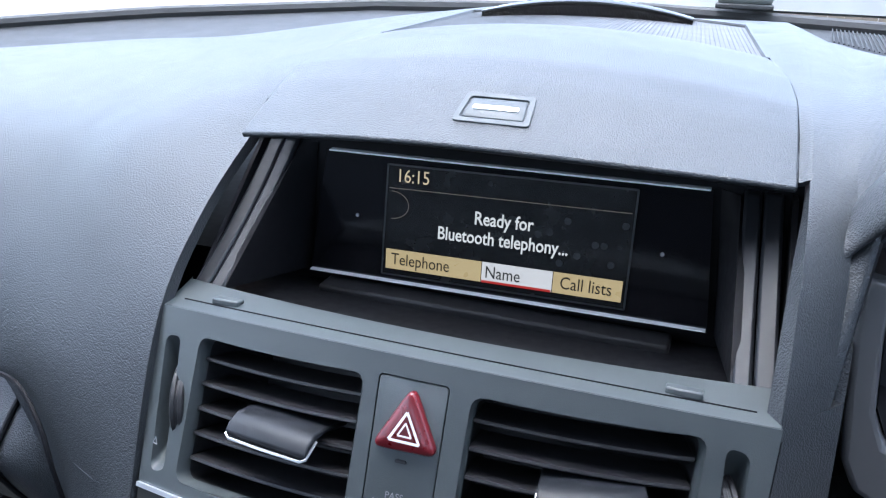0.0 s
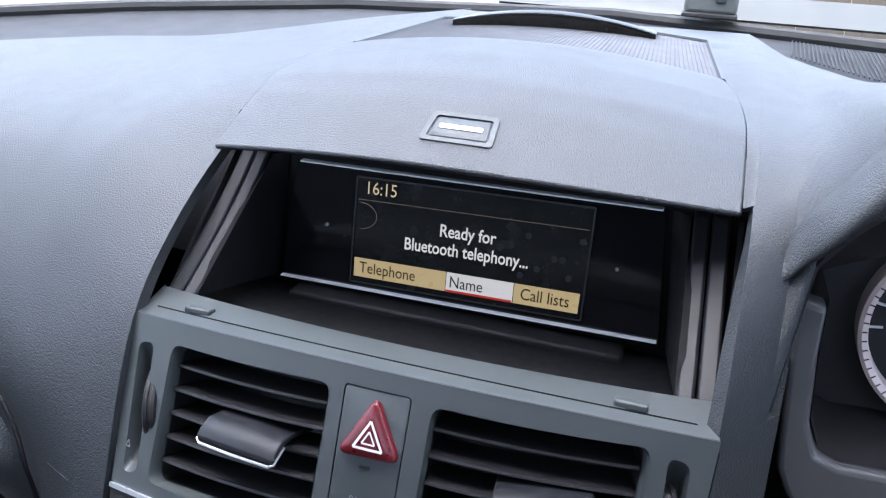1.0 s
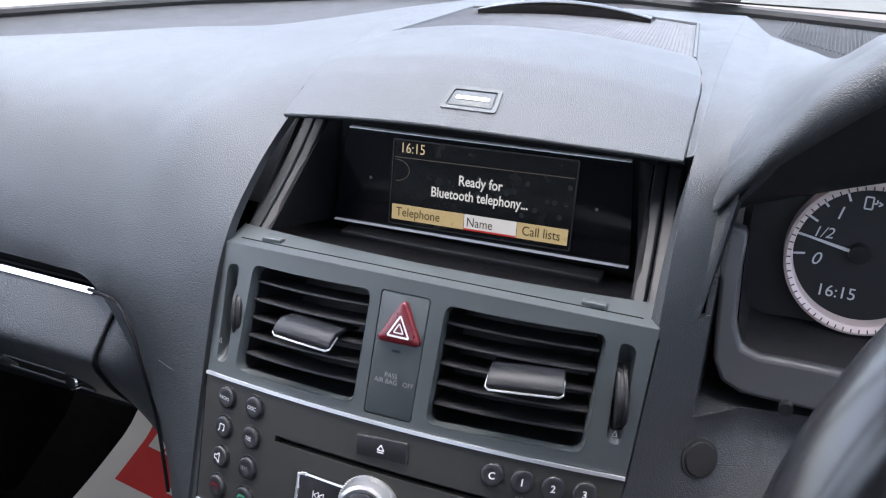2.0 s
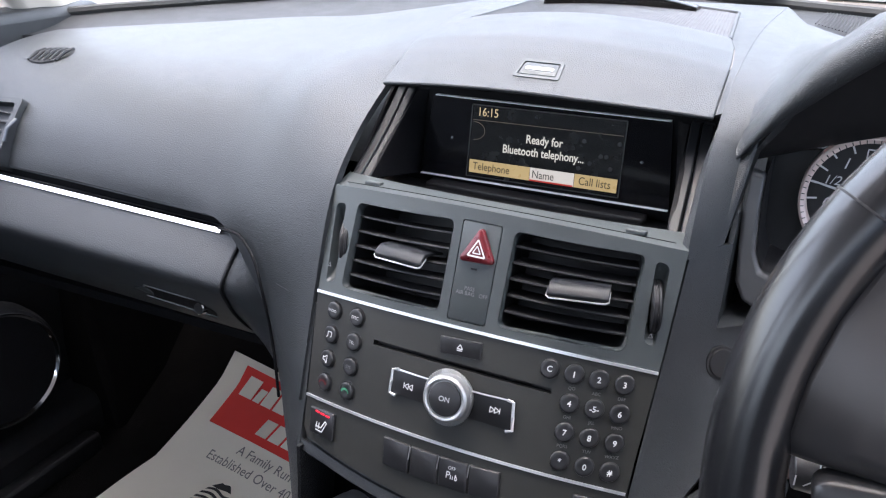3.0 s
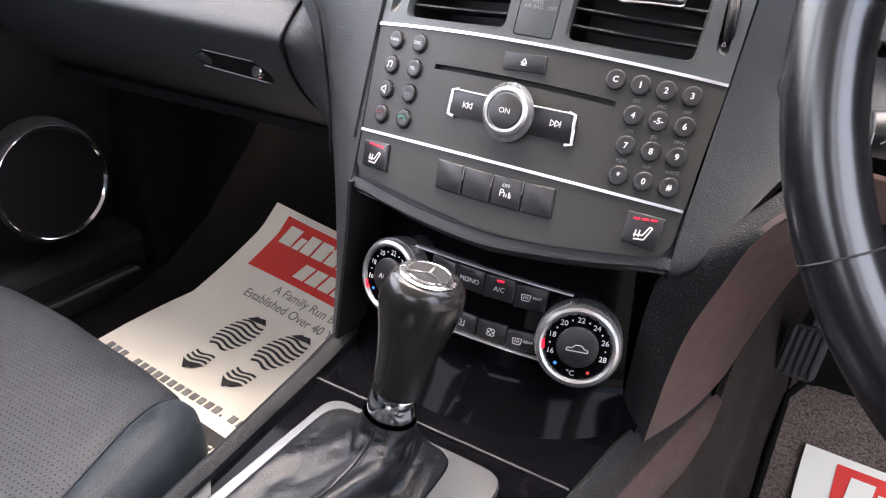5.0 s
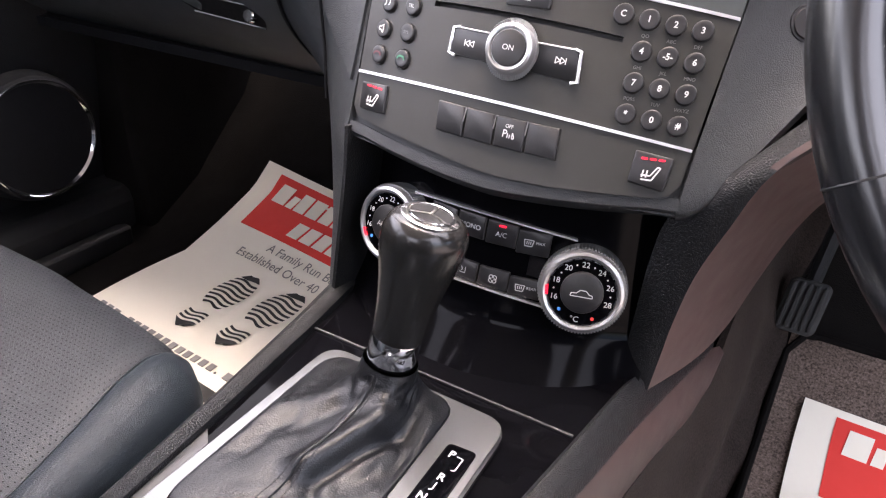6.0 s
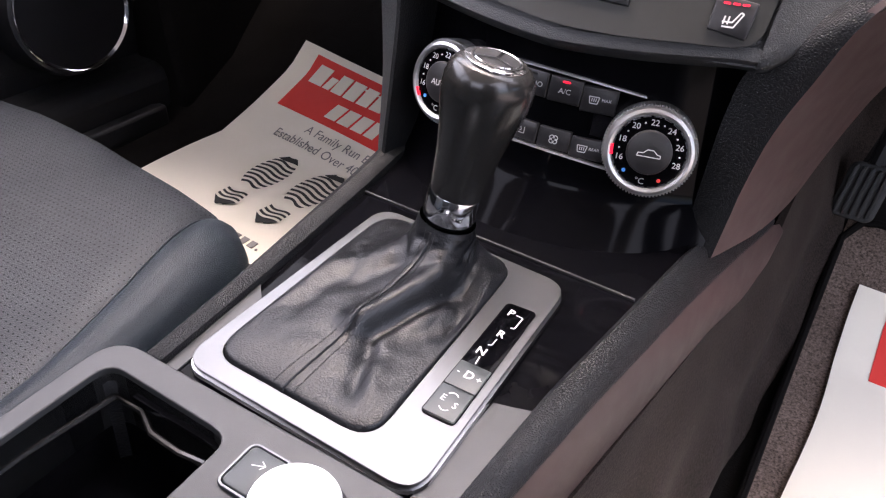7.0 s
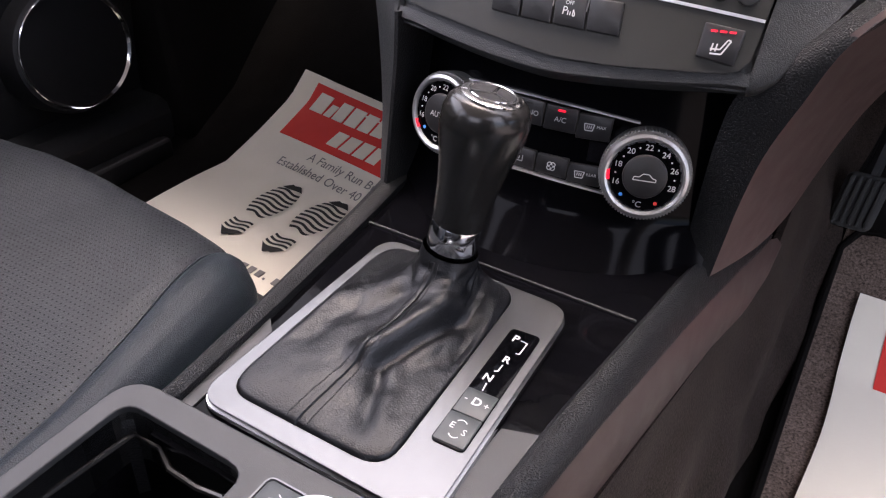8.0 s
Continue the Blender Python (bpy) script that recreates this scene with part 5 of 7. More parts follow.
for name, line in (("side_seam", SIDE_SEAM), ("door_seam", DOOR_SEAM)):
    part(name, tube([catmull(line, k / 30) + Vector((0.0004, -0.0006, 0.0004)) for k in range(31)], 0.0012, 6), M_RECESS, glove)
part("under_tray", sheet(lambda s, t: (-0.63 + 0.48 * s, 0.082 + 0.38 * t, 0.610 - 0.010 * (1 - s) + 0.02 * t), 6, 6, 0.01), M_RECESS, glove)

# ---- passenger corner vent and side defroster ----
cv = thing("corner_air_vent", "small slatted air vent at the dashboard's outer end", "air vent")


def CORNER(u, v, d=0.0):
    return Vector((u * 0.97 + 0.006, 0.0155 + 0.92 * 0.97 * (v - 0.745) - d * 0.75, 0.7485 + 0.97 * (v - 0.745) + d * 0.65))


loopc = round_poly([(-0.6000, 0.7985), (-0.5330, 0.8020), (-0.5310, 0.7630), (-0.5880, 0.7620)], 0.004)
bm = bmesh.new()
plate(bm, round_poly([(-0.6080, 0.8035), (-0.5260, 0.8070), (-0.5225, 0.7560), (-0.5920, 0.7545)], 0.005), [loopc], -0.03, 0.004, CORNER)
part("surround", bm, M_DASH, cv, bevel=0.0012)
part("duct", slab(loopc, -0.032, -0.028, CORNER), M_DARK, cv)
for k in range(5):
    z = 0.766 + 0.0073 * k
    part("vent_slat", loft([[CORNER(x, z, 0.001), CORNER(x, z - 0.0012, 0.001), CORNER(x, z + 0.002, -0.02), CORNER(x, z + 0.0035, -0.02)] for x in (-0.597, -0.532)]), M_DARK, cv)
part("direction_tab", slab(rrect(0.026, 0.006, 0.002, 3, -0.570, 0.781), -0.01, 0.007, CORNER, inset=0.001), M_RAIL, cv)
part("thumbwheel", tube([CORNER(-0.5225, 0.772, 0.004), CORNER(-0.5220, 0.781, 0.008), CORNER(-0.5215, 0.790, 0.004)], 0.0018, 8), M_SATIN, cv)
df = thing("side_defroster", "oval ribbed demister outlet on the dashboard", "air vent")
# The pad isn't cut: a dark oval on it gives the outlet's shade.
dp = [(pad_point(0.160 + 0.038 * math.cos(a), 0.60 + 0.06 * math.sin(a))) for a in [2 * math.pi * k / 24 for k in range(24)]]
b = bmesh.new()
vs = [b.verts.new(p + Vector((0, -0.0006, 0.0012))) for p in dp]
b.faces.new(vs)
part("outlet_shade", b, M_DARK, df)
for k in range(6):
    s = 0.132 + 0.056 * k / 5
    part("rib", tube([pad_point(s, 0.555) + Vector((0, 0, 0.001)), pad_point(s, 0.60) + Vector((0, 0, 0.003)), pad_point(s, 0.645) + Vector((0, 0, 0.001))], 0.0018, 6), M_PAD, df)

# ---- centre console ----
LOW_AT = (-0.005, -0.0075, 0.0)
console = thing("centre_console", "centre console with gloss black top and grained sides", "console", LOW_AT)
EDGE_R = [(-0.60, 0.0810), (-0.36, 0.0820), (-0.279, 0.0850), (-0.2, 0.0910), (-0.10, 0.1050), (-0.055, 0.1110)]
EDGE_L = [(-0.60, 0.0800), (-0.36, 0.0820), (-0.289, 0.0850), (-0.20, 0.0900), (-0.10, 0.0965), (-0.055, 0.1010)]


def top_point(s, t):
    y = -0.315 + 0.28 * t
    a, b = -lerp_table(EDGE_L, y), lerp_table(EDGE_R, y)
    p = CON(a + (b - a) * s, y)
    if y > -0.07:
        p.z += 5.0 * (y + 0.07) ** 2
    return p


part("gloss_top", sheet(top_point, 12, 40, 0.004), M_GLOSS, console, "gloss black console top")
part("flap_strip", loft([[CON(x, y, 0.0), CON(x, y, 0.0014), CON(x, y + 0.0018, 0.0014), CON(x, y + 0.0018, 0.0)] for x, y in [(-0.0975 + 0.1985 * k / 10, -0.1020 - 0.0040 * k / 10) for k in range(11)]]), M_SATIN, console, "thin bright strip on the flap")
rings = []
for k in range(50):
    y = -0.62 + 0.60 * k / 49
    x = lerp_table([(-0.62, 0.1210), (-0.325, 0.1085), (-0.298, 0.0860)] + EDGE_L[3:], y)
    z = CON(0, y).z - lerp_table([(-0.31, 0.005), (-0.29, 0.0)], y)
    wd = lerp_table([(-0.6, 0.012), (-0.28, 0.0125), (-0.06, 0.0195)], y)
    sec = [(0.0005, -0.006), (0.0005, 0.0055), (0.004, 0.0085), (wd * 0.55, 0.0095), (wd * 0.85, 0.006), (wd, -0.002), (wd + 0.004, -0.022), (wd - 0.001, -0.026), (wd - 0.001, -0.22), (0.0005, -0.22)]
    rings.append([Vector((-x - u, y, z + v)) for u, v in sec])
part("side_rail", loft(rings), M_TRIM, console, "black grained console side")
# driver's side: grained rail, then a smooth lower panel below a seam
SEAM_X = [(-0.62, 0.0960), (-0.272, 0.1033), (-0.19, 0.1125), (-0.066, 0.1264), (0.013, 0.1353), (0.104, 0.1454)]
SEAM_Z = [(-0.62, 0.474), (-0.272, 0.4900), (-0.19, 0.4915), (-0.097, 0.4865), (-0.066, 0.4850), (0.013, 0.4757), (0.104, 0.4600)]
rings = []
for k in range(40):
    y = -0.62 + 0.73 * k / 39
    xi, xo, zo = lerp_table(EDGE_R + [(0.11, 0.128)], y), lerp_table(SEAM_X, y), lerp_table(SEAM_Z, y)
    zi = min(CON(0, y).z, zo + 0.016)
    w = xo - xi
    rings.append([Vector((xi + 0.0005, y, zi - 0.03)), Vector((xi + 0.0005, y, zi + 0.0055)), Vector((xi + 0.0035, y, zi + 0.0085)), Vector((xi + w * 0.5, y, max(zi, zo) * 0.75 + zo * 0.25 + 0.0085)), Vector((xi + w * 0.8, y, zo + 0.0065)), Vector((xo, y, zo + 0.0005)), Vector((xo - 0.002, y, zo - 0.03))])
part("side_rail", loft(rings), M_TRIM, console, "black grained console side")


def side_panel(s, t):
    y = -0.62 + 0.752 * s
    x = max(0.0965, 0.1125 + 0.112 * (y + 0.19)) - 0.0008
    top = lerp_table(SEAM_Z + [(0.133, 0.448)], y) - 0.0012
    low = lerp_table([(-0.62, 0.415), (-0.2, 0.420), (0.0, 0.408), (0.08, 0.392), (0.12, 0.402), (0.134, 0.440)], y)
    return Vector((x + 0.005 * math.sin(math.pi * t), y, low + (top - low) * t))


part("lower_panel", sheet(side_panel, 50, 8, 0.003), M_KNEE, console, "smooth panel below the rail, coloured with reddish reflected light")
# forward tunnel sides
for sgn in (-1, 1):
    rings = []
    for k in range(16):
        y = (-0.03 if sgn < 0 else 0.12) + (0.46 if sgn < 0 else 0.31) * k / 15
        f = k / 15
        x = 0.105 + (0.04 if sgn < 0 else 0.0) * math.sin(f * math.pi * 0.5)
        zt = lerp_table([(-0.03, 0.50), (0.06, 0.52), (0.15, 0.56), (0.43, 0.62)], y)
        rings.append([Vector((sgn * 0.06, y, zt)), Vector((sgn * (x + 0.012), y, zt)), Vector((sgn * (x + 0.026), y, zt - 0.03)), Vector((sgn * (x + 0.032), y, zt - 0.14)), Vector((sgn * (x + 0.055), y, 0.24)), Vector((sgn * 0.06, y, 0.24))])
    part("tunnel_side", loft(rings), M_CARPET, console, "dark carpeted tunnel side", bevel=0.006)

# gear surround, gaiter, lever
shift = thing("gear_selector", "automatic gear lever with leather gaiter in a satin aluminium surround", "gear lever", LOW_AT)
pl = round_poly([(-0.0715, -0.1160), (0.0655, -0.1215), (0.0685, -0.2905), (-0.0785, -0.2870)], 0.016, 7)
boot_loop = round_poly([(-0.0660, -0.1235), (0.0310, -0.1225), (0.0350, -0.2770), (-0.0685, -0.2755)], 0.017, 7)
bm = bmesh.new()
plate(bm, pl, [boot_loop], 0.0, 0.0062, CON)
part("surround", bm, M_SATIN, shift, "satin aluminium surround plate", bevel=0.0022, seg=3)
edge = tube([CON(u, v, 0.0016) for u, v in pl], 0.0016, 6, closed=True)
part("surround_edge", edge, M_CHROME, shift, "bright lower edge of the plate")

LEV_TOP = Vector((0.0065, -0.129, 0.6270))
RING = Vector((-0.0085, -0.1395, 0.5330))
LEV_AX = (LEV_TOP - RING).normalized()
nb = len(boot_loop)
cb = Vector((sum(p[0] for p in boot_loop) / nb, sum(p[1] for p in boot_loop) / nb))
BOOT_N = 144


def boot_outline(k):
    """A point of the gaiter's foot, evenly by angle."""
    a = 2 * math.pi * k / BOOT_N
    d = Vector((math.cos(a), math.sin(a)))
    best = None
    for i in range(nb):
        p, q = Vector(boot_loop[i - 1]) - cb, Vector(boot_loop[i]) - cb
        e = q - p
        den = d.x * e.y - d.y * e.x
        if abs(den) < 1e-12:
            continue
        r = (p.x * e.y - p.y * e.x) / den
        w = (p.x * d.y - p.y * d.x) / den
        if r > 0 and -1e-6 <= w <= 1 + 1e-6 and (best is None or r > best):
            best = r
    return cb + d * best


# creases of the leather: from, to, width, depth (a valley, with a ridge thrown up on its right side)
CREASES = [((-0.004, -0.219), (0.014, -0.174), 0.0050, 0.0075), ((0.006, -0.228), (0.022, -0.192), 0.0105, 0.0036), ((0.000, -0.232), (0.010, -0.257), 0.0042, 0.0034), ((-0.053, -0.224), (-0.046, -0.190), 0.0075, 0.0020), ((-0.035, -0.192), (-0.024, -0.174), 0.0080, 0.0026), ((0.013, -0.150), (0.027, -0.180), 0.0060, 0.0030)]
foot = [boot_outline(k) for k in range(BOOT_N)]
neck_c = RING - LEV_AX * 0.003
SEAM_K = int(round(BOOT_N * 0.745))


def crease_height(x, y):
    h = 0.0
    for (xa, ya), (xb, yb), w, deep in CREASES:
        dx, dy = xb - xa, yb - ya
        ln = math.hypot(dx, dy)
        f = ((x - xa) * dx + (y - ya) * dy) / (ln * ln)
        d = ((x - xa) * dy - (y - ya) * dx) / ln
        over = max(0.0, -f, f - 1) * ln
        env = math.exp(-(over / 0.010) ** 2)
        h += env * deep * (0.75 * math.exp(-((d + 1.9 * w) / (1.5 * w)) ** 2) - math.exp(-(d / w) ** 2))
    return h


rings = []
NR = 60
for j in range(NR + 1):
    t = j / NR
    row = []
    for k in range(BOOT_N):
        a = 2 * math.pi * k / BOOT_N
        base = CON(foot[k].x, foot[k].y, 0.0045)
        nk = neck_c + (Vector((math.cos(a), math.sin(a), 0)) - LEV_AX * LEV_AX.dot(Vector((math.cos(a), math.sin(a), 0)))) * 0.0176
        f = lerp_table([(0, 0.0), (0.06, 0.015), (0.16, 0.10), (0.30, 0.28), (0.45, 0.49), (0.58, 0.68), (0.68, 0.82), (0.76, 0.91), (0.86, 0.97), (1.0, 1.0)], t)
        h = lerp_table([(0, 0.0), (0.05, 0.085), (0.10, 0.120), (0.20, 0.155), (0.34, 0.205), (0.48, 0.275), (0.60, 0.37), (0.70, 0.50), (0.80, 0.68), (0.90, 0.86), (1.0, 1.0)], t)
        p = Vector((base.x + (nk.x - base.x) * f, base.y + (nk.y - base.y) * f, base.z + (nk.z - base.z) * h))
        env = min(1.0, max(0.0, (t - 0.08) / 0.14)) * min(1.0, max(0.0, (0.93 - t) / 0.12))
        soft = 0.0022 * noise.noise(Vector((p.x * 22 + 3, p.y * 16, 0.5))) + 0.0007 * noise.noise(Vector((p.x * 75, p.y * 60 + 9, p.z * 50))) + 0.0004 * noise.noise(p * 190)
        up = env * (crease_height(p.x, p.y) + soft)
        sleeve = min(1.0, max(0.0, (t - 0.62) / 0.15)) * env
        twist = sleeve * (0.0007 * math.sin(5 * a + 22 * t) + 0.0006 * math.sin(9 * a - 40 * t))
        p += Vector((math.cos(a) * (0.35 * up + twist), math.sin(a) * (0.35 * up + twist), up))
        row.append(p)
    rings.append(row)
gait = part("gaiter", loft(rings, cap=False), M_BOOT, shift, "creased soft black leather gaiter", angle=80)
part("gaiter_seam", tube([rings[j][SEAM_K] + Vector((0, 0, 0.0002)) for j in range(1, NR - 2)], 0.0011, 6), M_BOOT, gait, "raised seam down the gaiter")
for off in (-2, 2):
    for j in range(3, NR - 3):
        k = SEAM_K + (off if j < 36 else off * 2 if j > 48 else int(off * 1.5))
        a, b2 = rings[j][k], rings[j][k].lerp(rings[j + 1][k], 0.62)
        part("stitch", tube([a + Vector((0, 0, 0.0003)), b2 + Vector((0, 0, 0.0003))], 0.00032, 4), M_KEY, gait)
LQ = LEV_AX.to_track_quat("Z", "Y").to_matrix().to_4x4()
LM = Matrix.Translation(RING) @ LQ
L = (LEV_TOP - RING).length
prof = [(0.0, -0.004), (0.0150, -0.004), (0.0158, -0.002), (0.0158, 0.015), (0.0150, 0.0165), (0.0, 0.0165)]
part("chrome_collar", lathe(prof, 48, LM), M_CHROME, shift, "polished chrome collar")
krings = []
for f, r, sq, dx, dy in ((0.15, 0.0150, 1.0, 0, 0), (0.18, 0.0158, 1.0, 0, 0), (0.27, 0.0166, 1.0, 0, 0), (0.42, 0.0180, 1.0, 0.0002, 0), (0.58, 0.0203, 1.02, 0.0006, 0), (0.70, 0.0226, 1.04, 0.001, 0), (0.80, 0.0240, 1.05, 0.0012, 0), (0.88, 0.0240, 1.05, 0.001, 0), (0.94, 0.0226, 1.05, 0.0006, 0), (0.98, 0.0200, 1.05, 0.0003, 0), (1.0, 0.0165, 1.05, 0, 0)):
    krings.append([LM @ Vector((dx + r * math.cos(2 * math.pi * k / 48), dy + r * sq * math.sin(2 * math.pi * k / 48), f * L)) for k in range(48)])
part("lever_knob", loft(krings), M_LEVER, shift, "smooth dark leather gear knob", angle=60)


def KTOP(u, v, d=0.0):
    return LM @ Vector((u, v, L + d))


part("cap_ring", lathe([(0.0, 0.0), (0.0172, -0.001), (0.0175, 0.0008), (0.0160, 0.0014), (0.0, 0.0012)], 40, LM @ Matrix.Translation((0, 0, L))), M_CHROME, shift, "bright ring on the knob's top")
part("cap_disc", slab(circle(0.0142, 36), 0.0, 0.0017, KTOP), M_DARK, shift)
part("cap_emblem", add(strokes([[(0, 0), (0.0125 * math.cos(radians(a)), 0.0125 * math.sin(radians(a)))] for a in (95, 215, 335)], 0.0018, KTOP, 0.0021), tube([KTOP(0.0128 * math.cos(2 * math.pi * k / 30), 0.0128 * math.sin(2 * math.pi * k / 30), 0.0018) for k in range(30)], 0.0006, 5, closed=True)), M_CHROME, shift, "plain bright round emblem")

# gear position plate
ind = part("position_plate", slab(round_poly([(0.0425, -0.1545), (0.0608, -0.1535), (0.0632, -0.2485), (0.0440, -0.2490)], 0.0035), 0.004, 0.0070, CON, inset=0.0005), M_GLOSS, shift, "gloss black gear position plate")
part("mode_key", slab(round_poly([(0.0442, -0.2275), (0.0622, -0.2270), (0.0628, -0.2475), (0.0448, -0.2480)], 0.0012), 0.0066, 0.0080, CON, inset=0.0005), M_PANEL, ind)
part("drive_tile", slab(round_poly([(0.0438, -0.2085), (0.0617, -0.2080), (0.0622, -0.2262), (0.0442, -0.2267)], 0.0010), 0.0066, 0.0076, CON, inset=0.0004), M_PANEL, ind)
lt = bmesh.new()
for ch, x, y in (("P", 0.0488, -0.1625), ("R", 0.0520, -0.1805), ("N", 0.0495, -0.1975)):
    words(ch, 0.0074, CON, x, y, 0.0073, bm=lt, bold=0.00015)
words("D", 0.0074, CON, 0.0532, -0.2168, 0.0079, bm=lt, bold=0.00015)
words("+", 0.0060, CON, 0.0590, -0.2172, 0.0079, bm=lt)
words("-", 0.0060, CON, 0.0470, -0.2165, 0.0079, bm=lt)
words("E", 0.0056, CON, 0.0500, -0.2365, 0.0083, bm=lt)
words("S", 0.0056, CON, 0.0578, -0.2385, 0.0083, bm=lt)
part("position_letters", lt, M_WHITE, ind)
for k, line in enumerate(([(0.0520, -0.1625), (0.0562, -0.1628), (0.0562, -0.1728), (0.0540, -0.1733)], [(0.0520, -0.1850), (0.0520, -0.1905), (0.0500, -0.1915)], [(0.0508, -0.2015), (0.0516, -0.2075)])):
    part("position_line", strokes([line], 0.0007, CON, 0.0074), M_WHITE, ind)
for a0 in (0.9, 4.0):
    part("mode_arc", strokes([[(0.0538 + 0.0042 * math.cos(a0 + 1.4 * k / 6), -0.2375 + 0.0062 * math.sin(a0 + 1.4 * k / 6)) for k in range(7)]], 0.0006, CON, 0.0083), M_WHITE, ind)

# cup holder, rear half of the console
cup = thing("cup_holder", "open black cup holder tray in a satin grey surround", "cup holder", LOW_AT)
bez = round_poly([(-0.1150, -0.2960), (0.0920, -0.2960), (0.0900, -0.62), (-0.1250, -0.62)], 0.020, 6)
cuphole = round_poly([(-0.1030, -0.3110), (-0.0190, -0.3130), (-0.0190, -0.58), (-0.1140, -0.58)], 0.011, 5)
bm = bmesh.new()
plate(bm, bez, [cuphole], -0.03, 0.010, CON, vcuts=[-0.34, -0.4, -0.5])
part("surround", bm, M_FRAME, cup, "satin grey plastic surround", bevel=0.004, seg=3)
for arm in ([(-0.0805, -0.2240), (-0.0895, -0.2150), (-0.0860, -0.300), (-0.0780, -0.300)], [(0.0700, -0.2200), (0.0895, -0.2140), (0.0845, -0.300), (0.0650, -0.300)]):
    part("surround_arm", slab(arm, -0.003, 0.0012, CON), M_FRAME, cup)
tub = bmesh.new()
n = len(cuphole)
rows = [[tub.verts.new(CON(u, v, d)) for u, v in cuphole] for d in (0.006, -0.055)]
for i in range(n):
    tub.faces.new((rows[0][i - 1], rows[0][i], rows[1][i], rows[1][i - 1]))
tub.faces.new(rows[1])
part("tray", tub, M_GLOSS, cup, "gloss black moulded tray")
step_path = [CON(-0.1105, -0.58, -0.008)] + [CON(-0.104 - 0.0015 * k, -0.315 - 0.05 * k, -0.008) for k in (4, 2, 1)] + [CON(-0.0985, -0.3150, -0.008), CON(-0.080, -0.3140, -0.009), CON(-0.068, -0.3195, -0.012), CON(-0.048, -0.3205, -0.012), CON(-0.033, -0.3185, -0.012), CON(-0.027, -0.3220, -0.010), CON(-0.0205, -0.3210, -0.008)]
part("tray_lip", tube(step_path, 0.0018, 7), M_LEVER, cup)
part("rubber_mat", sheet(lambda s, t: (-0.095 + 0.066 * s, -0.56 + 0.20 * t, 0.4335 + 0.0), 4, 4, 0.003), M_RUBBER, cup)
part("mat_divider", tube([CON(-0.064, -0.350, -0.048), CON(-0.067, -0.45, -0.048), CON(-0.067, -0.56, -0.048)], 0.0025, 7), M_LEVER, cup)
bk = part("latch_frame", tube([CON(u, v, 0.0112) for u, v in rrect(0.0235, 0.0250, 0.004, 4, 0.0055, -0.3225)], 0.0010, 6, closed=True), M_SATIN, cup, "bright frame of the console catch")
part("latch_key", slab(rrect(0.0210, 0.0225, 0.003, 4, 0.0055, -0.3225), 0.009, 0.0122, CON, inset=0.0008), M_PANEL, cup)
part("latch_mark", strokes([[(0.0015, -0.3205), (0.0075, -0.318)], [(0.0045, -0.3165), (0.0075, -0.318), (0.006, -0.3207)]], 0.0005, CON, 0.0125), M_WHITE, cup)
ctrl = thing("control_knob", "bright silver rotary control knob on the console", "control knob", (0.0025, 0.0010, 0.0))
CK = Matrix.Translation(CON(0.0265, -0.3380, 0.009))
part("base", lathe([(0.0, 0.0), (0.0235, 0.0), (0.0232, 0.003), (0.0210, 0.004), (0.0, 0.004)], 48, CK), M_DARK, ctrl)
part("turning_cap", lathe([(0.0, 0.004), (0.0198, 0.004), (0.0200, 0.012), (0.0192, 0.0138), (0.0178, 0.0142), (0.0, 0.0148)], 64, CK), mat("bright_silver_paint", (0.82, 0.82, 0.83), 0.4, metal=0.35, vary=0.03), ctrl)

# ---- instrument cluster ----
clus = thing("instrument_cluster", "instrument cluster with a pale-ringed fuel gauge under a hood", "instrument cluster")


def CLU(u, v, d=0.0):
    return Vector((u, 0.100 + 0.2 * (v - 0.82) - d, v))


BEZEL_OUT = [(0.1440, 0.8440), (0.1438, 0.8243), (0.1462, 0.7950), (0.1482, 0.7760), (0.1535, 0.7655), (0.1638, 0.7611), (0.1827, 0.7605), (0.58, 0.7605)]
BEZEL_IN = [(0.58, 0.7828), (0.1842, 0.7828), (0.1694, 0.7821), (0.1612, 0.7848), (0.1562, 0.7960), (0.1540, 0.8240), (0.1538, 0.8425)]
bm = bmesh.new()
plate(bm, BEZEL_OUT + BEZEL_IN, [], 0.030, 0.040, CLU)
part("bezel", bm, mat("satin_bezel_plastic", (0.050, 0.051, 0.053), 0.32, grain=0.05, scale=2500, vscale=10, rvary=0.04), clus, "smooth dark grey bezel", bevel=0.0025, seg=3, angle=60)
part("bezel_wall", loft([[CLU(x + 0.0006, z + 0.0006, d) for x, z in BEZEL_IN] for d in (0.036, -0.010)], closed=False), M_DARK, clus)
tub = bmesh.new()
plate(tub, round_poly([(0.150, 0.844), (0.575, 0.905), (0.575, 0.76), (0.160, 0.762), (0.152, 0.778)], 0.008, 5), [], -0.012, -0.008, CLU)
part("dial_plate", tub, M_DARK, clus)
GC = (0.2118, 0.8238)
ring_b = bmesh.new()
n = 72
rows = []
for r, d in ((0.0390, -0.008), (0.0390, 0.002), (0.0375, 0.003), (0.0349, 0.001), (0.0344, -0.006)):
    rows.append([CLU(GC[0] + r * math.cos(2 * math.pi * k / n), GC[1] + r * math.sin(2 * math.pi * k / n), d) for k in range(n)])
gauge = part("gauge_ring", loft(rows, cap=False), mat("pale_gauge_ring", (0.66, 0.54, 0.50), 0.45, metal=0.1, vary=0.05), clus, "pale silver gauge ring")
tk = bmesh.new()
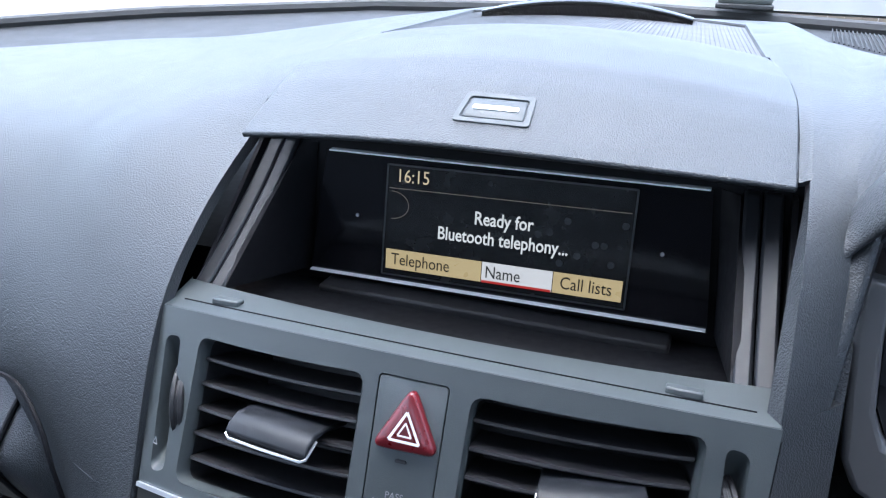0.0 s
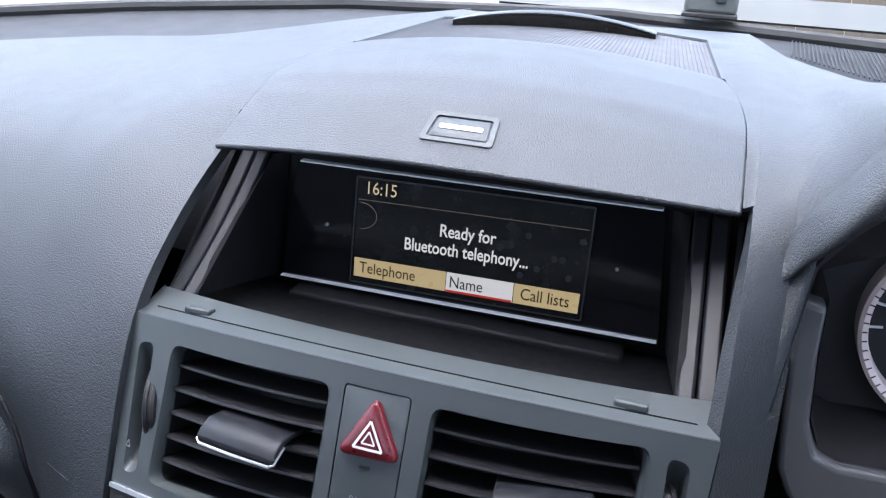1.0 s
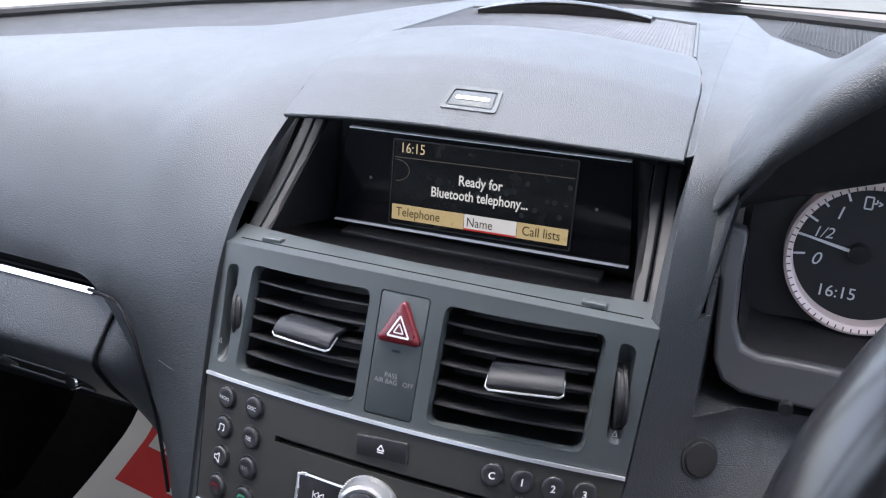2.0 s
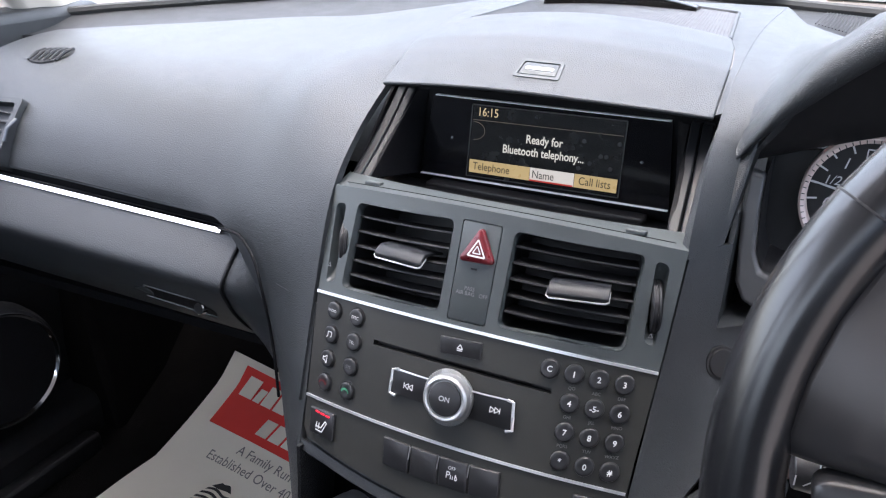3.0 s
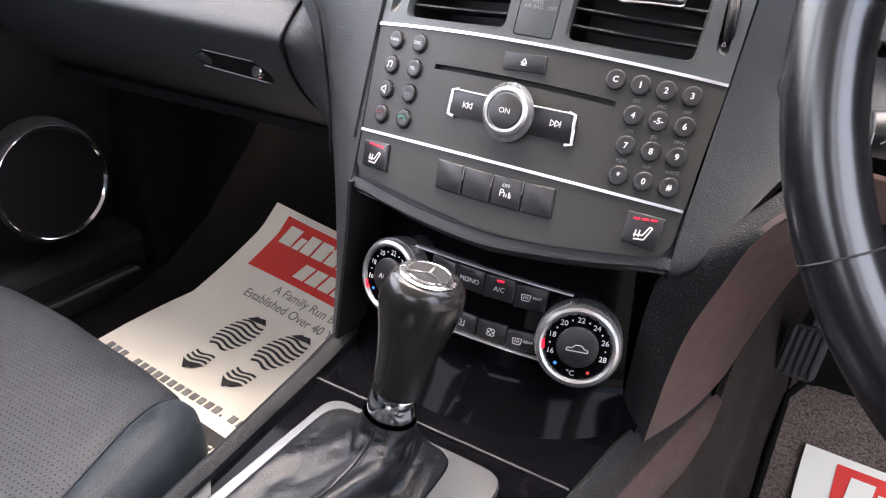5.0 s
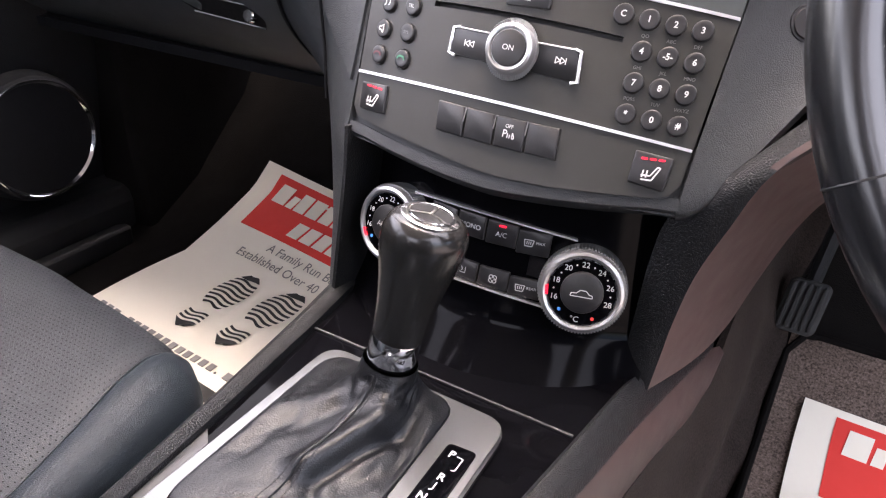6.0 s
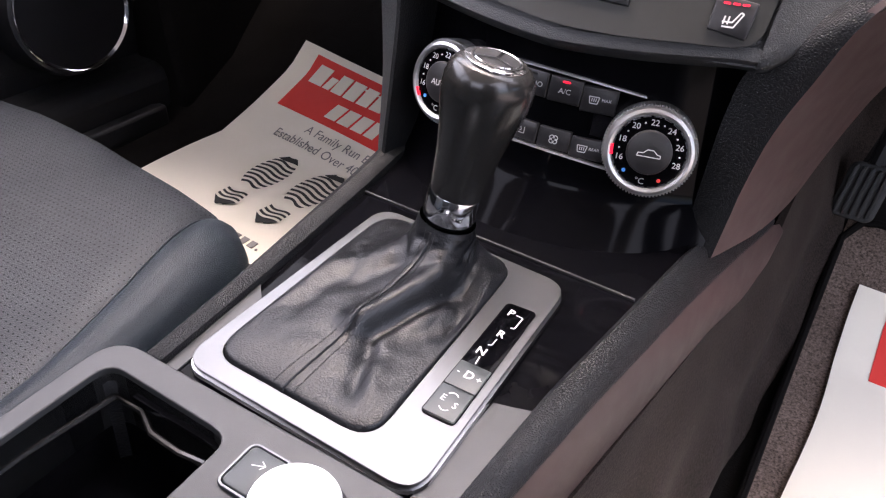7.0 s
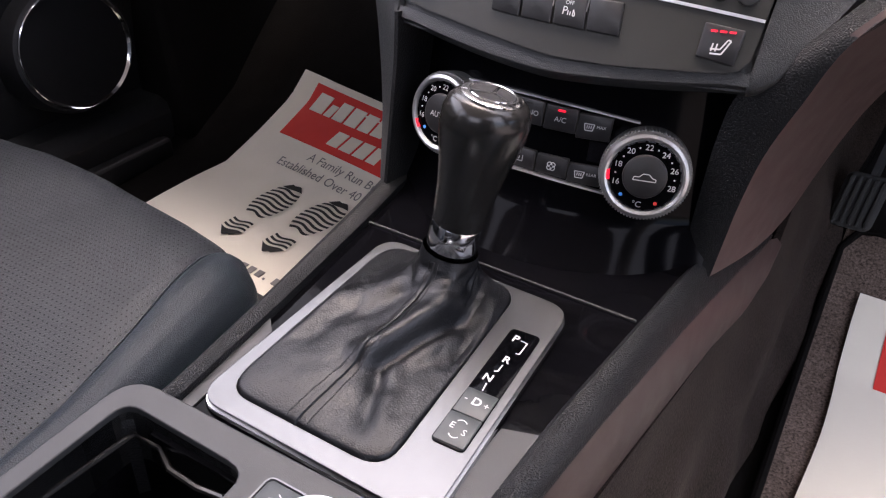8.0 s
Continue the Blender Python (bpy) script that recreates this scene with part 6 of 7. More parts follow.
for k in range(60):
    a = 2 * math.pi * k / 60
    strokes([[(GC[0] + 0.0355 * math.cos(a), GC[1] + 0.0355 * math.sin(a)), (GC[0] + 0.0375 * math.cos(a), GC[1] + 0.0375 * math.sin(a))]], 0.0006, CLU, 0.0032, bm=tk)
part("ring_ticks", tk, M_INK, gauge)
face_w = bmesh.new()
for a, ln in ((115, 0.006), (135, 0.004), (152, 0.006), (170, 0.004), (188, 0.006)):
    a = radians(a)
    strokes([[(GC[0] + 0.0345 * math.cos(a), GC[1] + 0.0345 * math.sin(a)), (GC[0] + (0.0345 - ln) * math.cos(a), GC[1] + (0.0345 - ln) * math.sin(a))]], 0.0011, CLU, -0.0055, bm=face_w)
words("1", 0.0095, CLU, GC[0] - 0.0160, GC[1] + 0.0190, -0.0055, bm=face_w, shear=0.25)
words("1/2", 0.0080, CLU, GC[0] - 0.0218, GC[1] + 0.0080, -0.0055, bm=face_w, shear=0.25)
words("0", 0.0095, CLU, GC[0] - 0.0228, GC[1] - 0.0060, -0.0055, bm=face_w, shear=0.25)
words("16:15", 0.0088, CLU, GC[0] - 0.0098, GC[1] - 0.0218, -0.0055, bm=face_w)
strokes([[(-0.0024, -0.003), (-0.0024, 0.003), (0.0012, 0.003), (0.0012, -0.003), (-0.0024, -0.003)], [(0.0012, 0.0), (0.0030, 0.0), (0.0030, 0.002)], [(0.0038, -0.001), (0.0056, 0.0), (0.0038, 0.001)]], 0.0008, CLU, -0.0055, bm=face_w, u=GC[0] - 0.003, v=GC[1] + 0.0262)
part("gauge_figures", face_w, M_WHITE, clus)
part("gauge_face", slab(circle(0.0352, 48, *GC), -0.009, -0.0062, CLU), M_DARK, clus)
part("needle", slab([(GC[0] - 0.033, GC[1] + 0.0064), (GC[0] - 0.002, GC[1] - 0.0006), (GC[0] - 0.002, GC[1] + 0.0012), (GC[0] - 0.033, GC[1] + 0.0071)], -0.004, -0.003, CLU), M_WHITE, clus)
part("needle_hub", lathe([(0.0, 0.0), (0.0055, 0.0), (0.005, 0.004), (0.0, 0.0045)], 24, Matrix.Translation(CLU(GC[0] - 0.003, GC[1] + 0.0005, -0.006)) @ pose(0, 0, 0, 90)), M_KEY, clus)
part("big_gauge", loft([[CLU(0.325 + r * math.cos(2 * math.pi * k / 72), 0.826 + r * math.sin(2 * math.pi * k / 72), d) for k in range(72)] for r, d in ((0.063, -0.008), (0.063, 0.002), (0.060, 0.003), (0.057, 0.001), (0.056, -0.006))], cap=False), M_SATIN, clus)
part("reset_stem", tube([CLU(0.186, 0.7605, 0.03), CLU(0.186, 0.7605, 0.044)], 0.0035, 12), M_DARK, clus)
LIP_Z = [(0.1320, 0.8500), (0.1385, 0.8530), (0.144, 0.8610), (0.157, 0.8770), (0.175, 0.8935), (0.190, 0.9070), (0.2026, 0.9174), (0.25, 0.940), (0.36, 0.955), (0.47, 0.940), (0.55, 0.900), (0.60, 0.85)]
CREST_B = [(0.1320, (0.0640, 0.8560)), (0.1400, (0.0700, 0.8700)), (0.1465, (0.0780, 0.8790)), (0.1700, (0.0850, 0.9132)), (0.2000, (0.0850, 0.9382)), (0.25, (0.0880, 0.9572)), (0.36, (0.0900, 0.9722)), (0.47, (0.0880, 0.9572)), (0.55, (0.0850, 0.905)), (0.60, (0.085, 0.86))]


def brow(s, t):
    x = 0.1320 + 0.468 * s ** 1.4
    z = lerp_table(LIP_Z, x)
    yc, zc = lerp_table([(a, b[0]) for a, b in CREST_B], x), lerp_table([(a, b[1]) for a, b in CREST_B], x) + 0.0006
    yl = 0.0525
    q = catmull([(0, yl + 0.018, z + 0.001), (0, yl + 0.005, z - 0.001), (0, yl, z + 0.25 * (zc - z)), (0, yl + 0.0010, z + 0.65 * (zc - z)), (0, yl + 0.007, z + 0.93 * (zc - z)), (0, 0.4 * yl + 0.6 * yc, z + 1.03 * (zc - z)), (0, yc, zc)], t)
    # the inner end rounds off into the pad beside it
    e = min(1.0, max(0.0, (x - 0.1300) / 0.022))
    e = math.sin(e * math.pi / 2)
    pad_y = lerp_table([(0.822, 0.0275), (0.850, 0.047), (0.871, 0.076), (0.890, 0.130)], q.z) + 0.020 * min(1.0, (x - 0.122) / 0.0215)
    return Vector((x, pad_y + 0.003 + (q.y - pad_y - 0.003) * e, q.z))


part("hood_brow", sheet(brow, 70, 30, 0.002), M_DASH, clus, "grained rolled brow of the hood")
part("hood_inside", sheet(lambda s, t: brow(s, 0.0).lerp(Vector((0.150 + 0.43 * s, 0.106, 0.846 + 0.05 * math.sin(math.pi * s))), t) + Vector((0, 0, -0.0015)), 32, 4, 0.003), M_DARK, clus)

# ---- steering wheel ----
wheel = thing("steering_wheel", "black leather steering wheel with dark grey spokes", "steering wheel")
WC, WT, WR = Vector((0.362, -0.1525, 0.806)), radians(17.8), 0.1848
WU, WV = Vector((1, 0, 0)), Vector((0, math.sin(WT), math.cos(WT)))
WN = WU.cross(WV)


def WH(u, v, d=0.0):
    return WC + WU * u + WV * v + WN * d


rim_rings = []
for k in range(96):
    a = 2 * math.pi * k / 96
    c, o = WH(WR * math.cos(a), WR * math.sin(a)), (WU * math.cos(a) + WV * math.sin(a))
    rr = 0.0154
    rim_rings.append([c + o * (rr * math.cos(b)) + WN * (rr * 1.12 * math.sin(b)) for b in [2 * math.pi * j / 32 for j in range(32)]])
rim_rings.append(rim_rings[0])
bm = loft(rim_rings, cap=False)
bmesh.ops.remove_doubles(bm, verts=bm.verts, dist=1e-6)
part("rim", bm, M_RIM, wheel, "smooth black leather rim")
for a in (150, 30, 210, 330):
    aa = radians(a)
    c, o = WH(WR * math.cos(aa), WR * math.sin(aa)), (WU * math.cos(aa) + WV * math.sin(aa))
    part("rim_seam", tube([c + o * (0.0152 * math.cos(b)) + WN * (0.0152 * 1.12 * math.sin(b)) for b in [2 * math.pi * j / 20 for j in range(20)]], 0.0007, 5, closed=True), M_DARK, wheel)
for sgn in (-1, 1):
    sp = []
    for k in range(15):
        f = k / 14
        r = WR - 0.011 - (WR - 0.075) * f
        hh = lerp_table([(0, 0.088), (0.12, 0.076), (0.3, 0.058), (0.6, 0.048), (1, 0.056)], f)
        v = lerp_table([(0, 0.044), (0.3, 0.030), (1, 0.012)], f)
        dd = 0.006 + 0.010 * math.sin(math.pi * f)
        sp.append([WH(sgn * math.sqrt(max(1e-4, r * r - (1 - f) * (v + e) ** 2)), v + e, dd + h) for e, h in ((hh / 2, -0.004), (hh * 0.38, 0.003), (hh * 0.13, 0.005), (-hh * 0.13, 0.005), (-hh * 0.38, 0.003), (-hh / 2, -0.004), (-hh / 2, -0.014), (hh / 2, -0.014))])
    part("spoke", loft(sp), M_SPOKE, wheel, "dark grey spoke", bevel=0.003, seg=3)
    part("spoke_keys", slab(round_poly([(sgn * 0.164, 0.000), (sgn * 0.100, 0.006), (sgn * 0.098, -0.046), (sgn * 0.150, -0.040)], 0.010, 5), 0.004, 0.019, WH, inset=0.003), M_KEY, wheel)
lower = []
for k in range(9):
    f = k / 8
    v = -(WR - 0.012) + (WR - 0.075) * f
    lower.append([WH(-0.035 - 0.01 * f, v, 0.003), WH(0.035 + 0.01 * f, v, 0.003), WH(0.035 + 0.01 * f, v, -0.012), WH(-0.035 - 0.01 * f, v, -0.012)])
part("lower_spoke", loft(lower), M_DARK, wheel, bevel=0.004)
part("centre_pad", slab(round_poly([(-0.085, 0.055), (0.085, 0.055), (0.075, -0.04), (0.04, -0.075), (-0.04, -0.075), (-0.075, -0.04)], 0.03, 6), -0.03, 0.026, WH, inset=0.012, dome=0.006), M_TRIM, wheel)
column = tube([WC - WN * 0.01, WC - WN * 0.06, WC - WN * 0.20], [0.05, 0.055, 0.06], 24)
part("column_shroud", column, M_DARK, wheel)
stalk = thing("wiper_stalk", "black control stalk with white markings and a bright ring", "stalk")
S0, S1 = Vector((0.300, -0.045, 0.744)), Vector((0.1976, -0.062, 0.7360))
part("lever", tube([S0, S0.lerp(S1, 0.5), S0.lerp(S1, 0.9), S1], [0.009, 0.0100, 0.0125, 0.0110], 16), M_KEY, stalk, bevel=0.001)
cdir = (S1 - S0).normalized()
part("bright_ring", tube([S0.lerp(S1, 0.88) + Vector((0, math.cos(a), math.sin(a))) * 0.0128 for a in [2 * math.pi * k / 24 for k in range(24)]], 0.0006, 5, closed=True), M_CHROME, stalk)


def STK(u, v, d=0.0):
    return S0.lerp(S1, 0.92) + Vector((u, -0.0128 - d, v))


part("marking", strokes([[(-0.002, -0.002), (0.002, 0.002), (0.004, -0.001)], [(-0.012, 0.001), (-0.010, 0.001), (-0.010, -0.001), (-0.012, -0.001), (-0.012, 0.001)], [(-0.006, 0.003), (-0.006, -0.003)]], 0.0007, STK, 0.0), M_WHITE, stalk)

# ---- knee trim, carpet and pedal on the driver's side ----
knee = thing("knee_trim", "smooth black trim and a panel tinted by reddish reflected light", "trim panel", LOW_AT)


KNEE_EDGE = [(0.1253, -0.030, 0.4955), (0.1287, -0.030, 0.528), (0.1312, -0.030, 0.551), (0.1375, -0.030, 0.5865), (0.1493, -0.030, 0.6215), (0.1666, -0.030, 0.664), (0.205, -0.018, 0.704)]


def knee_black(s, t):
    a = Vector(catmull([(0.1045, -0.031, 0.494), (0.1055, -0.029, 0.522), (0.1065, -0.028, 0.552), (0.1085, -0.027, 0.590), (0.1155, -0.028, 0.622), (0.141, -0.022, 0.652), (0.190, 0.000, 0.709)], s))
    p = a.lerp(Vector(catmull(KNEE_EDGE, s)), t)
    return p + Vector((0, -0.002 * math.sin(math.pi * t), 0))


part("black_border", sheet(lambda a, b: knee_black(a, 1 - b), 30, 8, 0.004), M_TRIM, knee)


def knee_skin(s, t):
    a = Vector(catmull(KNEE_EDGE, s))
    b = Vector(catmull([(0.1470, 0.085, 0.478), (0.153, 0.106, 0.487), (0.161, 0.118, 0.514), (0.170, 0.135, 0.540), (0.182, 0.145, 0.570), (0.200, 0.140, 0.600), (0.250, 0.100, 0.660)], s))
    p = a.lerp(b, t)
    return p + Vector((0.004 * math.sin(math.pi * t), 0.0, 0.002 * math.sin(math.pi * t)))


part("knee_skin", sheet(lambda a, b: knee_skin(a, 1 - b), 24, 14, 0.004), M_KNEE, knee, "smooth knee panel, coloured with reddish reflected light")


def carpet_r(s, t):
    y = -0.60 + 1.08 * s
    zt = lerp_table([(-0.6, 0.425), (0.0, 0.418), (0.08, 0.402), (0.13, 0.430), (0.2, 0.46), (0.45, 0.50)], y)
    x0 = max(0.0965, 0.1125 + 0.112 * (min(y, 0.13) + 0.19)) + 0.0015
    zb = floor_z(y) - 0.004
    f = t
    return Vector((x0 + 0.020 * f + 0.024 * f ** 2.2 + 0.004 * math.sin(7 * y + 4 * t) * f + 0.016 * f * noise.noise(Vector((y * 12, t * 3, 1.0))), y, zb + (zt - zb) * (1 - f)))


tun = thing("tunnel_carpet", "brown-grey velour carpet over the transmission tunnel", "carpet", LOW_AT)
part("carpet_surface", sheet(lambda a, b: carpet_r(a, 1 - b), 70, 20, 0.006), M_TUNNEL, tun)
pedal = thing("accelerator_pedal", "ribbed black rubber pedal in the driver's footwell", "pedal", (-0.004, -0.010, 0.004))


def PED(u, v, d=0.0):
    return Vector((0.198 + u + 0.1 * v, 0.335 + 0.45 * v - d * 0.9, 0.398 + 0.89 * v + d * 0.4))


part("pad", slab(rrect(0.042, 0.058, 0.008, 5), -0.008, 0.0, PED, inset=0.002), M_RUBBER, pedal)
for k in range(5):
    part("rib", slab(rrect(0.0038, 0.050, 0.0018, 3, -0.0150 + 0.0075 * k, 0.0), 0.0, 0.003, PED, inset=0.001), M_RUBBER, pedal)
part("arm", tube([PED(0, 0.0, -0.008), PED(0.0, 0.05, -0.03), PED(0, 0.12, -0.03)], 0.008, 8), M_DARK, pedal)

# ---- floor mats ----


def sheet_mat(x0, x1, y0, y1, turn, lift=0.004):
    """A sheet on the floor, turned a little on it."""
    def place(u, v, d=0.0):
        x, y = x0 + (x1 - x0) * u + turn * (y1 - y0) * v, y0 + (y1 - y0) * v - turn * (x1 - x0) * u
        return Vector((x, y, floor_z(y) + lift + d))
    return place


def loft_paper(place, wob):
    def f(s, t):
        p = place(s, t, 0.0)
        return p + Vector((0.003 * math.sin(9 * t + wob), 0, 0.004 * max(0.0, noise.noise(Vector((s * 3 + wob, t * 3, 0)))) + 0.010 * max(0, t - 0.93) * 3))
    return f


def sole(on, tu, tv, hu, hv, mm, ob):
    """A printed shoe sole from toe to heel: a dark toe cap, wavy bars, a gap, then a heel of bars with a dark end."""
    toe, heel = Vector((tu * 0.318, tv * 0.425)), Vector((hu * 0.318, hv * 0.425))
    ax = (heel - toe)
    ln = ax.length
    ax.normalize()
    sd = Vector((ax.y, -ax.x))

    def at(w, f):
        q = toe + ax * (f * ln) + sd * (w * ln)
        return on(q.x / 0.318, q.y / 0.425, 0.0016)

    def bar(f0, f1, half0, half1, wave):
        b = bmesh.new()
        cols = []
        for j in range(11):
            g = 2 * j / 10 - 1
            wv = wave * math.sin(3.0 * g + 0.4)
            cols.append((b.verts.new(at(g * half0, f0 + wv)), b.verts.new(at(g * half1, f1 + wv))))
        for (p, q), (r, t) in zip(cols, cols[1:]):
            b.faces.new((p, q, t, r))
        part("printed_bar", b, mm, ob)

    def width(f):
        return 0.196 * math.sqrt(max(0.0, 1 - ((f - 0.325) / 0.325) ** 2))
    bar(0.010, 0.032, 0.055, 0.078, 0.006)
    bar(0.0315, 0.085, 0.078, width(0.085), 0.006)
    for k in range(8):
        f = 0.112 + 0.0640 * k
        bar(f, f + 0.031, width(f), width(f + 0.030), -0.020)
    for k in range(3):
        f = 0.735 + 0.056 * k
        bar(f, f + 0.028, 0.125 + 0.006 * k, 0.127 + 0.006 * k, 0.018)
    bar(0.905, 1.000, 0.140, 0.05, 0.018)


def paper_mat(x0, x1, y0, y1, turn, label, wob):
    t = thing("paper_floor_mat", label, "floor mat", group="paper floor mats")
    place = sheet_mat(x0, x1, y0, y1, turn)

    def on(u, v, d=0.0):
        base = loft_paper(place, wob)(u, v)
        return base + Vector((0, 0, d))
    part("paper", sheet(loft_paper(place, wob), 20, 30, 0.0012), M_PAPER, t)
    grid = bmesh.new()
    plate(grid, [(0.100, 0.790), (0.900, 0.790), (0.900, 0.980), (0.100, 0.980)], [], 0.0, 0.0008, on, steps(0.12, 0.88, 14), steps(0.78, 0.96, 10))
    red = part("red_block", grid, M_RED, t, "printed red block with cream bars")
    for v, hv, us in ((0.930, 0.030, [(0.135, 0.205), (0.215, 0.250), (0.262, 0.318), (0.330, 0.392), (0.404, 0.462), (0.474, 0.532), (0.544, 0.604), (0.616, 0.672)]), (0.842, 0.028, [(0.335, 0.392), (0.404, 0.464), (0.476, 0.534), (0.546, 0.594)])):
        for j, (a, b2) in enumerate(us):
            low = v - hv
            top = v + hv * (0.45 if (j == 1 and v > 0.9) else 1.0)
            part("cream_bar", plate(bmesh.new(), [(a, low), (b2, low), (b2 + 0.010, top), (a + 0.010, top)], [], 0.0005, 0.0014, on), M_PAPER, red)
    tx = words("A Family Run Business", 0.040, on, 0.565, 0.752, 0.0014, stretch=1.35)
    words("Established Over 40 Years", 0.040, on, 0.50, 0.706, 0.0014, stretch=1.36, bm=tx)
    part("printed_line", tx, M_GREY_INK, t)
    sole(on, 0.392, 0.655, 0.402, 0.368, M_INK, t)
    sole(on, 0.615, 0.673, 0.603, 0.378, M_INK, t)
    for k in range(21):
        u = 0.060 + 0.0405 * k
        wd = 0.007 if k in (3, 16, 19) else 0.026
        part("grey_bar", plate(bmesh.new(), [(u, 0.288), (u + wd, 0.288), (u + wd, 0.288 + (0.006 if wd < 0.01 else 0.024)), (u, 0.288 + (0.006 if wd < 0.01 else 0.024))], [], 0.0004, 0.0014, on), M_GREY_INK, t)
    foot_b = bmesh.new()
    plate(foot_b, [(0.07, 0.03), (0.95, 0.03), (0.95, 0.245), (0.07, 0.245)], [], 0.0, 0.0008, on, steps(0.1, 0.9, 10))
    fb = part("black_block", foot_b, M_INK, t)
    part("printed_line", words("Thank You For Your Custom", 0.062, on, 0.52, 0.195, 0.0014, stretch=1.05, shear=0.25), M_PAPER, fb)
    return t


paper_mat(-0.570, -0.252, -0.090, 0.335, 0.10, "cream paper floor mat with red block and printed footprints", 0.4)
paper_mat(0.217, 0.535, -0.160, 0.265, 0.02, "cream paper floor mat in the driver's footwell", 2.1)
dm = thing("carpet_mat", "brown-grey velour driver's mat with bound edge", "floor mat")
part("carpet_surface", sheet(lambda s, t: (0.192 + 0.42 * s, -0.20 + 0.53 * t, floor_z(-0.20 + 0.53 * t) - 0.001 + 0.004 * math.sin(math.pi * s)), 14, 20, 0.006), M_CARPET2, dm)
part("binding", tube([(0.192, -0.20 + 0.51 * k / 20, floor_z(-0.20 + 0.51 * k / 20) + 0.001) for k in range(21)] + [(0.205, 0.328, floor_z(0.328) + 0.001)] + [(0.22 + 0.39 * k / 8, 0.331, floor_z(0.331) + 0.001) for k in range(9)], 0.004, 8), M_CARPET, dm)
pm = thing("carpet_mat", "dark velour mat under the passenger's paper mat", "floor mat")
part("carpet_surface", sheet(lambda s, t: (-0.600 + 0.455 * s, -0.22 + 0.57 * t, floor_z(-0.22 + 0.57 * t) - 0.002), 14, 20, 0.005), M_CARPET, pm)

# ---- passenger seat ----
seat = thing("passenger_seat", "blue-black leather front seat with a perforated cushion", "car seat", LOW_AT)
SEAT_PROFILE = [(0.026, 0.30), (0.006, 0.36), (0.0, 0.398), (0.010, 0.421), (0.040, 0.4315), (0.10, 0.4325), (0.20, 0.427), (0.33, 0.417), (0.46, 0.406), (0.60, 0.395)]
SEAT_FRONT = [(-0.66, -0.115), (-0.63, -0.088), (-0.592, -0.076), (-0.512, -0.069), (-0.425, -0.073), (-0.310, -0.089), (-0.260, -0.099), (-0.231, -0.107), (-0.211, -0.119), (-0.200, -0.131), (-0.190, -0.150), (-0.180, -0.185)]
SEAT_SEAM = [(-0.60, -0.200), (-0.40, -0.200), (-0.30, -0.207), (-0.228, -0.225), (-0.167, -0.243), (-0.135, -0.250), (-0.05, -0.252)]
SEAT_ACROSS = [(0, 0.0), (0.30, 0.0035), (0.55, 0.001), (0.75, -0.008), (0.88, -0.022), (0.95, -0.040), (1.0, -0.085)]


def cushion(s, t):
    """s: from the outer side across to the console; t: from under the front edge back."""
    prof = catmull([(0, a, b) for a, b in SEAT_PROFILE], t)
    q = max(0.0, (abs(s - 0.5) - 0.335) / 0.165)
    x = -0.590 + 0.340 * (s - 0.165) / 0.67 if q == 0 else -0.590 - 0.06 * q if s < 0.5 else -0.250 + 0.066 * q
    y = lerp_table(SEAT_FRONT, x) - prof.y
    if s > 0.5:
        seam, edge = lerp_table(SEAT_SEAM, y), lerp_table([(-0.60, -0.155), (-0.30, -0.165), (-0.13, -0.184)], y)
        x = seam + (edge - seam) * q if q > 0 else -0.42 + (seam + 0.42) * (s - 0.5) / 0.335
    fade = min(1.0, max(0.0, (t - 0.14) / 0.14))
    groove = -0.0045 * math.exp(-((abs(s - 0.5) - 0.335) / 0.009) ** 2)
    z = prof.z + lerp_table(SEAT_ACROSS, q) * max(fade, 0.3) + groove * fade + 0.0025 * noise.noise(Vector((x * 9, y * 9, 2)))
    return Vector((x + 0.013, y - 0.0105, z + 0.010)) - Vector(LOW_AT)


M_PERF = mat("perforated_seat_leather", (0.016, 0.019, 0.023), 0.44, spec=0.30, grain=0.4, scale=1100, kind="leather", vscale=12)
nt = M_PERF.node_tree
tc = nt.nodes.new("ShaderNodeTexCoord")
mp = nt.nodes.new("ShaderNodeMapping")
mp.inputs["Scale"].default_value = (215, 215, 0)
nt.links.new(tc.outputs["Object"], mp.inputs["Vector"])
vo = nt.nodes.new("ShaderNodeTexVoronoi")
vo.inputs["Randomness"].default_value = 0.0
vo.inputs["Scale"].default_value = 1.0
nt.links.new(mp.outputs["Vector"], vo.inputs["Vector"])
cr = nt.nodes.new("ShaderNodeMath")
cr.operation = "GREATER_THAN"
cr.inputs[1].default_value = 0.128
nt.links.new(vo.outputs["Distance"], cr.inputs[0])
mx = nt.nodes.new("ShaderNodeMix")
mx.data_type = "RGBA"
mx.inputs[6].default_value = (0.004, 0.004, 0.004, 1)
pb = nt.nodes["Principled BSDF"]
src = pb.inputs["Base Color"].links[0].from_socket
nt.links.new(src, mx.inputs[7])
nt.links.new(cr.outputs["Value"], mx.inputs[0])
nt.links.new(mx.outputs[2], pb.inputs["Base Color"])
sm = nt.nodes.new("ShaderNodeMath")
sm.operation = "MULTIPLY"
sm.inputs[1].default_value = 0.28
nt.links.new(cr.outputs["Value"], sm.inputs[0])
nt.links.new(sm.outputs["Value"], pb.inputs["Specular IOR Level"])
part("cushion_bolster", sheet(lambda a, b: cushion(0.830 + 0.170 * a, b), 20, 60, -0.02), M_SEAT, seat, "smooth leather side bolster", angle=70)
part("cushion_centre", sheet(lambda a, b: cushion(0.165 + 0.672 * a, 0.24 + 0.76 * b), 40, 50, -0.02), M_PERF, seat, "perforated leather cushion centre", angle=70)
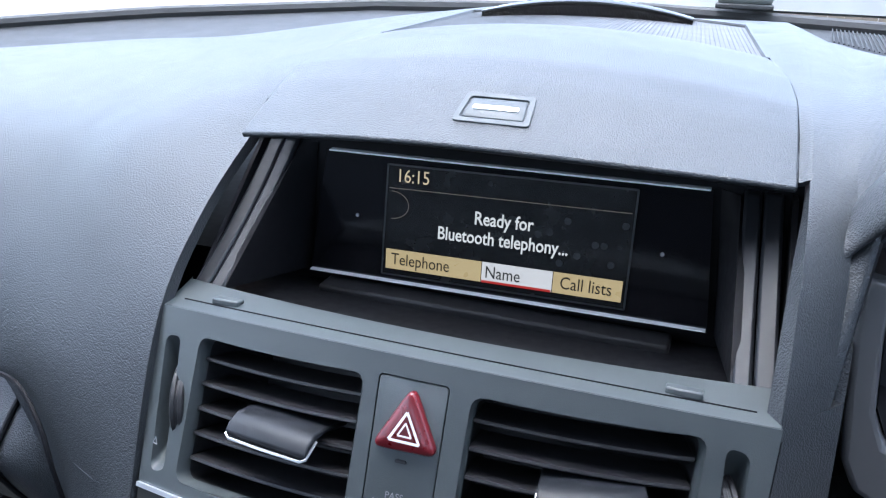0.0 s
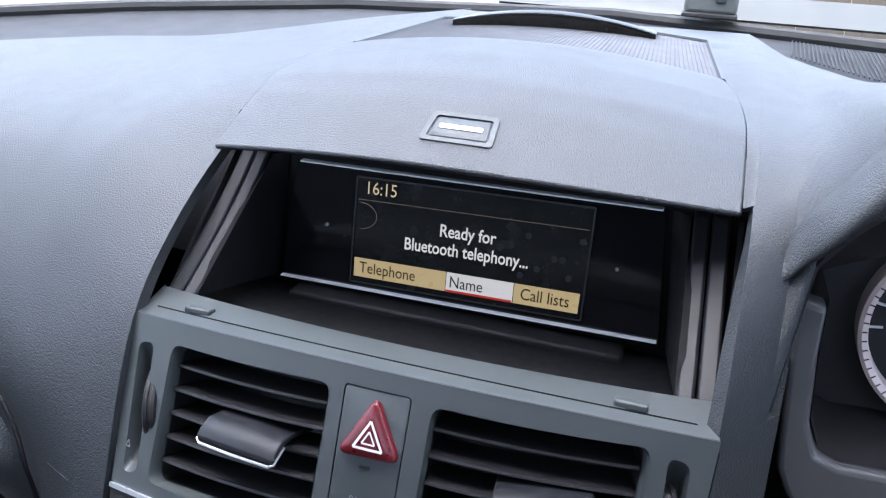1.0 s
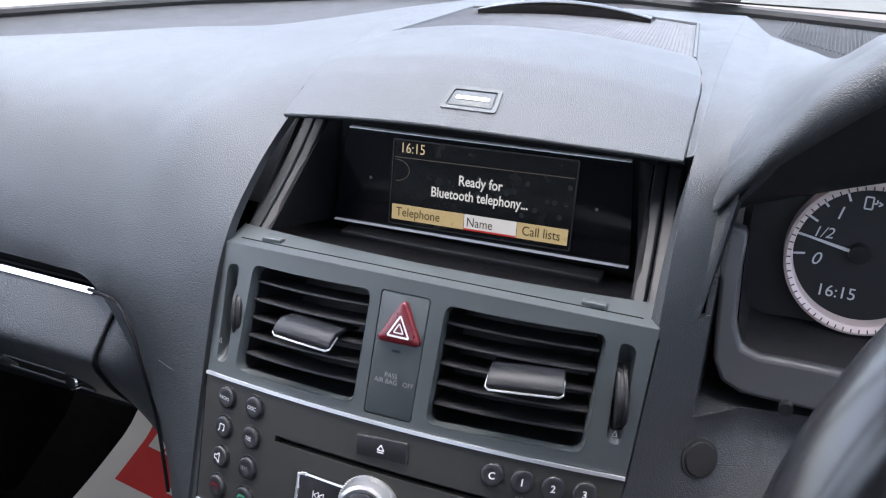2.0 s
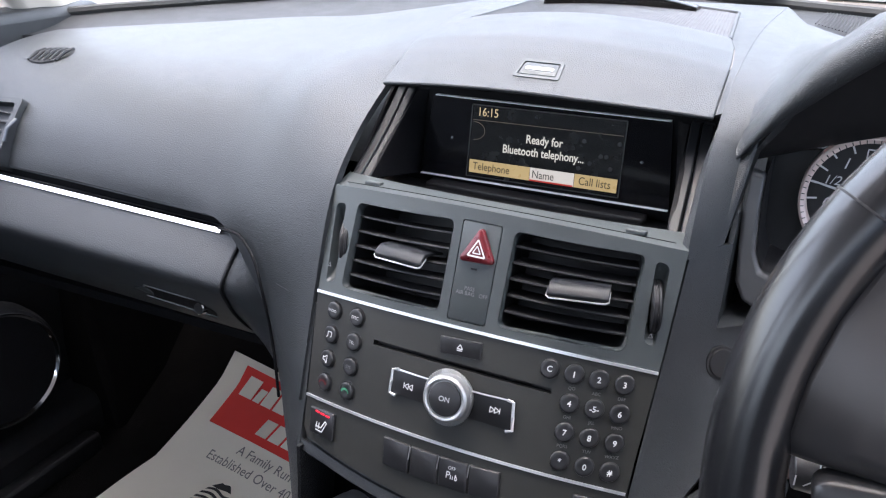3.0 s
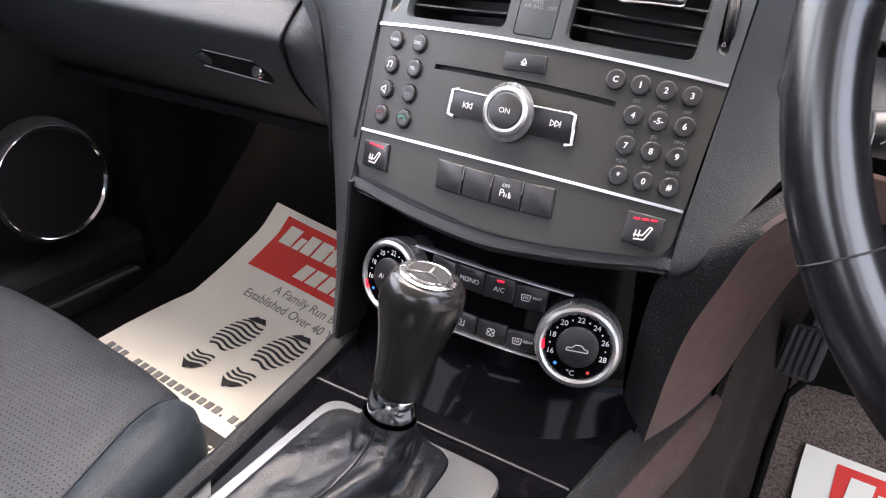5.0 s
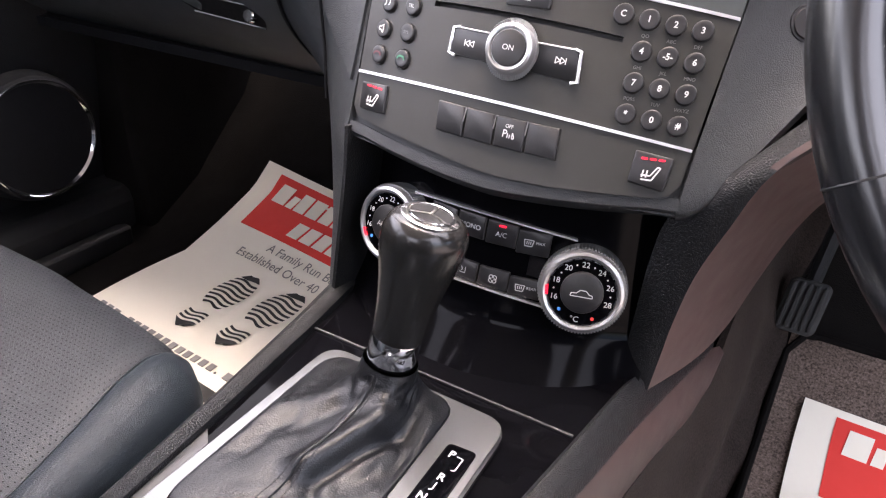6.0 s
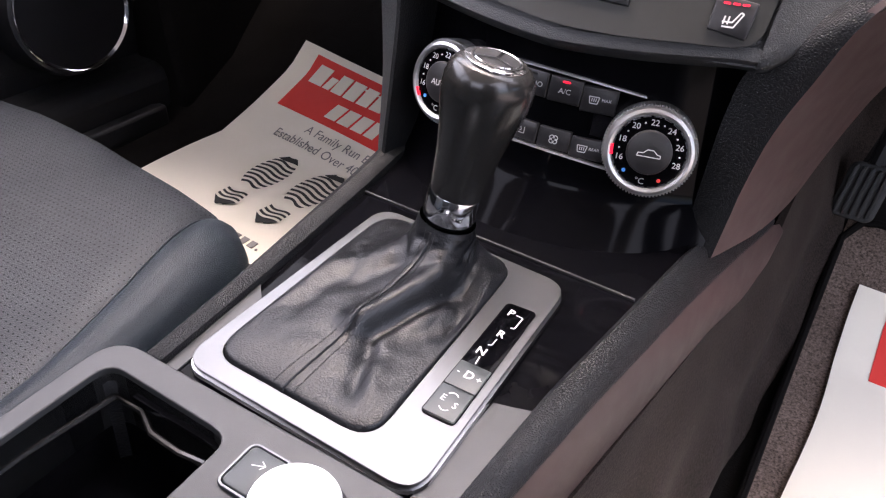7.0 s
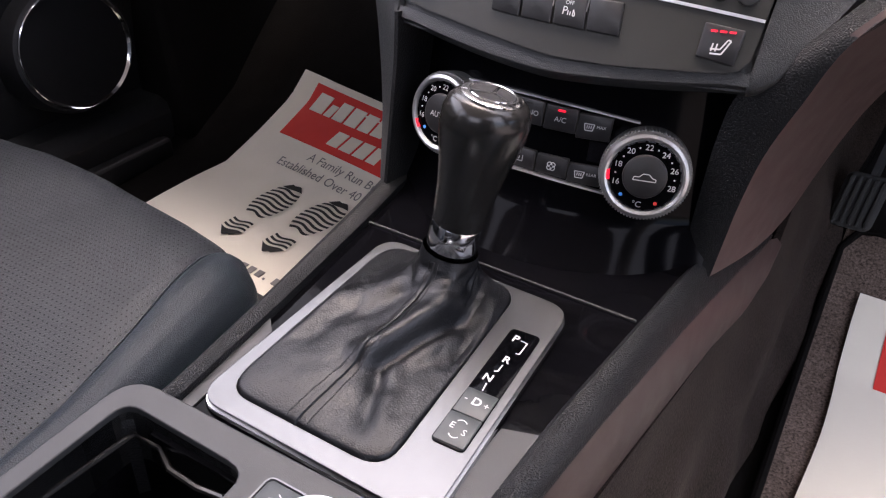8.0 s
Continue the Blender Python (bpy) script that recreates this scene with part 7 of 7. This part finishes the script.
part("cushion_front", sheet(lambda a, b: cushion(0.165 + 0.672 * a, 0.243 * b), 40, 24, -0.02), M_SEAT, seat, angle=70)
part("cushion_bolster", sheet(lambda a, b: cushion(0.170 * a, b), 20, 60, -0.02), M_SEAT, seat, angle=70)
part("piping", tube([cushion(0.8345, 0.16 + 0.8 * k / 60) + Vector((0, 0, 0.0010)) for k in range(61)], 0.0011, 6), M_SEAT, seat)
part("seat_base", box(0.36, 0.46, 0.13, (-0.42, -0.39, 0.29)), M_DARK, seat, bevel=0.01)
part("backrest", loft([[Vector((-0.435 + w * 0.5 * math.cos(a), -0.70 - 0.30 * f + d * math.sin(a), 0.40 + 0.62 * f)) for a in [2 * math.pi * k / 24 for k in range(24)]] for f, w, d in ((0, 0.46, 0.06), (0.1, 0.52, 0.08), (0.5, 0.53, 0.08), (0.85, 0.46, 0.07), (1.0, 0.34, 0.04))]), M_SEAT, seat)

# ---- passenger door ----
door = thing("passenger_door", "closed black door trim with a chrome-ringed loudspeaker", "car door")
part("door_panel", sheet(lambda s, t: (-0.700 + 0.02 * math.sin(math.pi * t) - 0.03 * (1 - t), -0.78 + 1.10 * s, 0.30 + 0.52 * t), 20, 14, 0.03), M_TRIM, door)
part("armrest", loft([[Vector((-0.70, y, 0.60)), Vector((-0.63, y, 0.612)), Vector((-0.625, y, 0.585)), Vector((-0.70, y, 0.53))] for y in (-0.70, -0.45, -0.2, -0.08)]), M_DARK, door, bevel=0.01, seg=3)
part("window_rail", box(0.06, 1.15, 0.05, (-0.71, -0.24, 0.835)), M_DASH, door, bevel=0.012)
SPM = Matrix.Translation((-0.662, 0.079, 0.4530)) @ pose(0, 0, 0, 0, 84, -6)
part("speaker_ring", lathe([(0.067, 0.0), (0.0690, 0.0020), (0.0700, 0.0032), (0.0712, 0.0025), (0.0716, 0.0), (0.067, 0.0)], 72, SPM), M_CHROME, door, "thin chrome speaker ring")
part("speaker_grille", lathe([(0.0, 0.004), (0.04, 0.003), (0.067, 0.0), (0.067, -0.006), (0.0, -0.006)], 60, SPM), M_RECESS, door)
part("speaker_pod", lathe([(0.0716, 0.0), (0.075, -0.002), (0.079, -0.014), (0.082, -0.045), (0.0, -0.045)], 60, SPM), M_DARK, door)
pk = []
for k in range(15):
    f = k / 14
    y = -0.75 + 0.92 * f
    pk.append([Vector((-0.70, y, 0.30)), Vector((-0.655 + 0.015 * f, y, 0.29)), Vector((-0.630 + 0.02 * f, y, 0.33 + 0.01 * f)), Vector((-0.632 + 0.02 * f, y, 0.345 + 0.02 * f)), Vector((-0.645 + 0.02 * f, y, 0.345 + 0.02 * f)), Vector((-0.70, y, 0.335))])
for ring in pk:
    for q in ring:
        q.z -= 0.055
        q.x -= 0.02
part("door_pocket", loft(pk), M_DARK, door, bevel=0.004)
kick = []
for k in range(9):
    f = k / 8
    y = 0.20 + 0.34 * f
    kick.append([Vector((-0.72, y, 0.26)), Vector((-0.62 - 0.02 * f, y, 0.26)), Vector((-0.645, y, 0.40)), Vector((-0.665, y, 0.62)), Vector((-0.72, y, 0.66))])
solo("kick_panel", loft(kick), M_CARPET, "dark carpeted footwell side", "trim panel", kind="structure", bevel=0.01)

# ---- behind the windscreen ----
holder = thing("card_holder", "pale grey plastic card holder clipped at the windscreen foot", "card holder")
M_PALE = mat("pale_grey_plastic", (0.11, 0.118, 0.112), 0.5, vscale=8)
part("panel", sheet(lambda s, t: (-0.115 + 0.72 * s, 0.575 - 0.07 * s * s + 0.02 * t, 0.889 + 0.004 * s + 0.020 * t), 20, 3, 0.003), M_PALE, holder)
part("clip", box(0.046, 0.014, 0.026, (0.088, 0.548, 0.9085)), M_PALE, holder, bevel=0.004)
part("clip_foot", box(0.048, 0.018, 0.004, (0.088, 0.545, 0.8945)), M_RUBBER, holder, bevel=0.001)
part("clip_stud", box(0.009, 0.005, 0.010, (0.096, 0.5395, 0.911)), M_SATIN, holder, bevel=0.001)
ws = sheet(lambda s, t: (-0.70 + 1.40 * s + (0.09 - 0.18 * s) * t, seal_yz(-0.70 + 1.40 * s)[0] + 0.03 - (seal_yz(-0.70 + 1.40 * s)[0] + 0.19) * t, seal_yz(-0.70 + 1.40 * s)[1] + 0.50 * t + 0.03 * math.sin(math.pi * t)), 20, 10, 0.004)
win = solo("window_1", ws, M_GLASS, "clear curved windscreen", "windscreen", kind="structure")
win.visible_shadow = False
